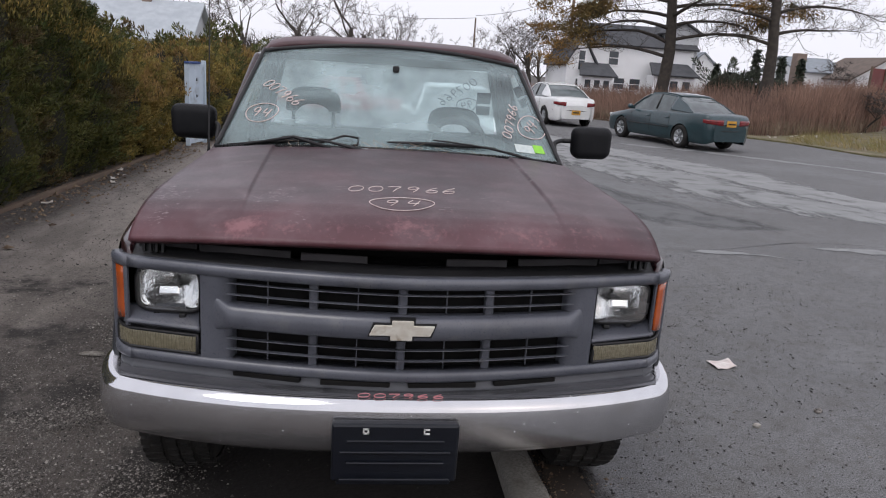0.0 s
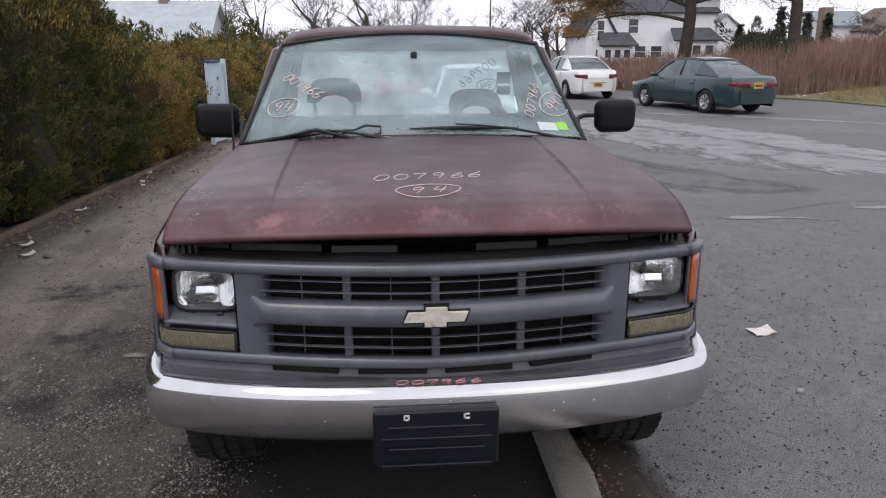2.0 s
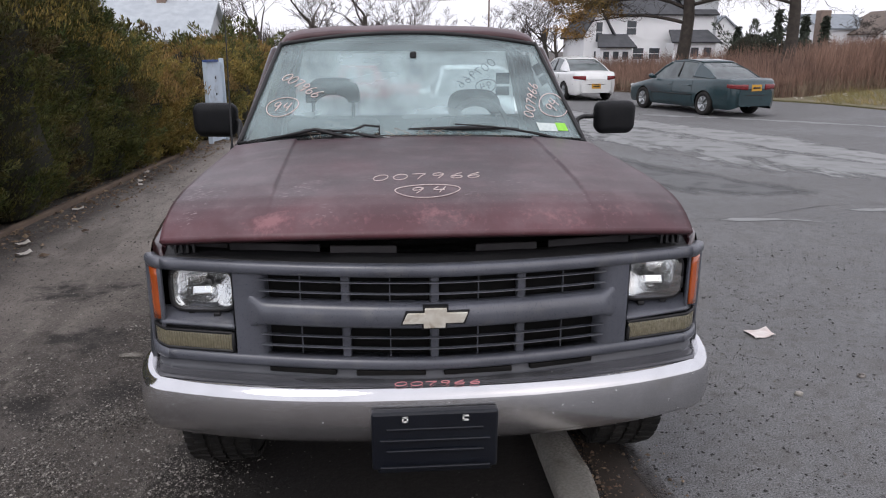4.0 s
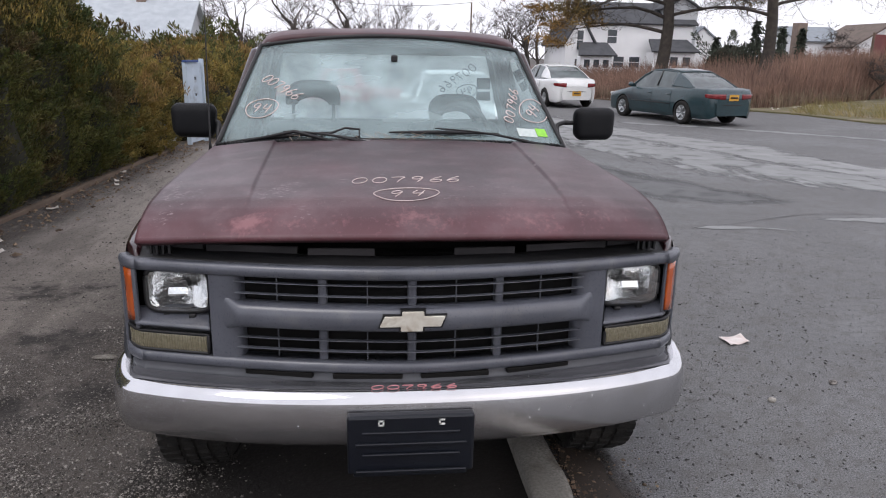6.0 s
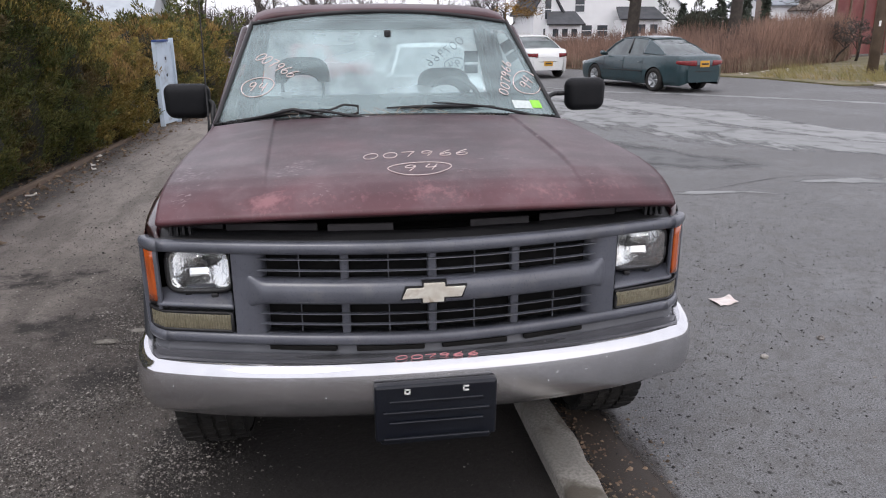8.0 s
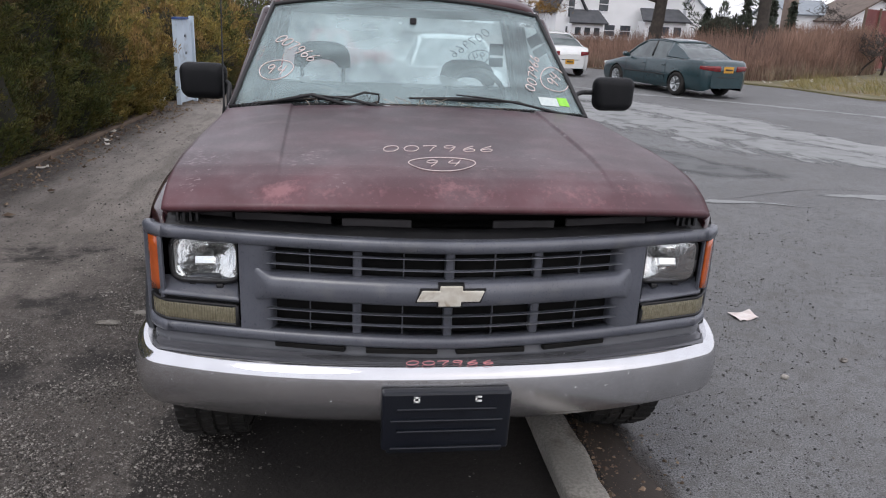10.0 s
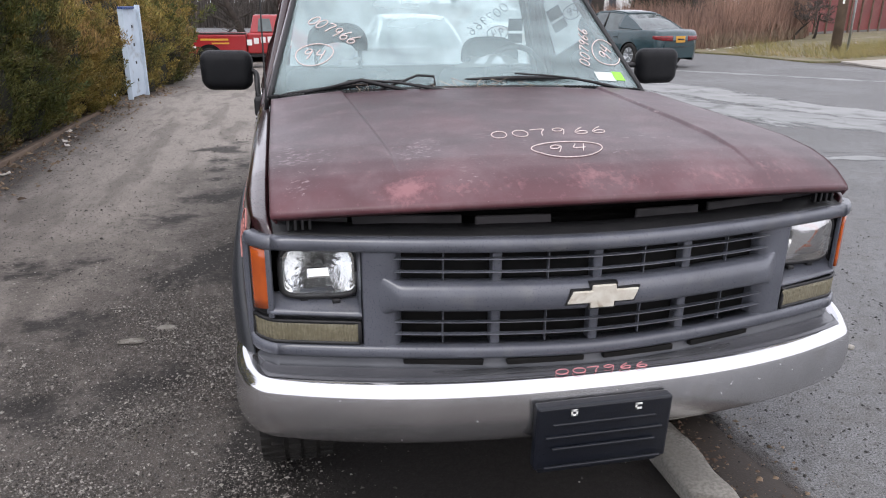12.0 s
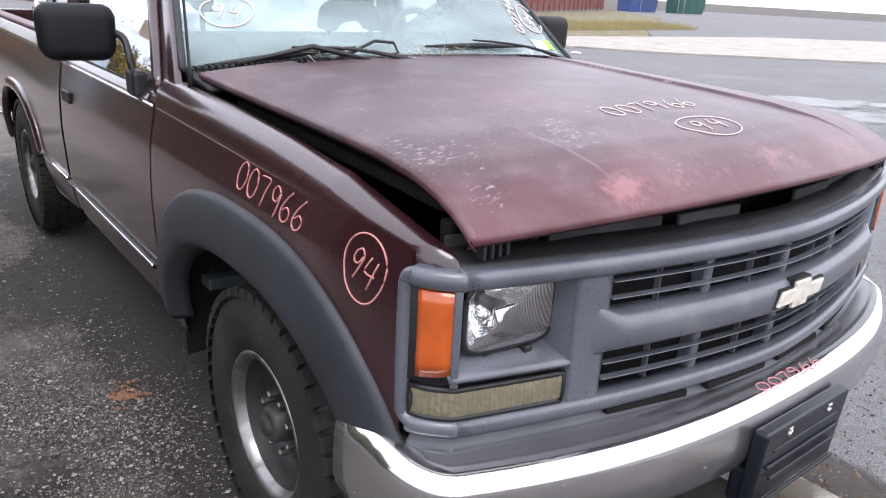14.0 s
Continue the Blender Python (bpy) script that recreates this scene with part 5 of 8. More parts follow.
M["whitesiding"] = mat("white_siding", (0.86, 0.87, 0.88), (0.8, 0.81, 0.82), 0.6, 0.6)
M["greysiding"] = mat("pale_grey_siding", (0.5, 0.52, 0.54), (0.44, 0.46, 0.48), 0.6, 0.7)
M["roofdark"] = mat("dark_shingle", (0.075, 0.078, 0.085), (0.055, 0.058, 0.064), 2.0, 0.9, 0.0, 0.6, 9)
M["roofgrey"] = mat("grey_shingle", (0.27, 0.3, 0.33), (0.22, 0.245, 0.27), 2.0, 0.9, 0.0, 0.6, 9)
M["roofpale"] = mat("pale_grey_shingle", (0.46, 0.5, 0.53), (0.38, 0.415, 0.45), 2.0, 0.9, 0.0, 0.6, 9)
M["roofbrown"] = mat("brown_shingle", (0.16, 0.125, 0.105), (0.12, 0.095, 0.08), 2.0, 0.9, 0.0, 0.6, 9)
M["brick"] = mat("chimney_brick", (0.26, 0.2, 0.165), (0.2, 0.15, 0.125), 5.0, 0.9, 0.0, 0.4, 30)
M["housewindow"] = mat("dim_window_pane", (0.05, 0.06, 0.07), (0.09, 0.1, 0.11), 1.0, 0.15)
M["redpanel"] = mat("red_metal_panels", (0.17, 0.032, 0.03), (0.13, 0.026, 0.025), 0.8, 0.6, 0.0, 0.1, 20, stain=(0.2, 0.07, 0.06), sscale=0.7)
M["bluebin"] = mat("blue_bin_paint", (0.03, 0.07, 0.22), (0.025, 0.055, 0.17), 1.5, 0.5, stain=(0.08, 0.08, 0.1), sscale=2)
M["greenbin"] = mat("green_bin_paint", (0.02, 0.09, 0.075), (0.016, 0.07, 0.06), 1.5, 0.5, stain=(0.07, 0.08, 0.08), sscale=2)
M["polewood"] = mat("weathered_pole_wood", (0.16, 0.115, 0.085), (0.11, 0.08, 0.06), 3.0, 0.9, 0.0, 0.6, 26)
M["galv"] = mat("galvanised_steel", (0.45, 0.47, 0.48), (0.36, 0.38, 0.39), 4.0, 0.45, 0.7)
M["paleboard"] = mat("pale_blue_board", (0.5, 0.58, 0.66), (0.42, 0.5, 0.58), 3.0, 0.6, stain=(0.3, 0.33, 0.36), sscale=4)
M["litter"] = mat("pale_litter", (0.6, 0.57, 0.53), (0.42, 0.39, 0.35), 12.0, 0.8, island=0.5)
M["paper"] = mat("crumpled_paper", (0.72, 0.67, 0.64), (0.62, 0.53, 0.5), 14.0, 0.8, 0.0, 0.3, 60)
M["drystem"] = mat("dead_leaves", (0.12, 0.08, 0.055), (0.2, 0.15, 0.1), 9.0, 0.9, island=0.6)
M["rustspot"] = mat("orange_rust_spill", (0.24, 0.105, 0.05), (0.15, 0.085, 0.055), 16.0, 0.9)


def ground_z(x, y):
    """The lot falls gently away behind the truck on the dirt side."""
    k = min(1.0, max(0.0, (0.4 - x) / 1.5)) * min(1.0, max(0.0, (y - 11.5) / 16.0)) ** 1.2
    return -0.78 * k


# damp, oil-stained spots on the lot, and shade put in before the bumper: x, y, radius
MUD_AND_SHADE = [(-1.9, 1.3, 0.3), (-2.1, 2.2, 0.35), (-1.45, 1.5, 0.22), (-2.4, 3.2, 0.4), (-1.5, 2.85, 0.3), (-1.15, 3.1, 0.4), (-1.0, 3.45, 0.35), (-1.75, 4.2, 0.35), (-1.4, 4.9, 0.4), (-1.2, 6.3, 0.35), (-1.55, 7.1, 0.35), (-1.5, 5.6, 0.14), (-1.52, 6.0, 0.13), (-1.53, 6.5, 0.13), (-1.48, 7.0, 0.13), (-1.36, 7.5, 0.14), (-1.18, 7.9, 0.14), (-1.0, 8.2, 0.16), (-0.9, -0.2, 0.35), (-0.3, -0.1, 0.5), (0.15, -0.35, 0.5), (-0.5, -0.45, 0.45), (-1.7, -0.3, 0.25)]


def truck_shade(x, y):
    """Contact shade under the truck, put into the soil colour, soft at its edges."""
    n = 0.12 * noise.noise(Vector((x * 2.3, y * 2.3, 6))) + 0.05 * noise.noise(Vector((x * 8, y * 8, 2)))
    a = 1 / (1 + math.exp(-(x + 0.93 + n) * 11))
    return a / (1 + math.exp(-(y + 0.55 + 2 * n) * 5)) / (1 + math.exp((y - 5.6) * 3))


def ground_sheet():
    xs = np.concatenate([[-300, -120, -50, -25, -14, -9], np.arange(-6.5, 2.0, 0.1), [2.5, 4, 8, 16, 25, 50, 120, 300]])
    ys = np.concatenate([[-200, -60, -20, -8, -5], np.arange(-4, 12, 0.1), np.arange(12, 30, 1.0), [34, 40, 60, 100, 200, 400]])
    verts = []
    for y in ys:
        for x in xs:
            z = ground_z(x, y)
            if -6.5 < x < 0.55 and -4 < y < 16:
                p = Vector((x * 1.3, y * 0.5, 3))
                edge = min(1.0, (0.55 - x) / 0.6) * min(1, (y + 4))
                z += edge * (0.018 * noise.noise(p) + 0.008 * noise.noise(p * 4.1))
                z -= 0.012
            elif -8 < x < 18 and y < 60:
                z -= 0.012
            verts.append((x, y, z))
    n = len(xs)
    faces = [(j * n + i, j * n + i + 1, (j + 1) * n + i + 1, (j + 1) * n + i) for j in range(len(ys) - 1) for i in range(n - 1)]
    ob = link("ground", verts, faces, M["dirt"])
    dry = []
    for x, y, z in verts:
        w = 0.5 * noise.noise(Vector((x * 0.8, y * 0.6, 7)))
        inner = inter(y, [(-2, -2.0), (1.5, -2.0), (3.5, -1.5), (6, -0.9), (9, 0.0)])
        t = min(1.0, max(0.0, (inner + 0.3 - x + w) / 1.3)) * min(1.0, max(0.0, (x + 3.55 + 0.3 * w) / 0.5))
        dry.append(max(0.0, min(1.0, t * inter(y, [(-2, 0.15), (1.0, 0.35), (2.2, 0.5), (5.0, 0.84), (7.5, 1.14)]) + 0.3 * w * t)))
    ob.data.attributes.new("dry", "FLOAT", "POINT").data.foreach_set("value", dry)
    # one mask for the damp spots and the painted shade under the truck
    wet_shade = []
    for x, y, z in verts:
        k = sum(math.exp(-((x - a) / w) ** 2 - ((y - b) / (w * 0.8)) ** 2) for a, b, w in MUD_AND_SHADE) if -4 < x < 0.5 and -2 < y < 9 else 0.0
        wet_shade.append(min(1.0, (2.6 * truck_shade(x, y) if -4 < x < 0.55 and -4 < y < 9 else 0.0) + k * (0.6 + 0.7 * noise.noise(Vector((x * 4, y * 4, 1))))))
    ob.data.attributes.new("wet_shade", "FLOAT", "POINT").data.foreach_set("value", wet_shade)
    return tagged(ob, "packed grey-brown dirt lot with gravel", "ground", kind="structure")


def dry_track(m):
    """Paler, dustier soil where the wheels have packed it dry."""
    n, l = m.node_tree.nodes, m.node_tree.links
    b = n["Principled BSDF"]
    old = b.inputs["Base Color"].links[0].from_socket
    at, co, ns, ad, mr, x = (n.new(k) for k in ("ShaderNodeAttribute", "ShaderNodeTexCoord", "ShaderNodeTexNoise", "ShaderNodeMath", "ShaderNodeMapRange", "ShaderNodeMixRGB"))
    at.attribute_name = "dry"
    ns.inputs["Scale"].default_value, ns.inputs["Detail"].default_value, ns.inputs["Roughness"].default_value = 2.4, 10.0, 0.72
    l.new(co.outputs["Object"], ns.inputs["Vector"])
    l.new(at.outputs["Fac"], ad.inputs[0])
    l.new(ns.outputs[0], ad.inputs[1])
    mr.inputs["From Min"].default_value, mr.inputs["From Max"].default_value = 0.72, 1.4
    mr.inputs["To Max"].default_value = 0.78
    l.new(ad.outputs[0], mr.inputs["Value"])
    l.new(mr.outputs[0], x.inputs[0])
    l.new(old, x.inputs[1])
    x.inputs[2].default_value = (0.285, 0.254, 0.226, 1)
    l.new(x.outputs[0], b.inputs["Base Color"])


def damp_and_shade(m):
    """Dark damp soil, and the truck's shade put into the colour, by a mask attribute."""
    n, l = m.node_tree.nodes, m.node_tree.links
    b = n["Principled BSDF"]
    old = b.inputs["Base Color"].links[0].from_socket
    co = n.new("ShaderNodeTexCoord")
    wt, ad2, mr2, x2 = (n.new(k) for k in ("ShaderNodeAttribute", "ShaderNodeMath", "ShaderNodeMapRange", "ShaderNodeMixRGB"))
    wt.attribute_name = "wet_shade"
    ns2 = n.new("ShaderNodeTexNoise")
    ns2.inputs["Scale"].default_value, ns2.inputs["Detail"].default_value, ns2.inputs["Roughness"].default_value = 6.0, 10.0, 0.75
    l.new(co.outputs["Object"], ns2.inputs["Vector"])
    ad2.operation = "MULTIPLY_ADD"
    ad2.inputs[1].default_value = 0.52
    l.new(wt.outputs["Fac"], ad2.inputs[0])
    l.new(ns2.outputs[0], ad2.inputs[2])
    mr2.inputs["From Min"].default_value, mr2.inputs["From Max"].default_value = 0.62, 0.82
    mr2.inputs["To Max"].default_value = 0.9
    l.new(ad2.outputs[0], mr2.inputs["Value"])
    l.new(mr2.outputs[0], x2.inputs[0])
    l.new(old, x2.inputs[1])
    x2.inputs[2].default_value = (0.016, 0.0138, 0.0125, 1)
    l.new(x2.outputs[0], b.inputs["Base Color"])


dry_track(M["dirt"])
speckle(M["dirt"], 1.5, 0.5, 0.62, (0.075, 0.064, 0.055), 0.5, (2.4, 0.5, 1))
speckle(M["dirt"], 5.5, 0.52, 0.7, (0.07, 0.061, 0.053), 0.6, (1.2, 0.45, 1), 0.9, (0.4, 0.6))
speckle(M["dirt"], 9.0, 0.55, 0.7, (0.3, 0.27, 0.235), 0.35, (1.3, 0.5, 1), 1.2, (0.46, 0.6))
speckle(M["dirt"], 30.0, 0.55, 0.7, (0.06, 0.053, 0.046), 0.5, (1, 0.6, 1), 1.7, (0.44, 0.58))
speckle(M["dirt"], 120.0, 0.57, 0.64, (0.026, 0.023, 0.021), 0.5)
speckle(M["dirt"], 170.0, 0.6, 0.66, (0.27, 0.255, 0.24), 0.5)
damp_and_shade(M["dirt"])
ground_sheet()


def sheet(name, outline, z, material, label, category="road", cuts=0):
    """A flat structure piece from its outline, with its edge turned down into the ground."""
    bm = bmesh.new()
    vs = [bm.verts.new((x, y, z)) for x, y in outline]
    fc = bm.faces.new(vs)
    if fc.normal.z < 0:
        fc.normal_flip()
    ext = bmesh.ops.extrude_face_region(bm, geom=[fc])
    bmesh.ops.translate(bm, vec=(0, 0, -0.05), verts=[e for e in ext["geom"] if isinstance(e, bmesh.types.BMVert)])
    bmesh.ops.triangulate(bm, faces=[q for q in bm.faces if len(q.verts) > 4])
    return tagged(part(name, bm, material, None), label, category, kind="structure")


FAR_EDGE = [(90, -60), (90, -31), (40, -1), (22.5, 9.4), (17, 12.9), (15.0, 15.2), (14.4, 17.6), (13.9, 20.6), (12.0, 23.6), (8.5, 29.2), (3.5, 37), (-6, 50), (-30, 80)]
sheet("road", [(0.62, -60)] + FAR_EDGE + [(-38, 76), (-13, 46), (-4, 36), (0.2, 28), (0.64, 20)], 0.0, M["asphalt"], "wide worn grey asphalt road")


def wear_mat(name, c1, c2, scale, lo, hi):
    """Worn asphalt that breaks up towards the edge of its patch."""
    m = mat(name, c1, c2, 2.0, 0.72, 0.0, 0.3, 120, stain=tuple(v * 0.6 for v in c2), sscale=2.4, spos=(0.52, 0.66))
    n, l = m.node_tree.nodes, m.node_tree.links
    at, co, ns = n.new("ShaderNodeAttribute"), n.new("ShaderNodeTexCoord"), n.new("ShaderNodeTexNoise")
    at.attribute_name = "inside"
    mp = n.new("ShaderNodeMapping")
    mp.inputs["Scale"].default_value = (1.0, 0.45, 1.0)
    mp.inputs["Rotation"].default_value = (0, 0, 0.5)
    ns.inputs["Scale"].default_value, ns.inputs["Detail"].default_value, ns.inputs["Roughness"].default_value = scale, 8.0, 0.65
    l.new(co.outputs["Object"], mp.inputs[0])
    l.new(mp.outputs[0], ns.inputs["Vector"])
    ad = n.new("ShaderNodeMath")
    ad.operation = "MULTIPLY_ADD"
    ad.inputs[1].default_value = 0.45
    l.new(at.outputs["Fac"], ad.inputs[0])
    l.new(ns.outputs[0], ad.inputs[2])
    mr = n.new("ShaderNodeMapRange")
    mr.inputs["From Min"].default_value, mr.inputs["From Max"].default_value = lo, hi
    l.new(ad.outputs[0], mr.inputs["Value"])
    tr, mx = n.new("ShaderNodeBsdfTransparent"), n.new("ShaderNodeMixShader")
    l.new(mr.outputs[0], mx.inputs[0])
    l.new(tr.outputs[0], mx.inputs[1])
    l.new(n["Principled BSDF"].outputs[0], mx.inputs[2])
    l.new(mx.outputs[0], n["Material Output"].inputs[0])
    return m


M["patch"] = wear_mat("pale_worn_asphalt", (0.25, 0.255, 0.255), (0.2, 0.205, 0.205), 1.3, 0.68, 0.8)
M["solidpatch"] = wear_mat("pale_smooth_asphalt", (0.265, 0.268, 0.268), (0.215, 0.22, 0.22), 1.3, 0.5, 0.66)
M["kerbdirt"] = wear_mat("dark_kerb_dirt", (0.06, 0.047, 0.038), (0.035, 0.028, 0.023), 3.0, 0.5, 0.8)
M["newasphalt"] = wear_mat("dark_worn_asphalt", (0.12, 0.122, 0.124), (0.1, 0.102, 0.104), 0.8, 0.6, 0.85)
M["crack"] = wear_mat("road_crack_filler", (0.05, 0.05, 0.05), (0.035, 0.035, 0.035), 2.2, 0.74, 0.9)


def blotch(name, path, z, material, label, seed):
    """A worn patch on the road: a strip of varying width along a line of (x, y, half width)."""
    line = smooth_line([(a, b, c) for a, b, c in path], 8)
    verts, inside, cols = [], [], 5
    for i, p in enumerate(line):
        d = line[min(i + 1, len(line) - 1)] - line[max(i - 1, 0)]
        nrm = Vector((-d[1], d[0])).normalized()
        end = min(1.0, i / 5, (len(line) - 1 - i) / 5)
        for k in range(cols):
            q = 2 * k / (cols - 1) - 1
            w = max(0.006, p[2]) * 1.35
            verts.append((p[0] + nrm[0] * w * q, p[1] + nrm[1] * w * q, z))
            inside.append((1 - abs(q)) * end)
    faces = [(i * cols + k, i * cols + k + 1, (i + 1) * cols + k + 1, (i + 1) * cols + k) for i in range(len(line) - 1) for k in range(cols - 1)]
    ob = link(name, verts, faces, material, None, "", False)
    att = ob.data.attributes.new("inside", "FLOAT", "POINT")
    att.data.foreach_set("value", inside)
    return tagged(ob, label, "road patch", kind="structure")


blotch("road_patch", [(3.6, 20, 1.0), (4.6, 15, 1.4), (5.4, 11.6, 1.7), (6.3, 9.2, 1.5), (7.8, 7.2, 1.2), (10.5, 4.2, 1.1), (13, 1.5, 1.0)], 0.004, M["patch"], "pale worn strip across the road", 1)
blotch("road_patch", [(4.6, 19.5, 0.5), (5.6, 15.6, 0.6), (6.9, 12.6, 0.75), (7.4, 10.4, 0.6), (8.2, 8.4, 0.5), (10.2, 6.2, 0.5), (13, 4, 0.5)], 0.006, M["solidpatch"], "pale worn band curving along the road", 2)
blotch("road_patch", [(5.4, 20, 0.2), (6.85, 17.4, 0.3), (9.1, 15.8, 0.35), (11.2, 13.9, 0.35), (14, 11, 0.35)], 0.005, M["patch"], "pale streak near the far road edge", 3)
blotch("road_patch", [(3.2, 4.98, 0.03), (3.6, 5.0, 0.1), (4.1, 4.95, 0.06), (4.5, 4.7, 0.02)], 0.0055, M["patch"], "short pale scar on the road", 4)
blotch("road_patch", [(4.7, 5.35, 0.05), (5.6, 5.3, 0.2), (7.0, 4.7, 0.45), (9, 3.2, 0.5)], 0.0055, M["patch"], "pale scraped wedge beside the crack", 5)
blotch("road_patch", [(2.6, 10.5, 0.6), (3.2, 8.6, 0.8), (4.2, 7.0, 0.7), (5.6, 6.2, 0.4)], 0.0035, M["newasphalt"], "darker resurfaced patch in the road", 6)
blotch("kerb_dirt", [(0.8, -3.5, 0.16), (0.8, -1, 0.17), (0.78, 0.5, 0.14), (0.8, 2, 0.2), (0.8, 5, 0.2)], 0.003, M["kerbdirt"], "dark dirt lying along the kerb", 8)
blotch("road_crack", [(2.4, 5.1, 0.004), (3.6, 5.1, 0.008), (5.0, 5.62, 0.01), (6.4, 5.5, 0.008), (8.5, 5.3, 0.008)], 0.0065, M["crack"], "dark crack across the road", 7)


def kerb():
    """A worn concrete kerb: chipped edges, sections with joints between them."""
    holder = thing("kerb", (0.6, 2, 0), "worn chipped concrete kerb strip under the truck", "kerb")
    holder["kind"] = "structure"
    y, k = -7.3, 0
    while y < 10.0:
        ln = 1.75
        def fn(u, v, y=y, ln=ln):
            yy = lerp(y + 0.006, y + ln - 0.006, u)
            prof = [(-0.08, -0.1), (-0.079, 0.02), (-0.074, 0.046), (-0.06, 0.058), (0.0, 0.062), (0.055, 0.06), (0.07, 0.052), (0.076, 0.03), (0.078, -0.1)]
            i = v * 8
            dx, dz = (inter(i, [(q, p[m]) for q, p in enumerate(prof)]) for m in (0, 1))
            q = Vector((dx * 6, yy * 3.1, dz * 6))
            chip = noise.noise(q) * 0.016 + noise.noise(q * 3) * 0.009
            edge = 1.0 if 0.15 < v < 0.85 else 0.2
            c = 0.58 + 0.085 * max(0.0, -yy)
            return (c + dx + chip * edge * (1 if dx > 0 else -1), yy, dz + chip * 0.5 * edge)
        v, f = grid(fn, 44, 16)
        n = 17
        f.append(tuple(range(n)))
        f.append(tuple(44 * n + j for j in range(n - 1, -1, -1)))
        link("kerb_section", v, f, M["concrete"], holder)
        y += ln


kerb()
sheet("sidewalk", [(15.05, 15.2), (17.05, 12.95), (22.55, 9.45), (40, -0.95), (90, -30.95), (90, -8), (39, 16), (32, 18.2), (25, 18.4), (18.5, 18.4), (15.4, 17.5)], 0.05, M["sidewalk"], "pale concrete sidewalk and drive apron", "pavement")
sheet("verge", [(13.95, 20.7), (14.45, 17.65), (15.3, 17.6), (18.5, 18.55), (24, 18.55), (27, 21), (33, 26), (50, 37), (59, 50), (40, 41.2), (24.8, 33.1), (18.5, 26.2), (14.0, 23.2), (12.4, 23.4)], 0.04, M["verge"], "patchy straw-green winter grass verge", "grass")
sheet("driveway", [(24.1, 18.5), (32, 18.3), (39, 16.1), (90, -7.9), (110, 40), (90, 62), (59.1, 50), (50.1, 37), (33.1, 26), (27.1, 21)], 0.03, M["asphalt"], "pale grey asphalt lot beyond the sidewalk")


def pebbles(name, count, area, size, seed, material, label, dense=None):
    """Loose stones, each a small irregular lump of eight faces."""
    rnd = np.random.RandomState(seed)
    oct_v = np.array([(1, 0, -0.2), (-1, 0, -0.2), (0, 1, -0.2), (0, -1, -0.2), (0, 0, 1)])
    oct_f = [(0, 2, 4), (2, 1, 4), (1, 3, 4), (3, 0, 4)]
    verts, faces = [], []
    made = 0
    while made < count:
        x, y = rnd.uniform(area[0], area[1]), rnd.uniform(area[2], area[3])
        if dense and rnd.rand() > dense(x, y):
            continue
        r = size * (0.35 + rnd.exponential(0.5))
        r = min(r, size * 2.6)
        sc = r * np.array([rnd.uniform(0.7, 1.3), rnd.uniform(0.7, 1.3), rnd.uniform(0.45, 0.8)])
        t = rnd.uniform(0, 6.28)
        c, s = math.cos(t), math.sin(t)
        z = ground_z(x, y) + 0.002
        o = len(verts)
        for vx, vy, vz in oct_v * sc + rnd.uniform(-0.25, 0.25, (5, 3)) * r:
            verts.append((x + vx * c - vy * s, y + vx * s + vy * c, z + vz))
        faces += [tuple(q + o for q in f) for f in oct_f]
        made += 1
    return tagged(link(name, verts, faces, material, None, "", False), label, "gravel", kind="stuff")


def mud_shade_at(x, y):
    return sum(math.exp(-((x - a) / w) ** 2 - ((y - b) / (w * 0.8)) ** 2) for a, b, w in MUD_AND_SHADE)


def gravel_here(x, y):
    n = noise.noise(Vector((x * 0.9, y * 0.55, 1.7))) + 0.5 * noise.noise(Vector((x * 2.7, y * 2.0, 4)))
    band = 1 / (1 + math.exp(-(x + 1.86 + 0.3 * n) * 9)) / (1 + math.exp((x + 0.92 + 0.2 * n) * 8))
    fade = 1 / (1 + math.exp((y - 2.4 + 1.2 * n) * 1.6))
    m = noise.noise(Vector((x * 1.9 + 5, y * 1.5, 9))) + 0.6 * noise.noise(Vector((x * 5, y * 4, 2)))
    patch = 1 / (1 + math.exp(-(m + 0.05) * 9))
    # gravel is left out where the truck's shade is painted on the soil
    unshaded = 1 - 0.97 * truck_shade(x, y)
    return unshaded * (1 - 0.75 * min(1.0, mud_shade_at(x, y))) * max(0.0, min(1.0, band * (0.16 + 0.9 * patch) * fade * (1.0 + 0.4 * n) + 0.035 * math.exp(-0.25 * max(0, y - 2))))


pebbles("gravel", 115000, (-3.6, 0.45, -1.4, 6.0), 0.0031, 5, M["gravel"], "loose grey gravel scattered over the dirt", gravel_here)
pebbles("pale_gravel", 9000, (-3.2, 0.2, -1.4, 3.6), 0.0037, 25, M["concrete"], "pale stone chips among the gravel", gravel_here)
pebbles("path_gravel", 6000, (-3.6, -0.9, 2.6, 9.5), 0.005, 35, M["gravel"], "thin gravel trodden into the dirt track", lambda x, y: 0.25 + 0.75 * max(0.0, noise.noise(Vector((x * 1.1, y * 0.4, 8)))))
pebbles("road_grit", 15000, (0.75, 6.0, -1.6, 5.0), 0.0044, 6, M["darkgrit"], "fine dark grit on the asphalt", lambda x, y: math.exp(-x * 0.45) * (0.4 + max(0, 0.6 + noise.noise(Vector((x * 1.5, y * 1.5, 3))))))
pebbles("road_gravel", 5000, (0.75, 4.5, -1.6, 4.0), 0.0032, 16, M["gravel"], "fine pale grit on the asphalt", lambda x, y: math.exp(-x * 0.5))
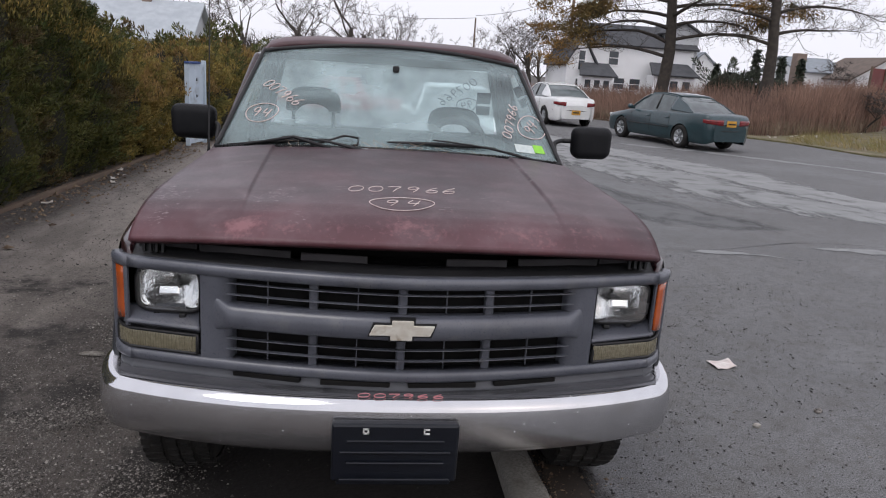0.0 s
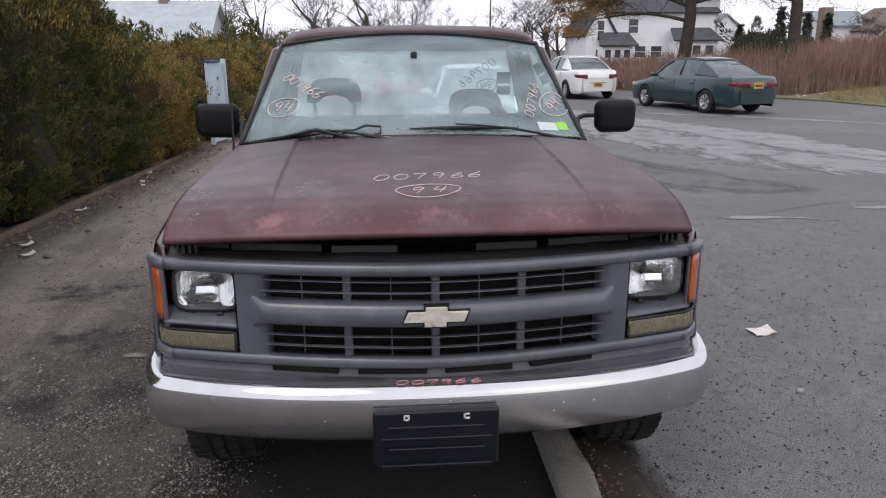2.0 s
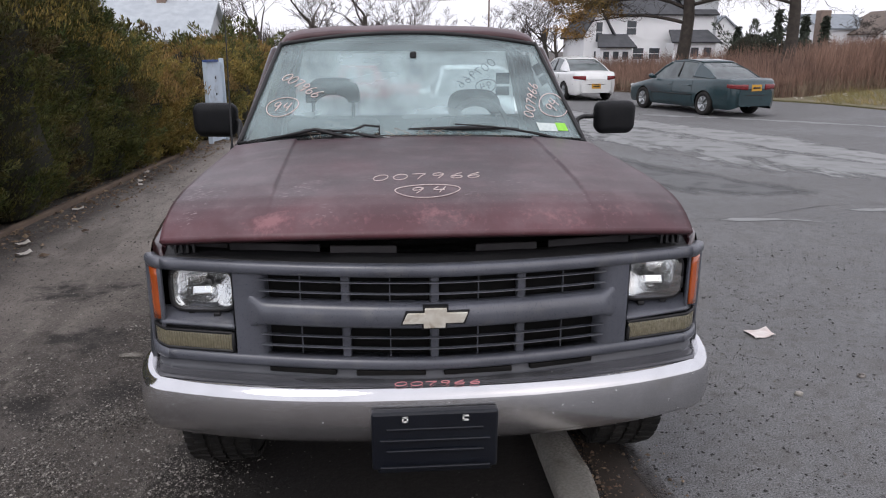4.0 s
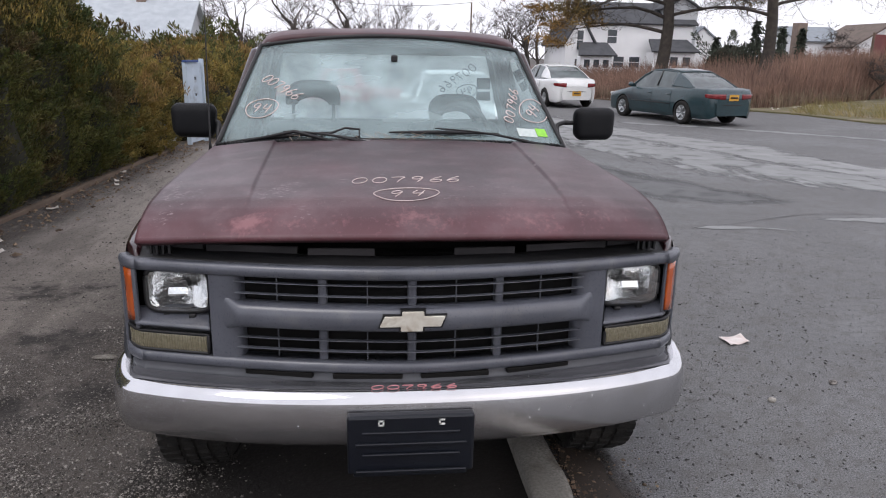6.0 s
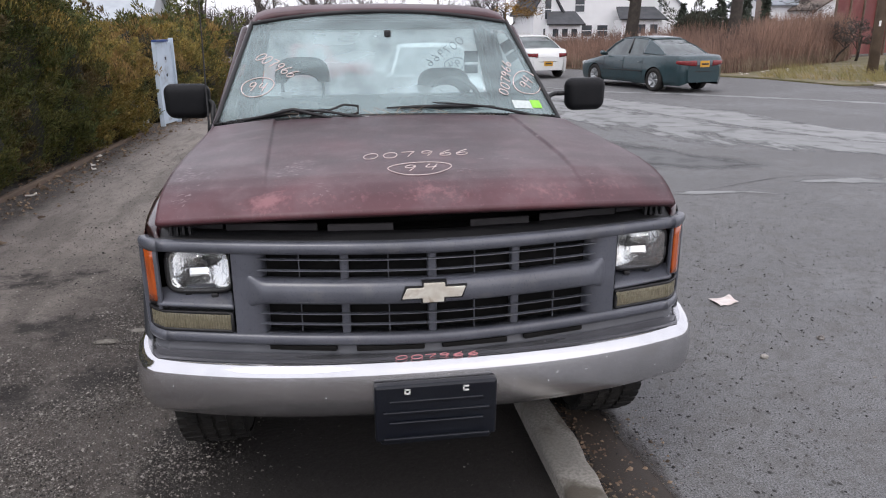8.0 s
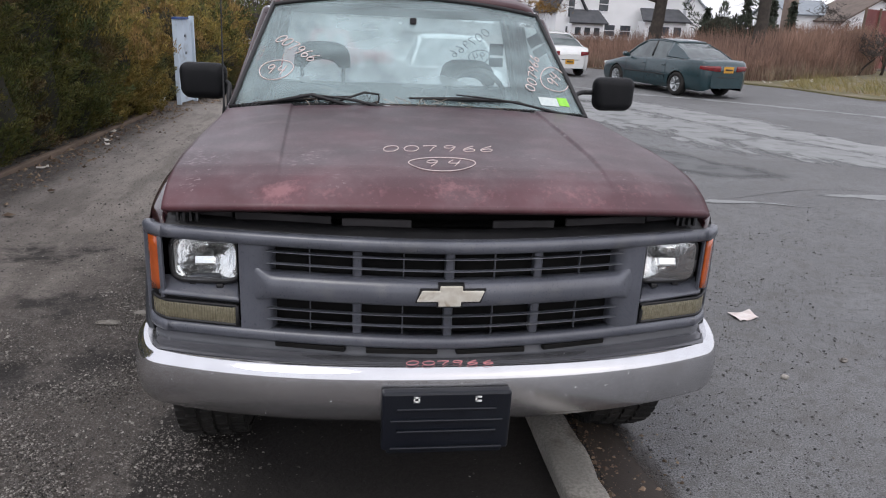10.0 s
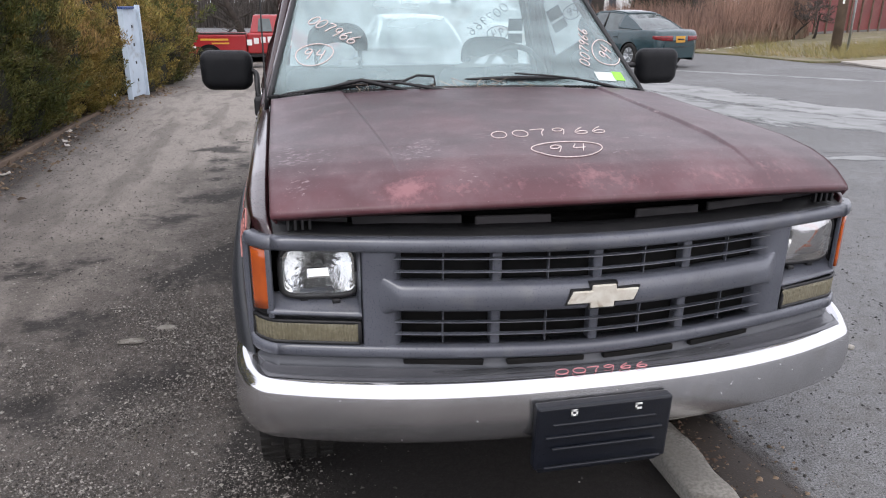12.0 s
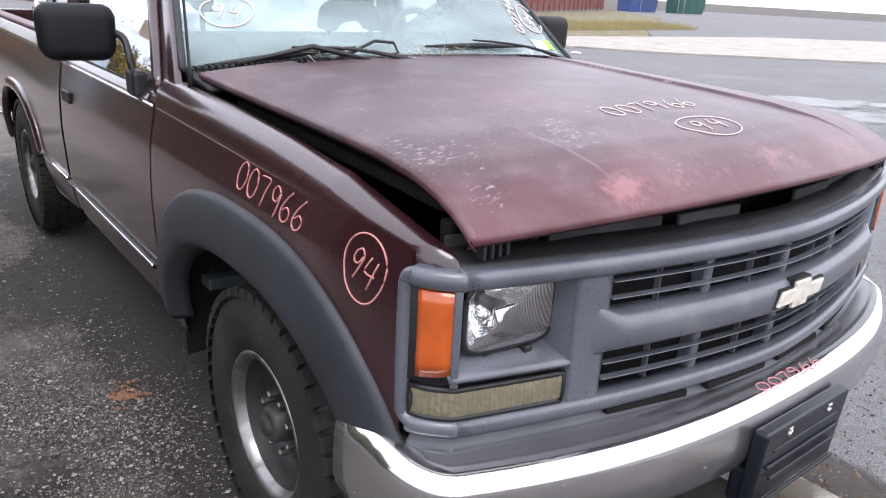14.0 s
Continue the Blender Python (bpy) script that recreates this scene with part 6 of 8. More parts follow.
pebbles("kerb_grit", 2500, (0.68, 1.1, -1.5, 2.5), 0.007, 8, M["drystem"], "dead leaf crumbs and dirt along the kerb", lambda x, y: math.exp(-(x - 0.68) * 9))
pebbles("hedge_litter", 2600, (-4.3, -2.6, 1.5, 15), 0.016, 9, M["drystem"], "dead leaves and bark along the hedge foot", lambda x, y: math.exp(-((x + 3.75 - 0.045 * (y - 4)) / 0.35) ** 2))


def stone(at, s, seed, material, label):
    rnd = random.Random(seed)
    bm = bmesh.new()
    bmesh.ops.create_icosphere(bm, subdivisions=2, radius=1)
    for v in bm.verts:
        k = 1 + rnd.uniform(-0.12, 0.12)
        v.co = Vector((v.co.x * s[0] * k + at[0], v.co.y * s[1] * k + at[1], v.co.z * s[2] * k + at[2] + s[2] * 0.6))
    return tagged(part("stone", bm, material, None), label, "stone", "loose stones")


stone((-1.51, 2.06, -0.01), (0.055, 0.03, 0.012), 1, M["concrete"], "flat pale stone chip on the gravel")
stone((-1.66, 1.93, -0.01), (0.075, 0.03, 0.01), 2, M["concrete"], "flat grey slab of stone on the gravel")
stone((1.96, 1.12, 0), (0.022, 0.018, 0.014), 3, M["concrete"], "small pale pebble on the asphalt")
stone((2.42, 1.3, 0), (0.025, 0.02, 0.014), 4, M["gravel"], "small dark pebble on the asphalt")
pebbles("rust_spill", 60, (-1.16, -0.94, 1.8, 2.02), 0.009, 12, M["rustspot"], "orange rusty crumbs spilled on the gravel", lambda x, y: math.exp(-(((x + 1.05) / 0.06) ** 2 + ((y - 1.91) / 0.06) ** 2)))


def scrap(name, at, size, turn, material, label, seed):
    """A bent scrap of paper lying on the ground."""
    rnd = random.Random(seed)
    c, s = math.cos(turn), math.sin(turn)
    def fn(u, v):
        a, b = (u - 0.5) * size[0], (v - 0.5) * size[1] * (1 - 0.25 * u)
        return (at[0] + a * c - b * s, at[1] + a * s + b * c, at[2] + 0.006 + 0.022 * abs(u - 0.35) * (0.6 + v) + 0.004 * math.sin(9 * u + 5 * v))
    v, f = grid(fn, 8, 6)
    return tagged(thick(link(name, v, f, material, None), 0.001), label, "litter", "litter scraps")


scrap("paper_scrap", (2.17, 1.93, 0), (0.15, 0.13), 0.15, M["paper"], "crumpled white paper scrap on the asphalt", 1)
scrap("paper_scrap", (14.0, 13.4, 0), (0.5, 0.3), 0.6, M["paper"], "white litter scrap on the far lane", 2)
rl = random.Random(21)
for k in range(46):
    t = rl.random()
    if k < 30:
        x, y = lerp(9.2, 18.0, t) + rl.uniform(-0.3, 0.3), 0
        y = inter(x, [(9.2, 28.9), (12.6, 23.9), (14.2, 22.9), (18, 25.2)]) + rl.uniform(-0.5, 0.3)
    else:
        x, y = rl.uniform(18, 30), rl.uniform(22.5, 28.5)
    g = rl.uniform(0.06, 0.2)
    scrap("litter_scrap", (x, y, 0.03), (g * 1.6, g), rl.uniform(0, 3), M["litter"], "pale litter scrap at the verge", k)
for k in range(7):
    scrap("litter_scrap", (-3.55 + rl.uniform(-0.15, 0.25), rl.uniform(4.2, 9), 0.0), (0.12, 0.07), rl.uniform(0, 3), M["litter"], "pale litter scrap by the hedge", 60 + k)


# ---- plants ----
def sprays(rnd, centres, normals, size, up=0.35, slim=0.3):
    """Leafy sprays: each two bent quads that stand out from the surface; slim: width over length."""
    n = len(centres)
    c, d = np.array(centres, float), np.array(normals, float)
    d = d + rnd.normal(0, 0.45, (n, 3)) + np.array((0, 0, up))
    d /= np.linalg.norm(d, axis=1)[:, None]
    a = np.cross(d, rnd.normal(0, 1, (n, 3)))
    a /= np.linalg.norm(a, axis=1)[:, None]
    s = size * rnd.uniform(0.55, 1.4, (n, 1))
    w = slim * s
    dz = np.array((0, 0, 1.0))
    v = np.stack([c - a * w * 0.4, c + a * w * 0.4, c + d * s * 0.55 + a * w, c + d * s * 0.55 - a * w,
                  c + d * s + a * w * 0.2 - dz * 0.1 * s, c + d * s - a * w * 0.35 - dz * 0.06 * s], 1).reshape(-1, 3)
    faces = []
    for o in range(0, 6 * n, 6):
        faces += [(o, o + 1, o + 2, o + 3), (o + 3, o + 2, o + 4, o + 5)]
    return v.tolist(), faces


def tufts(rnd, centres, normals, size, up, slim):
    """Scale-like sprays: one narrow lozenge each."""
    n = len(centres)
    c, d = np.array(centres, float), np.array(normals, float)
    d = d + rnd.normal(0, 0.4, (n, 3)) + np.array((0, 0, up))
    d /= np.linalg.norm(d, axis=1)[:, None]
    a = np.cross(d, rnd.normal(0, 1, (n, 3)))
    a /= np.linalg.norm(a, axis=1)[:, None]
    s = size * rnd.uniform(0.5, 1.5, (n, 1))
    v = np.stack([c, c + d * s * 0.6 + a * s * slim, c + d * s, c + d * s * 0.6 - a * s * slim], 1).reshape(-1, 3)
    return v.tolist(), [(o, o + 1, o + 2, o + 3) for o in range(0, 4 * n, 4)]


def shrub(name, at, half, height, seed, material, count, size, label, group, category="hedge shrub", tips=None):
    """A hedge shrub: a dark core and a skin of leafy sprays with an uneven outline."""
    rnd = np.random.RandomState(seed)
    x0, y0, z0 = at
    t = thing(name, at, label, category, group)
    ph = rnd.uniform(0, 6, 6)

    def radius(a, h):
        k = 1 + 0.13 * math.sin(2 * a + ph[0] + 3 * h) + 0.09 * math.sin(5 * a + ph[1] - 5 * h) + 0.06 * math.sin(9 * a + ph[2] + 9 * h)
        taper = inter(h, [(0, 0.86), (0.15, 1.0), (0.6, 0.97), (0.8, 0.8), (0.93, 0.5), (1.0, 0.12)])
        return k * taper
    def skin(a, h, k):
        e = 0.8
        c, s = math.cos(a), math.sin(a)
        lump = noise.noise(Vector((math.cos(a) * 2.2 + seed, math.sin(a) * 2.2, h * 4.5))) * 0.13 + noise.noise(Vector((math.cos(a) * 5 + seed, math.sin(a) * 5, h * 10))) * 0.08
        r = (radius(a, h) + lump * (1 - 0.5 * h)) * k
        top = height * (1 + 0.05 * math.sin(3 * a + ph[3]))
        return (x0 + half[0] * r * math.copysign(abs(c) ** e, c), y0 + half[1] * r * math.copysign(abs(s) ** e, s), z0 + 0.04 + h * top)
    # solid filler body; shade between the sprays is put in as near-black colour
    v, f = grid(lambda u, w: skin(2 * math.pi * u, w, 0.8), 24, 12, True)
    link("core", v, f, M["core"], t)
    cs, ns = [], []
    # an inner layer of sprays, then plumes that stand out from it with gaps between
    def turn_to():
        return rnd.uniform(-1.9, 1.5) if category == "hedge shrub" and rnd.rand() < 0.68 else rnd.uniform(0, 2 * math.pi)
    for _ in range(count // 3):
        a, h = turn_to(), rnd.uniform(0, 1) ** 0.9
        cs.append(skin(a, h, rnd.uniform(0.78, 0.9)))
        ns.append((math.cos(a), math.sin(a), 0.6))
    per = 190
    for _ in range(count * 2 // 3 // per):
        a, h = turn_to(), rnd.uniform(0, 1) ** 0.9
        foot = np.array(skin(a, h, rnd.uniform(0.8, 0.93)))
        lean = np.array((math.cos(a), math.sin(a), 0.85 + 0.9 * max(0, h - 0.7))) + rnd.normal(0, 0.25, 3)
        lean /= np.linalg.norm(lean)
        ln, wide = size * rnd.uniform(4.5, 8.5), size * rnd.uniform(1.6, 2.6)
        along = rnd.uniform(0, 1, per) ** 0.8
        rad = rnd.normal(0, 1, (per, 3))
        rad -= (rad @ lean)[:, None] * lean
        rad /= np.linalg.norm(rad, axis=1)[:, None]
        put = foot + lean * (along * ln)[:, None] + rad * (wide * (1 - 0.75 * along) * rnd.uniform(0.3, 1, per))[:, None]
        cs += [tuple(q) for q in put]
        ns += [tuple(q) for q in lean * 0.9 + rad * 0.9]
    v, f = tufts(rnd, cs, ns, size, 0.45, 0.13)
    link("foliage", v, f, material, t, "", False)["kind"] = "stuff"
    if tips:
        cs, ns = [], []
        for _ in range(count // 4):
            a, h = rnd.uniform(0, 2 * math.pi), rnd.uniform(0.55, 1.02)
            cs.append(skin(a, min(h, 1), rnd.uniform(0.92, 1.12)))
            ns.append((0.5 * math.cos(a), 0.5 * math.sin(a), 1))
        v, f = tufts(rnd, cs, ns, size * 1.2, 0.4, 0.13)
        link("tip_growth", v, f, tips, t, "", False)["kind"] = "stuff"
    return t


HG = "hedge along the lot"
for k, (y, hgt, mt, tp) in enumerate([(1.6, 3.2, "leafdark", None), (3.1, 3.3, "leafdark", None), (4.5, 3.3, "leafdark", None), (5.8, 3.3, "leafdark", None), (7.0, 3.1, "leafdark", "leafolive"),
                                      (8.15, 2.25, "leafdark", "leafolive"), (9.3, 1.72, "leafolive", "leafrust"), (10.5, 1.66, "leafolive", "leafrust")]):
    tone = "dark green" if mt == "leafdark" else "bronze-olive winter"
    wide = 1.06 if y > 9 else 0.98
    shrub("hedge_shrub", (-4.72 + 0.045 * (y - 4), y, -0.02), (wide, 0.86), hgt, 40 + k, M[mt], 86000 if 2 < y < 9 else 52000, 0.042, f"{tone} arborvitae shrub in a clipped hedge", HG, tips=M[tp] if tp else M["leafolive"])
for k, (y, hgt, mt, tp) in enumerate([(13.4, 1.7, "leafolive", "leafrust"), (14.6, 1.75, "leafolive", "leafolive"), (15.9, 1.85, "leafdark", "leafolive"), (17.3, 1.95, "leafolive", "leafrust")]):
    shrub("hedge_shrub", (-4.05 + 0.045 * (y - 12), y, ground_z(-4, y) - 0.02), (0.85, 0.85), hgt, 60 + k, M[mt], 16000, 0.055, "bronze-olive arborvitae shrub beyond the gate board", HG, tips=M[tp])
for k, (x, y, hgt) in enumerate([(-7.2, 15, 1.6), (-6.1, 16.5, 1.65), (-5.3, 18, 1.75), (-8.5, 14, 1.6), (-5.0, 20.2, 1.9), (-4.6, 21.8, 2.0)]):
    shrub("garden_shrub", (x, y, -0.02), (1.2, 1.1), hgt, 80 + k, M["leafdark"], 5200, 0.12, "dark rusty evergreen shrub behind the hedge", "shrubs behind the hedge", "shrub", M["leafrust"])


# low timber edging at the hedge foot
bm = bmesh.new()
box(bm, (-3.72, 7.6, -0.005), (0.07, 7.4, 0.09), Matrix.Rotation(radians(-2.6), 3, "Z"), 0.012)
tagged(part("edging_board", bm, M["polewood"], None), "weathered timber edging along the hedge foot", "edging")


def gate_board():
    g = thing("gate_board", (-3.1, 11.7, 0), "pale blue-grey fence panel with posts in the hedge gap", "fence")
    box_part("panel", (-3.33, 12.2, 0.76), (0.05, 0.62, 1.46), M["paleboard"], g, "", 0.008, Matrix.Rotation(radians(-12), 3, "Z"))
    for x, y, h in ((-3.4, 11.86, 1.5), (-3.24, 12.5, 1.55)):
        box_part("post", (x, y, h / 2), (0.08, 0.08, h), M["paleboard"], g, "", 0.008)
    for z in (0.3, 0.6, 0.9, 1.2):
        box_part("hinge_block", (-3.31, 12.2, z), (0.03, 0.05, 0.05), M["flare"], g, "", 0.004)
    box_part("cap", (-3.34, 12.05, 1.51), (0.09, 0.5, 0.04), M["bluebin"], g, "blue cap on the panel", 0.006, Matrix.Rotation(radians(-12), 3, "Z"))
    bm = bmesh.new()
    for k in range(5):
        box(bm, (-3.75 - 0.0 * k, 11.2 + 0.02 * k, 0.25 + 0.02 * k), (0.5, 0.05, 0.3), Matrix.Rotation(radians(8 * k - 16), 3, "Z"), 0.01)
    part("boards", bm, M["paleboard"], g)


gate_board()


def tree(name, at, height, r, seed, label, spread=0.45, depth=6, group="bare trees", twigs=0.5, lean=0.06, fork=0.35):
    """A leafless tree: trunk and limbs as tapered tubes, the crown of fine twigs as a part of its own."""
    rnd = random.Random(seed)
    t = thing(name, at, label, "tree", group)
    limbs, fine = [], []

    def grow(p, d, ln, rad, lev):
        pts, rs, q, dd = [p.copy()], [rad], p.copy(), d.copy()
        n = 5 if lev < 2 else 3
        for i in range(n):
            dd = (dd + Vector((rnd.gauss(0, 0.13), rnd.gauss(0, 0.13), rnd.gauss(0.04, 0.08)))).normalized()
            q = q + dd * ln / n
            pts.append(q.copy())
            rs.append(rad * lerp(1, 0.55, (i + 1) / n))
        (limbs if lev < 3 else fine).append(tube(pts, rs, 7 if lev < 2 else (4 if lev < 4 else 3)))
        if lev >= depth:
            return
        for k in range(rnd.choice((2, 3, 3)) if lev else 4):
            i = rnd.randint(2, n) if lev == 0 else rnd.randint(1, n)
            ax = Vector((rnd.gauss(0, 1), rnd.gauss(0, 1), rnd.gauss(0, 0.35))).normalized()
            nd = (dd * (1 - spread) + ax * spread * 1.25 + Vector((0, 0, 0.15))).normalized()
            grow(pts[i], nd, ln * rnd.uniform(0.5, 0.78), max(0.012, rs[i] * rnd.uniform(0.42, 0.62)), lev + 1)
    grow(Vector(at), Vector((rnd.uniform(-lean, lean), rnd.uniform(-lean, lean), 1)).normalized(), height * fork, r, 0)
    v, f = joined(limbs)
    link("trunk", v, f, M["bark"], t)
    v, f = joined(fine)
    link("crown", v, f, M["twig"], t, "", False)["kind"] = "stuff"
    return t


for x, y, h, r, sd in [(-4.6, 52, 13, 0.3, 3), (-1.6, 51, 13, 0.28, 9), (-9.0, 55, 11, 0.2, 5), (-13, 58, 11, 0.2, 6), (2.0, 64, 11, 0.2, 15)]:
    tree("bare_tree", (x, y, -0.6), h, r, sd, "tall leafless tree with dark forking limbs")
for x, y, h, r, sd in [(5.6, 75, 7, 0.16, 21), (8.2, 78, 7.5, 0.16, 22), (14.5, 66, 10, 0.2, 23), (12.4, 64, 9, 0.18, 24), (16.2, 72, 11, 0.2, 25), (10.8, 68, 9, 0.16, 26), (13.4, 70, 10.5, 0.2, 41), (15.4, 64, 8.5, 0.18, 42), (20.5, 76, 11, 0.2, 43), (30.5, 70, 9, 0.18, 27), (-3, 78, 8, 0.18, 28)]:
    tree("bare_tree", (x, y, 0), h, r, sd, "distant grey-brown leafless tree", 0.5, 6)
for x, y, h, r, sd in [(36.5, 52, 7, 0.14, 31), (41, 50, 7.5, 0.15, 32), (45, 54, 8, 0.15, 33), (24.5, 30.4, 4.0, 0.07, 34), (22.8, 29.6, 3.4, 0.06, 35), (-6.4, 33, 6, 0.1, 36), (-2.2, 31, 8, 0.2, 37), (-0.6, 34, 9, 0.18, 38)]:
    tree("bare_tree", (x, y, -0.5 if x < 0 else 0), h, r, sd, "spreading leafless tree with tangled twigs", 0.6, 6, fork=0.3)


def twig(rnd, sets, p, d, ln, r, lev):
    """A thin crooked branch that forks; gives its end."""
    row, rs, q = [p.copy()], [r], p.copy()
    for k in range(4):
        d = (d + Vector((rnd.gauss(0, 0.22), rnd.gauss(0, 0.22), rnd.gauss(0.02, 0.2)))).normalized()
        q = q + d * ln / 4
        row.append(q.copy())
        rs.append(max(0.004, r * (1 - 0.2 * (k + 1))))
        if lev:
            e = (d + Vector((rnd.gauss(0, 0.6), rnd.gauss(0, 0.6), rnd.gauss(0.1, 0.5)))).normalized()
            twig(rnd, sets, q, e, ln * rnd.uniform(0.4, 0.75), max(0.005, r * 0.55), lev - 1)
    sets.append(tube(row, rs, 3))
    return q


def pine(at, height, r, seed, label, limb_z, clumps):
    """A roadside pine: bare straight trunk, long drooping limbs and needle clumps towards their ends."""
    rnd, rn = random.Random(seed), np.random.RandomState(seed)
    t = thing("pine_tree", at, label, "tree", "roadside trees")
    x, y, z = at
    pts = [Vector((x + 0.1 * math.sin(k * 1.3 + seed), y, z + height * k / 8)) for k in range(9)]
    v, f = tube(pts, [r * lerp(1.15, 0.5, k / 8) for k in range(9)], 10)
    link("trunk", v, f, M["bark"], t)
    sets, cs, ns = [], [], []
    for lz, ang, ln, tufts in limb_z:
        p = Vector((x, y, z + lz))
        d = Vector((math.cos(ang), math.sin(ang), 0.35))
        row, rs = [p.copy()], [r * 0.34]
        for i in range(7):
            d = (d + Vector((rnd.gauss(0, 0.09), rnd.gauss(0, 0.09), -0.075 + rnd.gauss(0, 0.07)))).normalized()
            p = p + d * ln / 7
            row.append(p.copy())
            rs.append(r * 0.34 * (1 - 0.12 * (i + 1)))
            if i > 0:
                for _ in range(3):
                    e = (d * 0.9 + Vector((rnd.gauss(0, 0.7), rnd.gauss(0, 0.7), rnd.gauss(0.15, 0.45)))).normalized()
                    q = twig(rnd, sets, p, e, rnd.uniform(0.5, 1.3), 0.02 - 0.0015 * i, 2)
                    if tufts and i > 7 - tufts:
                        for _ in range(clumps):
                            c = q + Vector(rn.normal(0, 1, 3) * np.array((0.32, 0.32, 0.1)))
                            cs.append(c)
                            ns.append(rn.normal(0, 1, 3))
        sets.append(tube(row, rs, 6))
    v, f = joined(sets)
    link("limb_system", v, f, M["bark"], t)
    if cs:
        v, f = sprays(rn, cs, ns, 0.22, 0.1, 0.08)
        link("needles", v, f, M["needle"], t, "", False)["kind"] = "stuff"
    return t


pine((13.1, 30.2, -0.1), 8.5, 0.27, 4, "roadside pine with long limbs and rusty needle tufts",
     [(2.9, 2.9, 4.6, 0), (3.5, 2.75, 5.2, 5), (4.1, 3.3, 4.8, 5), (4.6, 2.6, 5.0, 5), (3.6, -0.2, 4.4, 0), (4.2, 0.25, 5.0, 3), (5.0, 0.1, 5.2, 4), (5.2, 3.0, 5.0, 6), (5.8, -0.3, 5.0, 5), (6.4, 2.2, 4.0, 6), (6.6, 0.9, 4.2, 6), (7.3, 3.4, 3.6, 6), (4.6, 5.0, 3.6, 4)], 150)
pine((16.75, 28.1, -0.1), 9.0, 0.25, 11, "dark leafless roadside tree with long bare limbs",
     [(3.6, 2.9, 2.6, 0), (4.0, 0.1, 3.6, 0), (4.5, 3.3, 3.4, 0), (4.9, -0.3, 4.2, 0), (5.3, 2.5, 3.6, 0), (5.6, 0.4, 4.4, 0), (6.1, 3.0, 4.0, 0), (6.5, 5.4, 3.4, 0), (6.9, 0.0, 4.0, 0), (7.4, 2.8, 3.4, 0), (8.0, 0.8, 3.0, 0), (8.3, 3.6, 2.8, 0)], 0)


def fir(at, h, seed):
    rnd = np.random.RandomState(seed)
    t = thing("fir_tree", at, "small dark fir tree far behind the brush", "tree", "far firs")
    link("trunk", *tube([at, (at[0], at[1], at[2] + h)], [0.12, 0.02], 6), M["bark"], t)
    cs, ns = [], []
    for _ in range(900):
        k = rnd.uniform(0.08, 1)
        a = rnd.uniform(0, 6.28)
        r = (1 - k) * h * 0.17 * rnd.uniform(0.3, 1) * (0.75 + 0.25 * math.sin(k * 40))
        cs.append((at[0] + r * math.cos(a), at[1] + r * math.sin(a), at[2] + k * h))
        ns.append((math.cos(a), math.sin(a), -0.2))
    v, f = sprays(rnd, cs, ns, 0.32, 0.0, 0.2)
    link("needles", v, f, M["evergreen"], t, "", False)["kind"] = "stuff"


for k, (x, y, h) in enumerate([(33.4, 60, 4.9), (36.4, 61, 4.5), (37.6, 60, 4.4), (31.8, 64, 3.6)]):
    fir((x, y, 0), h, 90 + k)
for k, (x, y, hf, hh) in enumerate([(30.2, 58, (2.2, 1.2), 2.7), (34.0, 58, (2.0, 1.2), 2.3)]):
    shrub("garden_shrub", (x, y, 0), hf, hh, 95 + k, M["evergreen"], 1800, 0.3, "dark evergreen bush before the far houses", "far bushes", "shrub")


def thicket(name, front, depth, count, seed, material, heights, label, lean=0.1, w=0.012):
    """A dense stand of dry stems behind a front line."""
    rnd = np.random.RandomState(seed)
    seg = [Vector(p) for p in front]
    lens = [(seg[i + 1] - seg[i]).length for i in range(len(seg) - 1)]
    tot = sum(lens)
    verts, faces = [], []
    for _ in range(count):
        s = rnd.uniform(0, tot)
        i = 0
        while s > lens[i]:
            s -= lens[i]
            i += 1
        p = seg[i].lerp(seg[i + 1], s / lens[i])
        dep = rnd.uniform(0, 1) ** 1.6 * depth
        x, y = p[0] + dep * 0.75 + rnd.normal(0, 0.15), p[1] + dep
        h = inter(x, heights) * rnd.uniform(0.55, 1.1) * min(1, 0.55 + dep * 0.5)
        a = rnd.uniform(0, 6.28)
        lx, ly = rnd.normal(0, lean) * h, rnd.normal(0, lean) * h
        o = len(verts)
        dx, dy = math.cos(a) * w, math.sin(a) * w
        verts += [(x - dx, y - dy, -0.05), (x + dx, y + dy, -0.05), (x + lx * 0.4 + dx * 0.8, y + ly * 0.4 + dy * 0.8, h * 0.55), (x + lx * 0.4 - dx * 0.8, y + ly * 0.4 - dy * 0.8, h * 0.55), (x + lx, y + ly, h)]
        faces += [(o, o + 1, o + 2, o + 3), (o + 3, o + 2, o + 4)]
        for _ in range(2):
            hb = h * rnd.uniform(0.45, 0.85)
            bx, by = rnd.normal(0, 0.16, 2)
            o = len(verts)
            verts += [(x + lx * 0.5, y + ly * 0.5, hb), (x + lx * 0.5 + 0.01, y + ly * 0.5, hb + 0.015), (x + lx * 0.5 + bx, y + ly * 0.5 + by, hb + rnd.uniform(0.15, 0.4))]
            faces.append((o, o + 1, o + 2))
    return tagged(link(name, verts, faces, material, None, "", False), label, "brush", kind="stuff")


BH = [(6, 0.9), (9, 1.0), (12, 1.35), (15, 1.75), (18, 2.1), (23, 2.3), (30, 2.5)]
thicket("brush", [(4.5, 36.0), (8.9, 29.4), (12.4, 24.2), (14.3, 23.3), (18.6, 26.4), (24.5, 31.2)], 7.0, 17000, 3, M["brush"], BH, "dense reddish-brown thicket of dry stems", 0.1, 0.016)
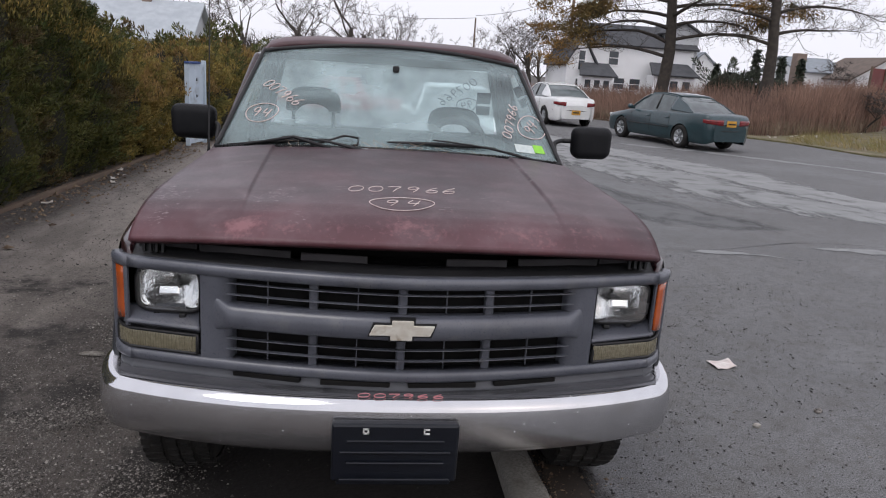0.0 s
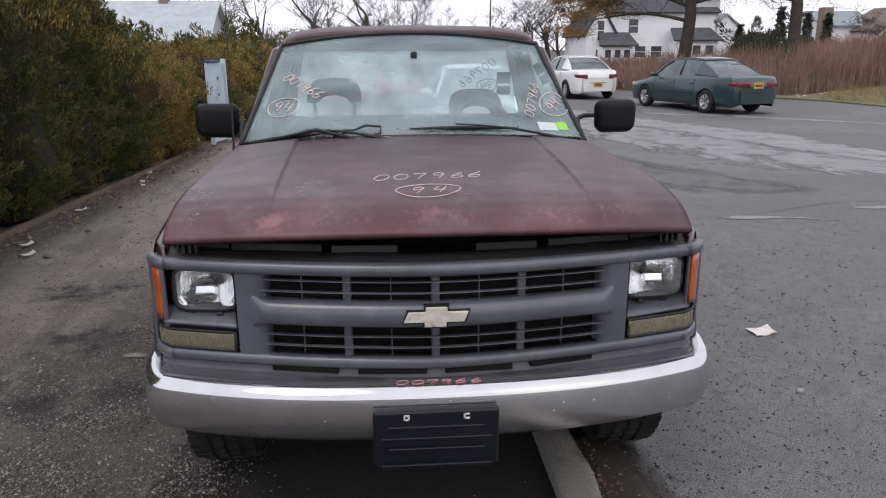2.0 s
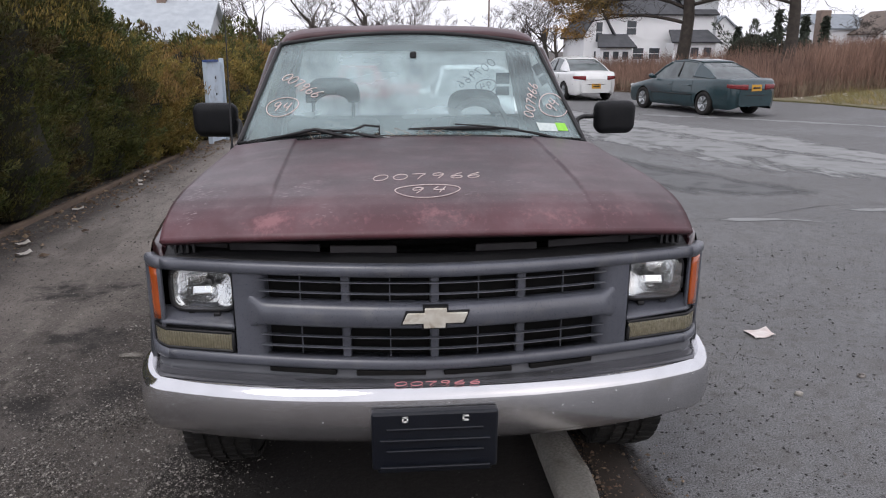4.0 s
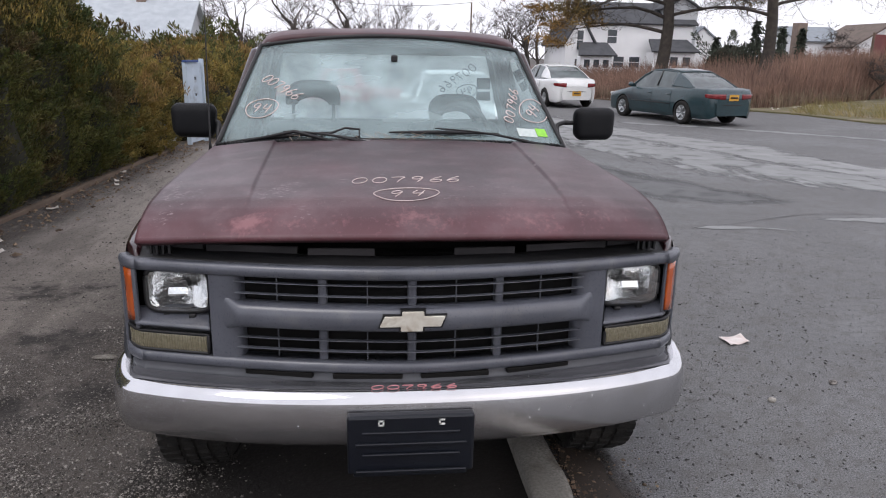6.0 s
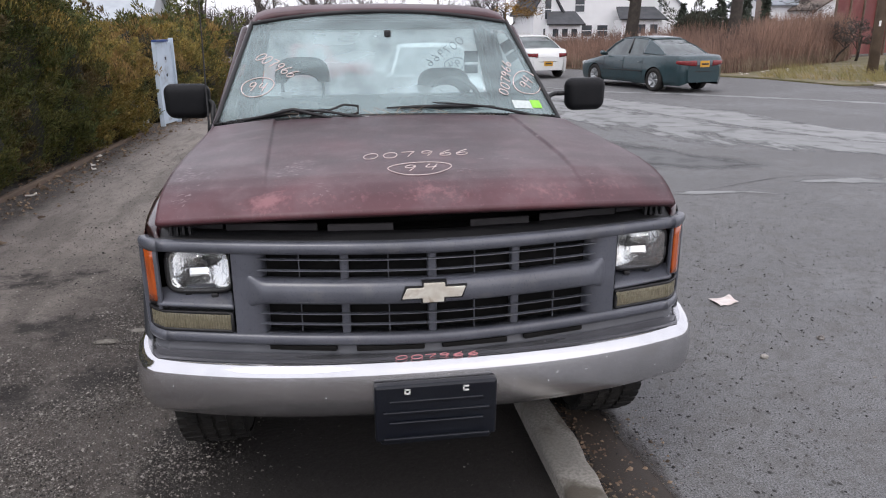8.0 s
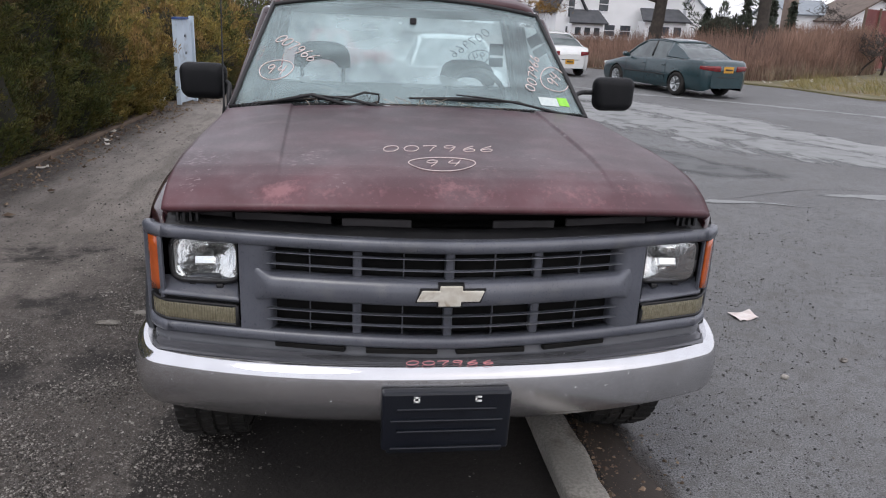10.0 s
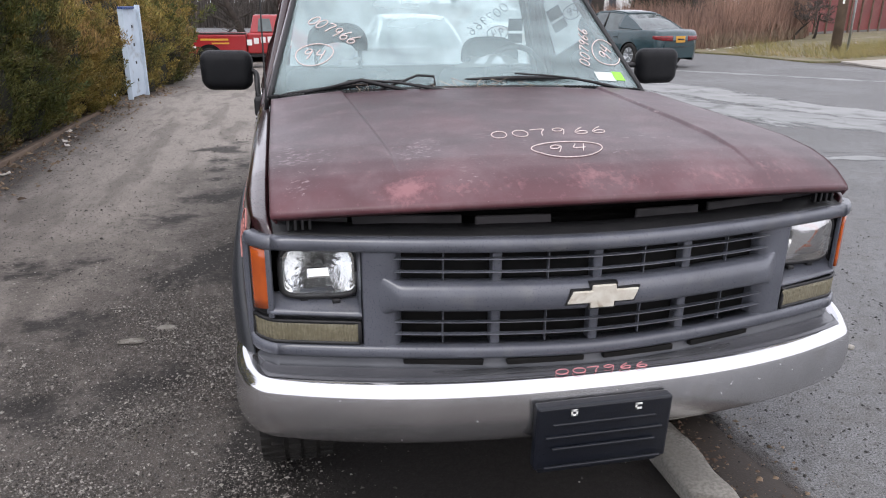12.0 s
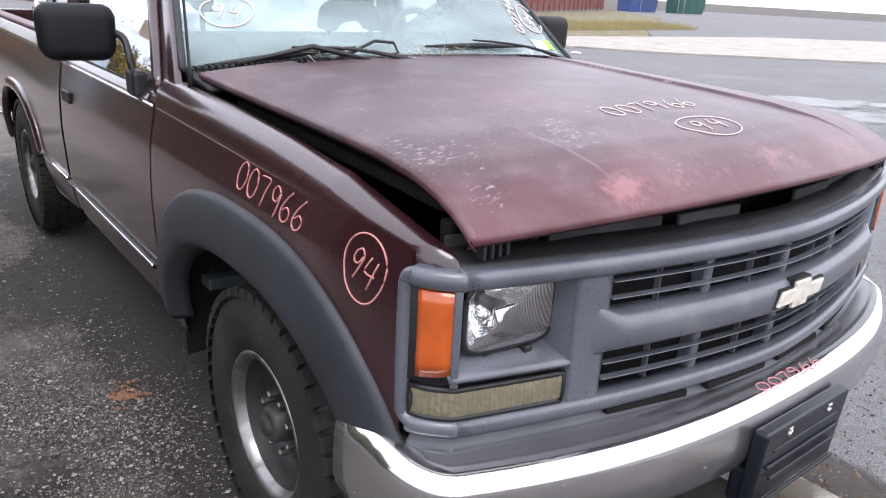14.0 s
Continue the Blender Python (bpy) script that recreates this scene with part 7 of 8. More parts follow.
thicket("dead_weeds", [(8.9, 29.3), (12.4, 24.0), (14.3, 23.1), (18.6, 26.2), (24.0, 30.6)], 1.0, 1600, 4, M["brushpale"], [(6, 0.5), (14, 0.8), (24, 0.9)], "pale dead weeds at the thicket edge", 0.25, 0.01)
thicket("verge_grass", [(13.9, 20.8), (16, 18.2), (22, 21.2), (34, 23)], 6.0, 5000, 6, M["grass"], [(6, 0.045), (34, 0.06)], "short straw-coloured grass tufts on the verge", 0.5, 0.012)
thicket("far_woods", [(-30, 50), (-12, 46), (-3, 44), (2, 47)], 9.0, 6000, 8, M["twig"], [(-40, 3.4), (10, 3.0)], "hazy grey stand of bare saplings far off", 0.06, 0.03)
sheet("thicket_floor", [(4.3, 36.5), (8.7, 29.6), (12.3, 24.3), (14.3, 23.4), (18.6, 26.6), (24.5, 31.5), (34, 42), (20, 48), (6, 46)], 0.03, M["drystem"], "leaf-littered ground under the brush", "ground")


# ---- buildings, poles, fences ----
def gable_house(name, at, size, wall_h, roof_h, along, wall, roof, label, windows=(), turn=0.0, overhang=0.35, dark_trim=False):
    """A house: four walls with gables, a two-slope roof with eaves, and windows in frames. along: the ridge runs along 'x' or 'y'."""
    t = thing(name, at, label, "house")
    L, W = size
    x0, y0, z0 = at
    R = Matrix.Rotation(turn, 3, "Z")

    def P(x, y, z):
        v = R @ Vector((x, y, 0))
        return (x0 + v.x, y0 + v.y, z0 + z)
    hx, hy = L / 2, W / 2
    base = [(-hx, -hy), (hx, -hy), (hx, hy), (-hx, hy)]
    vs = [P(x, y, -0.6) for x, y in base] + [P(x, y, wall_h) for x, y in base]
    if along == "x":
        vs += [P(-hx, 0, wall_h + roof_h), P(hx, 0, wall_h + roof_h)]
        fs = [(0, 1, 5, 4), (2, 3, 7, 6), (1, 2, 6, 9, 5), (3, 0, 4, 8, 7)]
        rv = [P(-hx - overhang, -hy - overhang, wall_h - 0.15), P(hx + overhang, -hy - overhang, wall_h - 0.15), P(hx + overhang, 0, wall_h + roof_h + 0.05), P(-hx - overhang, 0, wall_h + roof_h + 0.05), P(hx + overhang, hy + overhang, wall_h - 0.15), P(-hx - overhang, hy + overhang, wall_h - 0.15)]
    else:
        vs += [P(0, -hy, wall_h + roof_h), P(0, hy, wall_h + roof_h)]
        fs = [(1, 2, 6, 5), (3, 0, 4, 7), (0, 1, 5, 8, 4), (2, 3, 7, 9, 6)]
        rv = [P(-hx - overhang, -hy - overhang, wall_h - 0.15), P(-hx - overhang, hy + overhang, wall_h - 0.15), P(0, hy + overhang, wall_h + roof_h + 0.05), P(0, -hy - overhang, wall_h + roof_h + 0.05), P(hx + overhang, hy + overhang, wall_h - 0.15), P(hx + overhang, -hy - overhang, wall_h - 0.15)]
    link("wall", vs, fs, wall, t, "", False)
    thick(link("roof", rv, [(0, 1, 2, 3), (3, 2, 4, 5)], roof, t, "", False), 0.14, 0)
    # lap siding courses as thin shadow boards on the front
    for k in range(int(wall_h / 0.5)):
        c = P(0, -hy - 0.008, 0.4 + 0.5 * k)
        box_part("siding_course", c, (L - 0.02, 0.02, 0.012), wall, t, "", 0, R)
    for wx, wz, ww, wh, dark in windows:
        fr = box_part("window", P(wx, -hy - 0.03, wz), (ww + 0.16, 0.06, wh + 0.16), M["whitesiding"], t, "", 0.01, R)
        box_part("pane", P(wx, -hy - 0.055, wz), (ww, 0.03, wh), M["housewindow"] if dark else M["greysiding"], fr, "", 0, R)
        box_part("glazing_bar", P(wx, -hy - 0.075, wz), (ww, 0.02, 0.05), M["whitesiding"], fr, "", 0, R)
        if dark_trim:
            for sx in (-1, 1):
                box_part("shutter", P(wx + sx * (ww / 2 + 0.3), -hy - 0.04, wz), (0.4, 0.05, wh + 0.1), M["roofdark"], fr, "dark shutter", 0.01, R)
    return t


white_house = gable_house("house", (23.4, 64, 0), (9.0, 7), 4.6, 1.7, "x", M["whitesiding"], M["roofdark"], "white two-storey house with dark shingle roof",
                          [(-1.9, 1.3, 0.9, 0.9, True), (-0.5, 1.3, 0.9, 0.9, True), (-2.6, 3.4, 0.8, 1.1, True)])
gable_house("house_wing", (17.3, 61.5, 0), (2.4, 7), 2.7, 2.1, "y", M["whitesiding"], M["roofdark"], "white gabled front wing of the house", [(0.0, 3.0, 0.5, 1.5, True), (0.0, 0.9, 0.7, 1.2, True)], overhang=0.25)
gable_house("house_wing", (27.0, 64, 0), (2.8, 6), 5.9, 0.8, "y", M["greysiding"], M["roofdark"], "pale grey end wing of the house", [])


def porch(name, at, size, label):
    x, y, z = at
    t = thing(name, (x, y, 0), label, "porch")
    L, D, h = size
    box_part("porch_wall", (x, y, h / 2 - 0.2), (L, D, h + 0.1), M["whitesiding"], t)
    v = [(x - L / 2 - 0.3, y - D / 2 - 0.4, h - 0.1), (x + L / 2 + 0.3, y - D / 2 - 0.4, h - 0.1), (x + L / 2 - 0.1, y + D / 2, h + 0.9), (x - L / 2 + 0.1, y + D / 2, h + 0.9)]
    thick(link("porch_roof", v, [(0, 1, 2, 3)], M["roofdark"], t, "", False), 0.12, 0)
    for k in (-1, 0, 1):
        w = box_part("window", (x + k * L * 0.3, y - D / 2 - 0.02, h * 0.62), (L * 0.24, 0.06, h * 0.4), M["whitesiding"], t)
        box_part("pane", (x + k * L * 0.3, y - D / 2 - 0.05, h * 0.62), (L * 0.18, 0.03, h * 0.32), M["housewindow"], w)


porch("porch", (25.6, 59.3, 0), (3.6, 1.6, 2.3), "small enclosed porch with dark roof on the white house")
porch("porch", (18.4, 57.4, 0), (2.6, 1.2, 1.9), "low bay with dark roof on the white house")
gable_house("garage", (33.0, 72, 0), (3.2, 5), 3.4, 1.3, "y", M["whitesiding"], M["roofgrey"], "small white outbuilding with grey roof", [], overhang=0.2)
gable_house("house", (42.6, 68, 0), (4.6, 6), 3.6, 1.2, "x", M["whitesiding"], M["roofgrey"], "distant white house with pale roof", [(1.2, 3.0, 0.8, 0.9, True)])
box_part("chimney", (38.5, 62, 2.45), (0.9, 0.9, 5.0), M["brick"], None, "tan brick chimney of the far house", 0.03)["category"] = "chimney"
gable_house("house", (46.4, 64, 0), (6.4, 6), 3.1, 1.9, "y", M["whitesiding"], M["roofbrown"], "distant house with brown roof", [(0, 3.6, 0.8, 0.8, True)])
gable_house("house", (-11.2, 36.5, -0.5), (5.4, 5), 2.7, 1.7, "x", M["greysiding"], M["roofpale"], "low house with pale grey shingle roof", [], overhang=0.3)
box_part("chimney", (-10.9, 36.5, 3.9), (0.45, 0.45, 1.6), M["brick"], None, "short brick chimney on the grey roof", 0.02)["category"] = "chimney"

# red panel wall with posts
rw_t = thing("panel_fence", (31.5, 33.5, 0), "tall dark red metal panel fence", "fence")
for k in range(26):
    q = Vector((25.2 + 1.286 * k, 33.4 + 0.67 * k, 1.62))
    turn = Matrix.Rotation(math.atan2(0.67, 1.286), 3, "Z")
    box_part("panel", tuple(q + Vector((0.643, 0.335, 0))), (1.43, 0.05, 2.9), M["redpanel"], rw_t, "", 0.006, turn)
    box_part("fence_post", tuple(q + Vector((0.02, -0.06, -0.02))), (0.1, 0.1, 3.1), M["polewood"], rw_t, "", 0.01, turn)


def bin_box(at, size, material, label):
    x, y, z = at
    t = thing("dumpster", (x, y, 0), label, "dumpster", "dumpsters")
    bm = bmesh.new()
    box(bm, (x, y, size[2] / 2 + 0.035), size, None, 0.03)
    for v in bm.verts:
        if v.co.z < 0.6:
            v.co.y = y + (v.co.y - y) * 0.8
    part("body", bm, material, t)
    box_part("lid", (x, y, size[2] + 0.15), (size[0] + 0.05, size[1] + 0.05, 0.08), M["black"], t, "black plastic lid", 0.02)
    for k in range(4):
        box_part("rib", (x + size[0] * (k / 3 - 0.5) * 0.94, y - size[1] / 2 - 0.03, size[2] / 2 + 0.2), (0.07, 0.06, size[2] * 0.8), material, t)


bin_box((63.5, 50.5, 0), (4.4, 1.9, 2.5), M["bluebin"], "large blue steel dumpster beside the red fence")
bin_box((70.5, 49.5, 0), (4.6, 1.9, 2.5), M["greenbin"], "large green steel dumpster beside the post")
bar_f = thing("steel_fence", (67.1, 48, 0), "galvanised fence posts with top rail", "fence")
for x in (66.6, 67.6, 60.4):
    link("fence_post", *tube([(x, 47.6, 0), (x, 47.6, 2.8)], 0.05, 8), M["galv"], bar_f)
link("top_rail", *tube([(66.6, 47.6, 2.75), (67.6, 47.6, 2.75)], 0.03, 6), M["galv"], bar_f)


def utility_pole(at, h, r, label, arms=True):
    x, y, z = at
    t = thing("utility_pole", at, label, "pole", "utility poles")
    link("shaft", *tube([(x, y, z - 0.1), (x + 0.02, y, z + h * 0.5), (x + 0.03, y, z + h)], [r * 1.1, r * 0.95, r * 0.75], 12), M["polewood"], t)
    if arms:
        box_part("crossarm", (x, y, z + h - 0.5), (2.2, 0.1, 0.12), M["polewood"], t)
        for k in (-1, -0.4, 0.4, 1):
            link("insulator", *tube([(x + k, y, z + h - 0.45), (x + k, y, z + h - 0.25)], 0.04, 6), M["galv"], t)
    return t


up = utility_pole((18.2, 21.2, 0), 9.0, 0.16, "brown wooden utility pole at the verge")
box_part("pole_tag", (18.08, 21.03, 1.75), (0.07, 0.02, 0.18), M["whiteclip"], up, "pale tag nailed to the pole", 0)
sp = thing("sign_post", (18.65, 21.15, 0), "galvanised sign post with white sign", "sign")
link("post", *tube([(18.65, 21.15, 0), (18.67, 21.15, 3.6)], 0.04, 8), M["galv"], sp)
box_part("sign_plate", (18.7, 21.1, 3.2), (0.6, 0.02, 0.75), M["whiteclip"], sp, "white sign plate", 0.004)
for k in range(3):
    box_part("sign_bar", (18.7, 21.085, 3.42 - 0.2 * k), (0.42, 0.006, 0.07), M["black"], sp, "", 0)
utility_pole((17.2, 62, 0), 9.0, 0.16, "pale grey utility pole by the white house")
utility_pole((9.4, 66, 0), 6.2, 0.09, "thin distant utility pole", False)


def cable(name, a, b, sag, r=0.018):
    pts = [Vector(a).lerp(Vector(b), k / 14) + Vector((0, 0, -sag * 4 * (k / 14) * (1 - k / 14))) for k in range(15)]
    return tagged(link(name, *tube(pts, r, 4), M["black"]), "thin black overhead cable between poles", "cable", "overhead cables")


cable("overhead_cable", (18.2, 21.2, 8.4), (17.2, 62, 8.6), 0.9)
cable("overhead_cable", (18.4, 21.2, 7.6), (17.0, 62, 7.4), 1.0)
cable("overhead_cable", (9.4, 66, 6.4), (17.2, 62, 8.5), 0.4)
cable("overhead_cable", (9.4, 66, 6.2), (-5.4, 70, 6.6), 0.5)


# ---- cars ----
def car_paint(name, c):
    return mat(name, c, tuple(v * 0.85 for v in c), 1.5, 0.3, 0.1, coat=0.8)


def sedan(name, rear, front, paint, label, L=4.6, W=1.74, H=1.42, wb=2.67, boot=1.0, tail=True):
    """A four-door saloon; rear and front are the middles of its axles on the ground."""
    a, b = Vector((*rear, 0)), Vector((*front, 0))
    d = (b - a).normalized()
    mid = (a + b) / 2
    t = thing(name, tuple(mid), label, "car", "cars on the road")
    side = Vector((d.y, -d.x, 0))
    fo = (L - wb) * 0.48
    s_f, s_r = fo, fo + wb

    def P(s, x, z):
        """s from the nose backwards, x to the car's right."""
        return mid + d * (wb / 2 + fo - s) + side * x + Vector((0, 0, z))

    def top(s):
        k = s / L
        return inter(k, [(0, 0.5), (0.015, 0.62), (0.05, 0.7), (0.12, 0.76), (0.27, 0.89), (0.3, 0.9), (0.8, 0.95 * boot), (0.86, 0.98 * boot), (0.95, 0.97 * boot), (0.985, 0.9), (1, 0.7)])

    def half(s):
        k = abs(2 * s / L - 1)
        e = max(0.0, k - 0.9) / 0.1
        return W / 2 * (1 - 0.13 * k ** 5 - 0.05 * k ** 2 - 0.2 * e ** 2.5)

    def body(u, v):
        s, w, zt = u * L, half(u * L), top(u * L)
        e = max(0.0, abs(2 * u - 1) - 0.92) / 0.08
        rows = [(0.9, 0.19 + 0.09 * e * e), (0.96, 0.27 + 0.05 * e * e), (0.985, 0.4), (1.0, 0.55), (0.985, min(0.72, zt - 0.09)), (0.955, zt - 0.035), (0.9, zt), (0.5, zt + 0.025), (0.0, zt + 0.035)]
        k = abs(v * 2 - 1)
        i = (1 - k) * 8
        fx, z = (inter(i, [(q, p[m]) for q, p in enumerate(rows)]) for m in (0, 1))
        return P(s, math.copysign(fx * w, v - 0.5) if k else 0, max(0.19 + 0.09 * e * e, min(z, zt + 0.04)))
    nu, nv = 92, 44
    v, f = grid(body, nu, nv)
    # open the wheel arches and round them off
    R = 0.345
    def local(p):
        q = Vector(p) - mid
        return wb / 2 + fo - q.dot(d), q.dot(side), q.z
    keep, gone = [], []
    loc = [local(p) for p in v]
    for q in f:
        c = [sum(loc[i][m] for i in q) / 4 for m in range(3)]
        inside = abs(c[1]) > W * 0.3 and any((c[0] - s0) ** 2 + (c[2] - 0.31) ** 2 < R * R for s0 in (s_f, s_r))
        (gone if inside else keep).append(q)
    rim_v = {i for q in gone for i in q} & {i for q in keep for i in q}
    v2 = list(v)
    for i in rim_v:
        s, x, z = loc[i]
        s0 = s_f if abs(s - s_f) < abs(s - s_r) else s_r
        r = max(1e-6, math.hypot(s - s0, z - 0.31))
        v2[i] = P(s0 + (s - s0) * R / r, x, max(0.19, 0.31 + (z - 0.31) * R / r))
    keep.append(tuple(range(nv, -1, -1)))
    keep.append(tuple(nu * (nv + 1) + k for k in range(nv + 1)))
    used = sorted({i for q in keep for i in q})
    remap = {i: k for k, i in enumerate(used)}
    shell = link("body", [v2[i] for i in used], [tuple(remap[i] for i in q) for q in keep], paint, t)
    for q in shell.data.polygons:
        if len(q.vertices) > 8:
            q.use_smooth = False
    v, f = grid(lambda u, w: P(lerp(0.5, L - 0.5, u), lerp(-0.44, 0.44, w) * W, 0.21 + 0.3 * math.sin(math.pi * w)), 4, 4)
    link("underbody", v, f, M["dark"], t)
    for s0 in (s_f, s_r):
        for sx in (-1, 1):
            pts = [P(s0 + (R + 0.005) * math.cos(k), sx * W * 0.47, 0.31 + (R + 0.005) * math.sin(k)) for k in np.linspace(-0.3, math.pi + 0.3, 16)]
            inn = [P(s0 + (R + 0.005) * math.cos(k), sx * W * 0.3, 0.31 + (R + 0.005) * math.sin(k)) for k in np.linspace(-0.3, math.pi + 0.3, 16)]
            link("wheel_well", pts + inn, [(k, k + 1, 17 + k, 16 + k) for k in range(15)] + [tuple(range(16, 32))], M["dark"], t)

    # glasshouse
    s0, s1, s2, s3 = 0.27 * L, 0.42 * L, 0.66 * L, 0.85 * L
    def zr(s):
        return inter(s, [(s0, top(s0)), (lerp(s0, s1, 0.6), H - 0.16), (s1, H - 0.03), (lerp(s1, s2, 0.5), H), (s2, H - 0.04), (lerp(s2, s3, 0.55), H - 0.22), (s3, top(s3))])
    def glass(u, v):
        s = lerp(s0, s3, u)
        k = abs(v * 2 - 1)
        zt, z1 = top(s) - 0.01, zr(s)
        w0, w1 = half(s) * 0.9, half(s) * lerp(0.9, 0.68, min(1, max(0, (z1 - zt) / 0.42)))
        i = (1 - k) * 4
        x = inter(i, [(0, w0), (2, lerp(w0, w1, 0.95)), (2.5, w1 * 0.9), (4, 0)])
        z = inter(i, [(0, zt), (2, lerp(zt, z1, 0.92)), (2.5, z1), (4, z1 + 0.015)])
        return P(s, math.copysign(x, v - 0.5) if k else 0, z)
    v, f = grid(glass, 30, 24)
    link("glasshouse", v, f, M["carglass"], t, "dark tinted car windows")
    def roofskin(u, v):
        s = lerp(s1 - 0.06, s2 + 0.08, u)
        q = lerp(0.31, 0.69, v)
        p = glass((s - s0) / (s3 - s0), q)
        return Vector(p) + Vector((0, 0, 0.012))
    v, f = grid(roofskin, 12, 12)
    thick(link("roof", v, f, paint, t), 0.02, 0)
    def edge(s, q):
        return Vector(glass((s - s0) / (s3 - s0), q)) + Vector((0, 0, 0.004))
    for sx, q0, q1 in ((-1, 0.03, 0.27), (1, 0.97, 0.73)):
        link("front_pillar", *tube([edge(lerp(s0, s1, k), lerp(q0, q1, 0.9)) for k in (0.05, 0.3, 0.6, 0.85, 1.0)], 0.03, 6), paint, t)
        def quarter(u, w, q0=q0, q1=q1):
            # broad painted pillar with a curved front edge behind the rear door glass
            front = lerp(s2 - 0.1, s2 + 0.02, 0.5 - 0.5 * math.cos(w * math.pi)) + 0.1 * (1 - w) ** 3
            p = Vector(glass((lerp(front, s3 - 0.01, u) - s0) / (s3 - s0), lerp(q0, q1 * 0.97 + 0.5 * 0.03, w)))
            return p + (p - (mid + Vector((0, 0, 0.6)))).normalized() * 0.012
        v, f = grid(quarter, 10, 10)
        thick(link("rear_pillar", v, f, paint, t), 0.012, 0)
        sm = lerp(s1, s2, 0.45)
        link("door_pillar", *tube([edge(sm, q0), edge(sm, lerp(q0, q1, 0.5)), edge(sm, q1)], 0.028, 6), M["black"], t)
        link("roof_rail", *tube([edge(lerp(s1 - 0.1, s2 + 0.15, k / 6), q1) for k in range(7)], 0.025, 6), paint, t)
        for sd in (0.3 * L, 0.5 * L, 0.68 * L):
            link("door_seam", *tube([P(sd, sx * (half(sd) * 1.0 + 0.001), 0.3), P(sd, sx * (half(sd) * 1.0), 0.6), P(sd, sx * half(sd) * 0.97, top(sd) - 0.05)], 0.004, 4), M["black"], t)
        link("rub_strip", *tube([P(s, sx * (half(s) + 0.004), 0.52) for s in np.linspace(s_f + 0.45, s_r - 0.45, 6)], 0.014, 5), M["black"] if tail else paint, t)
        for sd in (0.46 * L, 0.64 * L):
            link("door_handle", *tube([P(sd, sx * (half(sd) * 0.985 + 0.012), 0.76), P(sd + 0.14, sx * (half(sd) * 0.985 + 0.012), 0.77)], 0.014, 6), paint, t)
        link("side_mirror", *tube([P(0.325 * L, sx * half(1.5) * 0.95, 0.93), P(0.32 * L, sx * (half(1.5) + 0.1), 0.97), P(0.32 * L, sx * (half(1.5) + 0.17), 0.98)], [0.03, 0.075, 0.05], 8), paint, t)
        # lamps
        hs = [P(0.07 + 0.02, sx * half(0.1) * 0.5, 0.62), P(0.06, sx * half(0.1) * 0.75, 0.63), P(0.2, sx * half(0.2) * 0.97, 0.65)]
        link("headlamp", *tube(hs, [0.05, 0.065, 0.045], 8), M["lampglass2"], t)
        # tail lamp wrapped round the rear corner
        def tail_lens(u, w):
            if u < 0.6:
                x, s9 = lerp(0.5 if tail else 0.72, 0.98, u / 0.6) * half(L), L + 0.008 - 0.03 * (u / 0.6) ** 3
            else:
                s9 = L - 0.022 - 0.2 * (u - 0.6) / 0.4
                x = half(s9) * 0.985 + 0.008
            return P(s9, sx * x, lerp(0.7 + 0.06 * u * u, 0.84, w))
        v, f = grid(tail_lens, 15, 3)
        thick(link("tail_lamp", v, f, M["taillamp"], t, "red tail lamp"), 0.02, 0)
    link("rear_bumper_line", *tube([P(L - 0.25, -half(L - 0.25) - 0.005, 0.56), P(L - 0.02, -half(L) * 0.93, 0.56), P(L + 0.012, 0, 0.56), P(L - 0.02, half(L) * 0.93, 0.56), P(L - 0.25, half(L - 0.25) + 0.005, 0.56)], 0.012, 5), M["black"], t)
    zz = 0.75 if tail else 0.5
    pm = [P(L + 0.012, -0.16, zz - 0.08), P(L + 0.012, 0.16, zz - 0.08), P(L + 0.01, 0.16, zz + 0.08), P(L + 0.01, -0.16, zz + 0.08)]
    pl = thick(link("number_plate", pm, [(0, 1, 2, 3)], M["plate"], t, "plain yellow plate with a dark bar", False), 0.006, 0)
    link("plate_bar", *tube([P(L + 0.024, -0.11, zz), P(L + 0.024, 0.11, zz)], 0.02, 4), M["black"], pl)
    for s0 in (s_f, s_r):
        for sx in (-1, 1):
            w = new("wheel")
            w.location = P(s0, sx * (W / 2 - 0.12), 0.31)
            set_parent(w, t)
            def ring(rows):
                vs, fs, n = [], [], 28
                for o, r in rows:
                    for k in range(n):
                        an = 2 * math.pi * k / n
                        vs.append(P(s0 + r * math.cos(an), sx * (W / 2 - 0.12 + o), 0.312 + r * math.sin(an)))
                for i in range(len(rows) - 1):
                    for k in range(n):
                        fs.append((i * n + k, i * n + (k + 1) % n, (i + 1) * n + (k + 1) % n, (i + 1) * n + k))
                return vs, fs
            link("tyre", *ring([(-0.1, 0.2), (-0.1, 0.29), (-0.07, 0.312), (0.07, 0.312), (0.1, 0.29), (0.1, 0.2), (0.07, 0.195)]), M["rubber"], w)
            link("rim", *ring([(0.085, 0.2), (0.09, 0.185), (0.06, 0.17), (0.05, 0.1), (0.05, 0.0)]), M["carwheel"], w, "pale alloy rim")
            for k in range(6):
                an = 2 * math.pi * k / 6
                link("spoke", *tube([P(s0 + 0.03 * math.cos(an), sx * (W / 2 - 0.05), 0.312 + 0.03 * math.sin(an)), P(s0 + 0.18 * math.cos(an), sx * (W / 2 - 0.04), 0.312 + 0.18 * math.sin(an))], 0.022, 5), M["galv"], w)
    return t


M["carglass"] = mat("tinted_car_glass", (0.1, 0.125, 0.125), (0.055, 0.066, 0.068), 2.5, 0.05, 0.0, spec=0.8)
M["taillamp"] = mat("red_lamp_lens", (0.2, 0.01, 0.013), (0.13, 0.007, 0.009), 9.0, 0.2, coat=0.5)
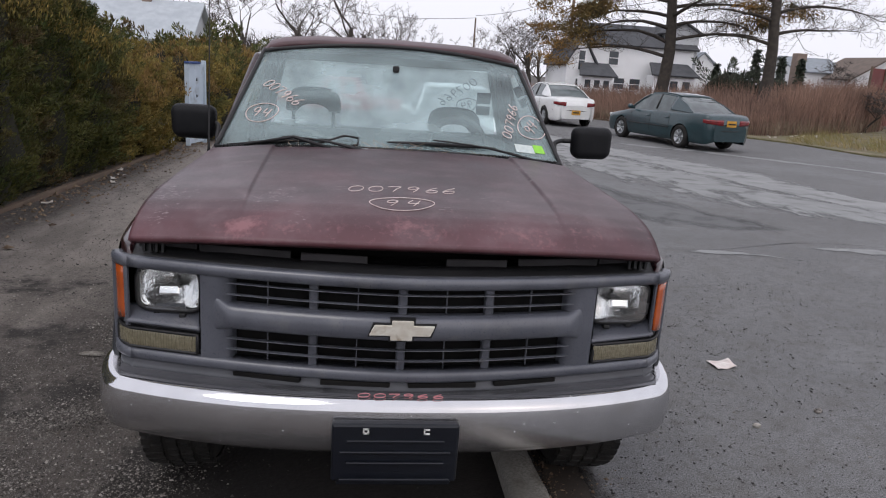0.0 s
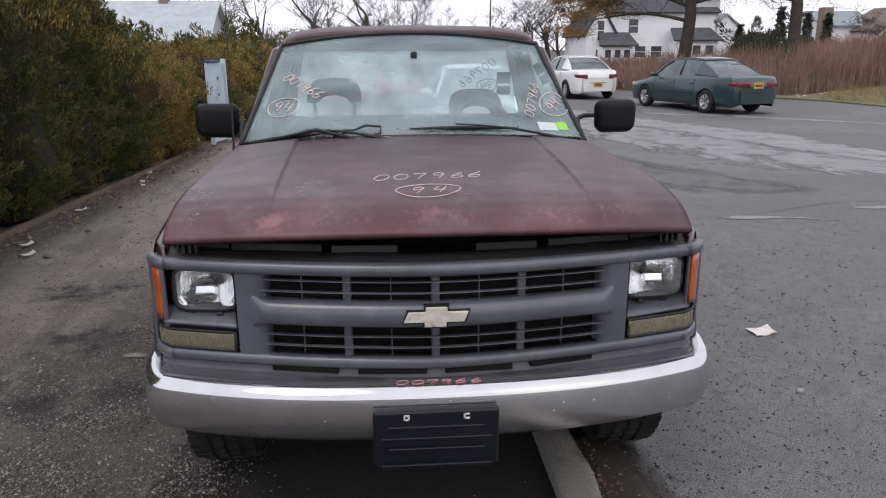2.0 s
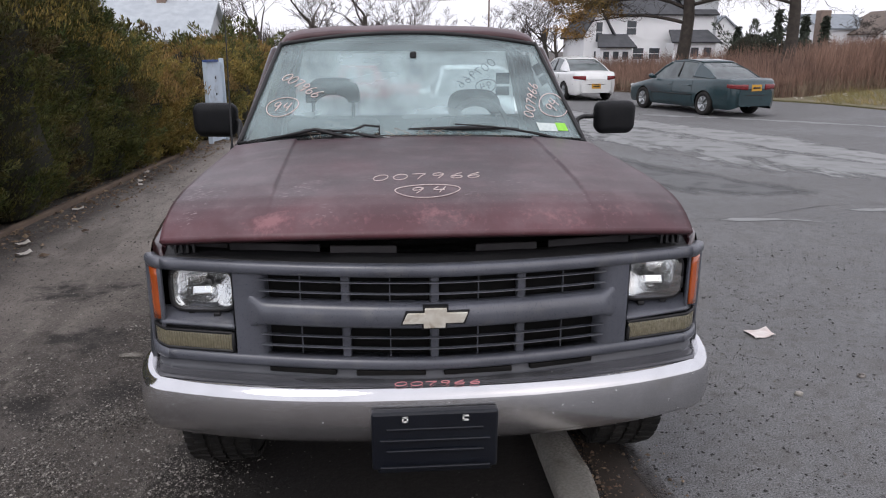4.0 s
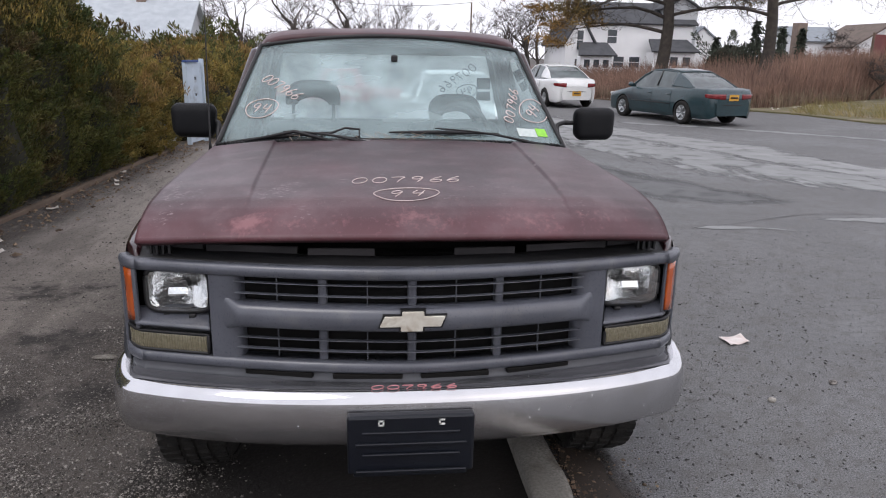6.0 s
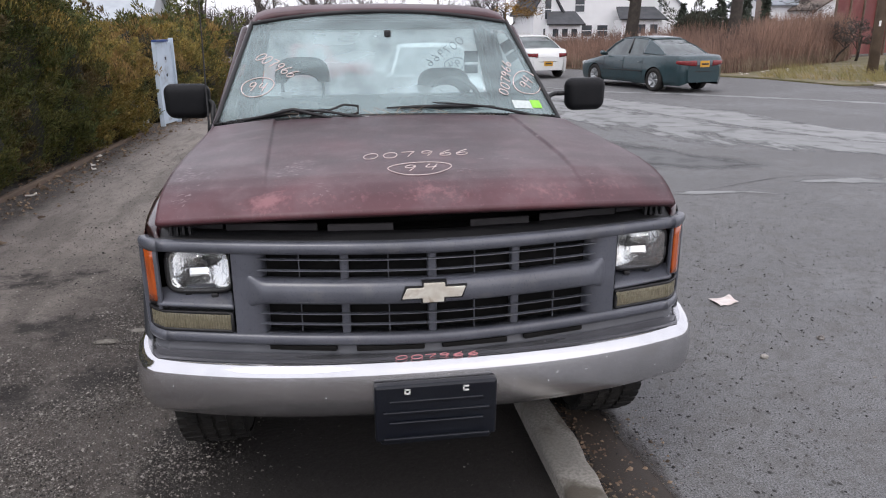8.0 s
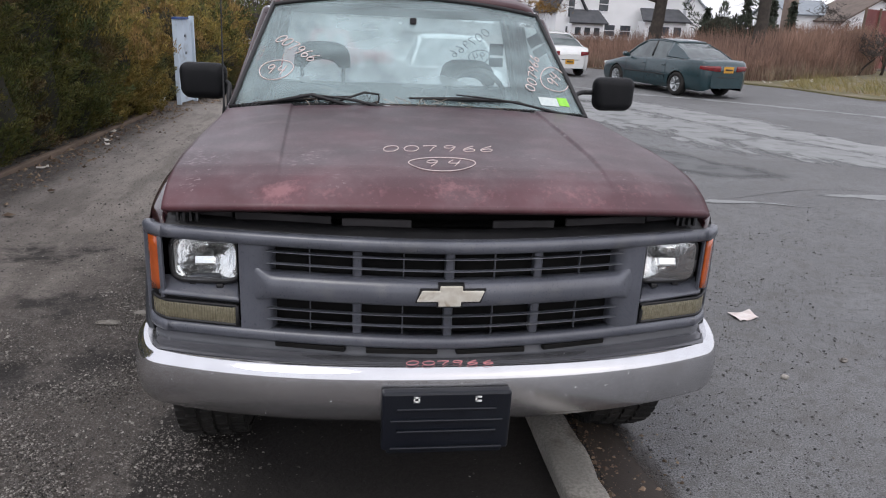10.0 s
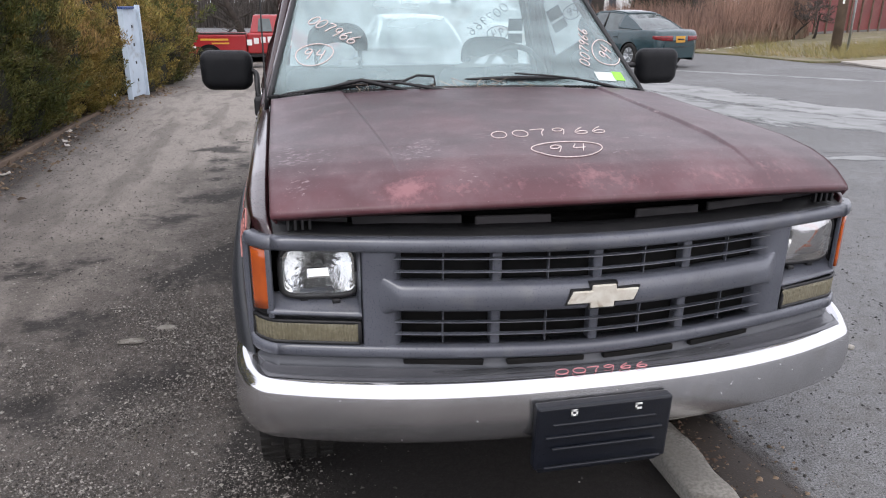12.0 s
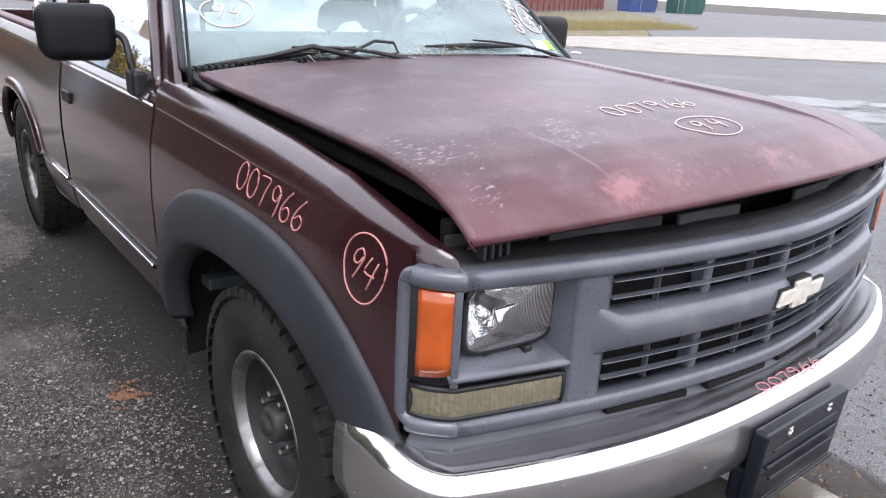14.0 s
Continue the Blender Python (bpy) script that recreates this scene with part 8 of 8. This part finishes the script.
M["lampglass2"] = mat("pale_lamp_lens", (0.55, 0.56, 0.55), (0.45, 0.46, 0.45), 9.0, 0.15, coat=0.6)
M["plate"] = mat("yellow_plate", (0.62, 0.33, 0.04), (0.55, 0.28, 0.03), 9.0, 0.5)
M["carwheel"] = mat("alloy_wheel", (0.55, 0.56, 0.57), (0.42, 0.43, 0.44), 20.0, 0.35, 0.8)
M["tealpaint"] = car_paint("dark_teal_paint", (0.007, 0.034, 0.042))
M["whitepaint"] = car_paint("white_car_paint", (0.8, 0.81, 0.8))
M["redpaint"] = car_paint("red_truck_paint", (0.36, 0.02, 0.024))
sedan("sedan", (9.16, 17.3), (8.42, 19.86), M["tealpaint"], "dark teal four-door sedan on the road")
sedan("sedan", (6.9, 23.4), (6.58, 26.04), M["whitepaint"], "white rounded four-door sedan on the road", 4.4, 1.72, 1.42, 2.66, 1.0, tail=False)
sedan("parked_sedan", (1.55, 13.2), (1.5, 10.55), M["whitepaint"], "white sedan parked behind the pickup truck", 4.5, 1.74, 1.4, tail=False)


def red_pickup(at):
    """A red work pickup seen side-on, with plain bars where its lettering cannot be read."""
    x, y, z = at
    t = thing("work_pickup", at, "red work pickup with white bars of signwriting", "truck")
    box_part("bed", (x - 1.55, y, z + 0.88), (2.5, 1.9, 0.66), M["redpaint"], t, "", 0.06, None, 3)
    box_part("bed_rail", (x - 1.55, y - 0.9, z + 1.23), (2.5, 0.1, 0.05), M["black"], t, "", 0.015)
    box_part("cab_lower", (x + 0.75, y, z + 0.9), (2.05, 1.9, 0.72), M["redpaint"], t, "", 0.07, None, 3)
    box_part("nose", (x + 2.35, y, z + 0.85), (1.25, 1.86, 0.62), M["redpaint"], t, "", 0.1, None, 3)
    bm = bmesh.new()
    box(bm, (x + 0.7, y, z + 1.55), (1.75, 1.66, 0.62), None, 0.0)
    for v in bm.verts:
        if v.co.z > z + 1.6:
            v.co.x = x + 0.62 + (v.co.x - x - 0.7) * 0.74
            v.co.y = y + (v.co.y - y) * 0.88
    soft_edges(part("cab_upper", bm, M["redpaint"], t), 0.05)
    for x0, x1 in ((0.1, 0.62), (0.72, 1.2)):
        v = [(x + x0, y - 0.845, z + 1.3), (x + x1, y - 0.845, z + 1.3), (x + lerp(x0, x1, 0.85), y - 0.775, z + 1.74), (x + x0 + 0.06, y - 0.775, z + 1.74)]
        thick(link("side_window", v, [(0, 1, 2, 3)], M["carglass"], t, "", False), 0.03, 0)
    box_part("sill", (x + 0.3, y, z + 0.48), (5.0, 1.8, 0.12), M["black"], t)
    for k, (bx, bz, bw, bh) in enumerate([(-1.4, 1.03, 0.95, 0.07), (-1.2, 0.9, 0.6, 0.05)]):
        box_part("lettering_bar", (x + bx, y - 0.955, z + bz), (bw, 0.012, bh), M["plate"], t, "yellow bar of lettering", 0)
    for k in range(7):
        box_part("lettering_bar", (x - 0.2 + 0.24 * k, y - 0.957, z + 0.93 + 0.1 * math.sin(k * 0.55)), (0.17, 0.012, 0.2), M["whiteclip"], t, "white bar of lettering", 0)
    for bx, bz in ((-2.6, 0.98), (-2.45, 0.8), (-2.1, 0.75)):
        box_part("decal", (x + bx, y - 0.955, z + bz), (0.13, 0.012, 0.1), M["whiteclip"], t, "", 0)
    for wx in (-1.6, 2.1):
        for sy in (-1, 1):
            w = new("wheel")
            w.location = (x + wx, y + sy * 0.82, z + 0.39)
            set_parent(w, t)
            def ring(rows):
                vs, fs, n = [], [], 28
                for o, r in rows:
                    for k in range(n):
                        an = 2 * math.pi * k / n
                        vs.append((x + wx + r * math.cos(an), y + sy * (0.82 + o), z + 0.39 + r * math.sin(an)))
                for i in range(len(rows) - 1):
                    for k in range(n):
                        fs.append((i * n + k, i * n + (k + 1) % n, (i + 1) * n + (k + 1) % n, (i + 1) * n + k))
                return vs, fs
            link("tyre", *ring([(-0.12, 0.2), (-0.12, 0.36), (-0.08, 0.39), (0.1, 0.39), (0.14, 0.36), (0.14, 0.24), (0.12, 0.23)]), M["rubber"], w)
            link("rim", *ring([(0.13, 0.23), (0.14, 0.21), (0.1, 0.19), (0.11, 0.08), (0.12, 0.0)]), M["carwheel"], w)
            # flat dark half disc stands in for the shade inside the arch
            link("wheel_arch", [(x + wx + 0.45 * math.cos(k), y + sy * 0.957, z + 0.42 + 0.45 * math.sin(k)) for k in np.linspace(0, math.pi, 15)], [tuple(range(15))], M["dark"], t, "", False)


red_pickup((-1.7, 27.0, ground_z(-1.7, 27.0)))
sheet("far_lawn", [(-20, 30), (-0.5, 29.5), (-2, 40), (-22, 44)], -0.5, M["verge"], "thin winter grass beyond the dirt lot", "grass")
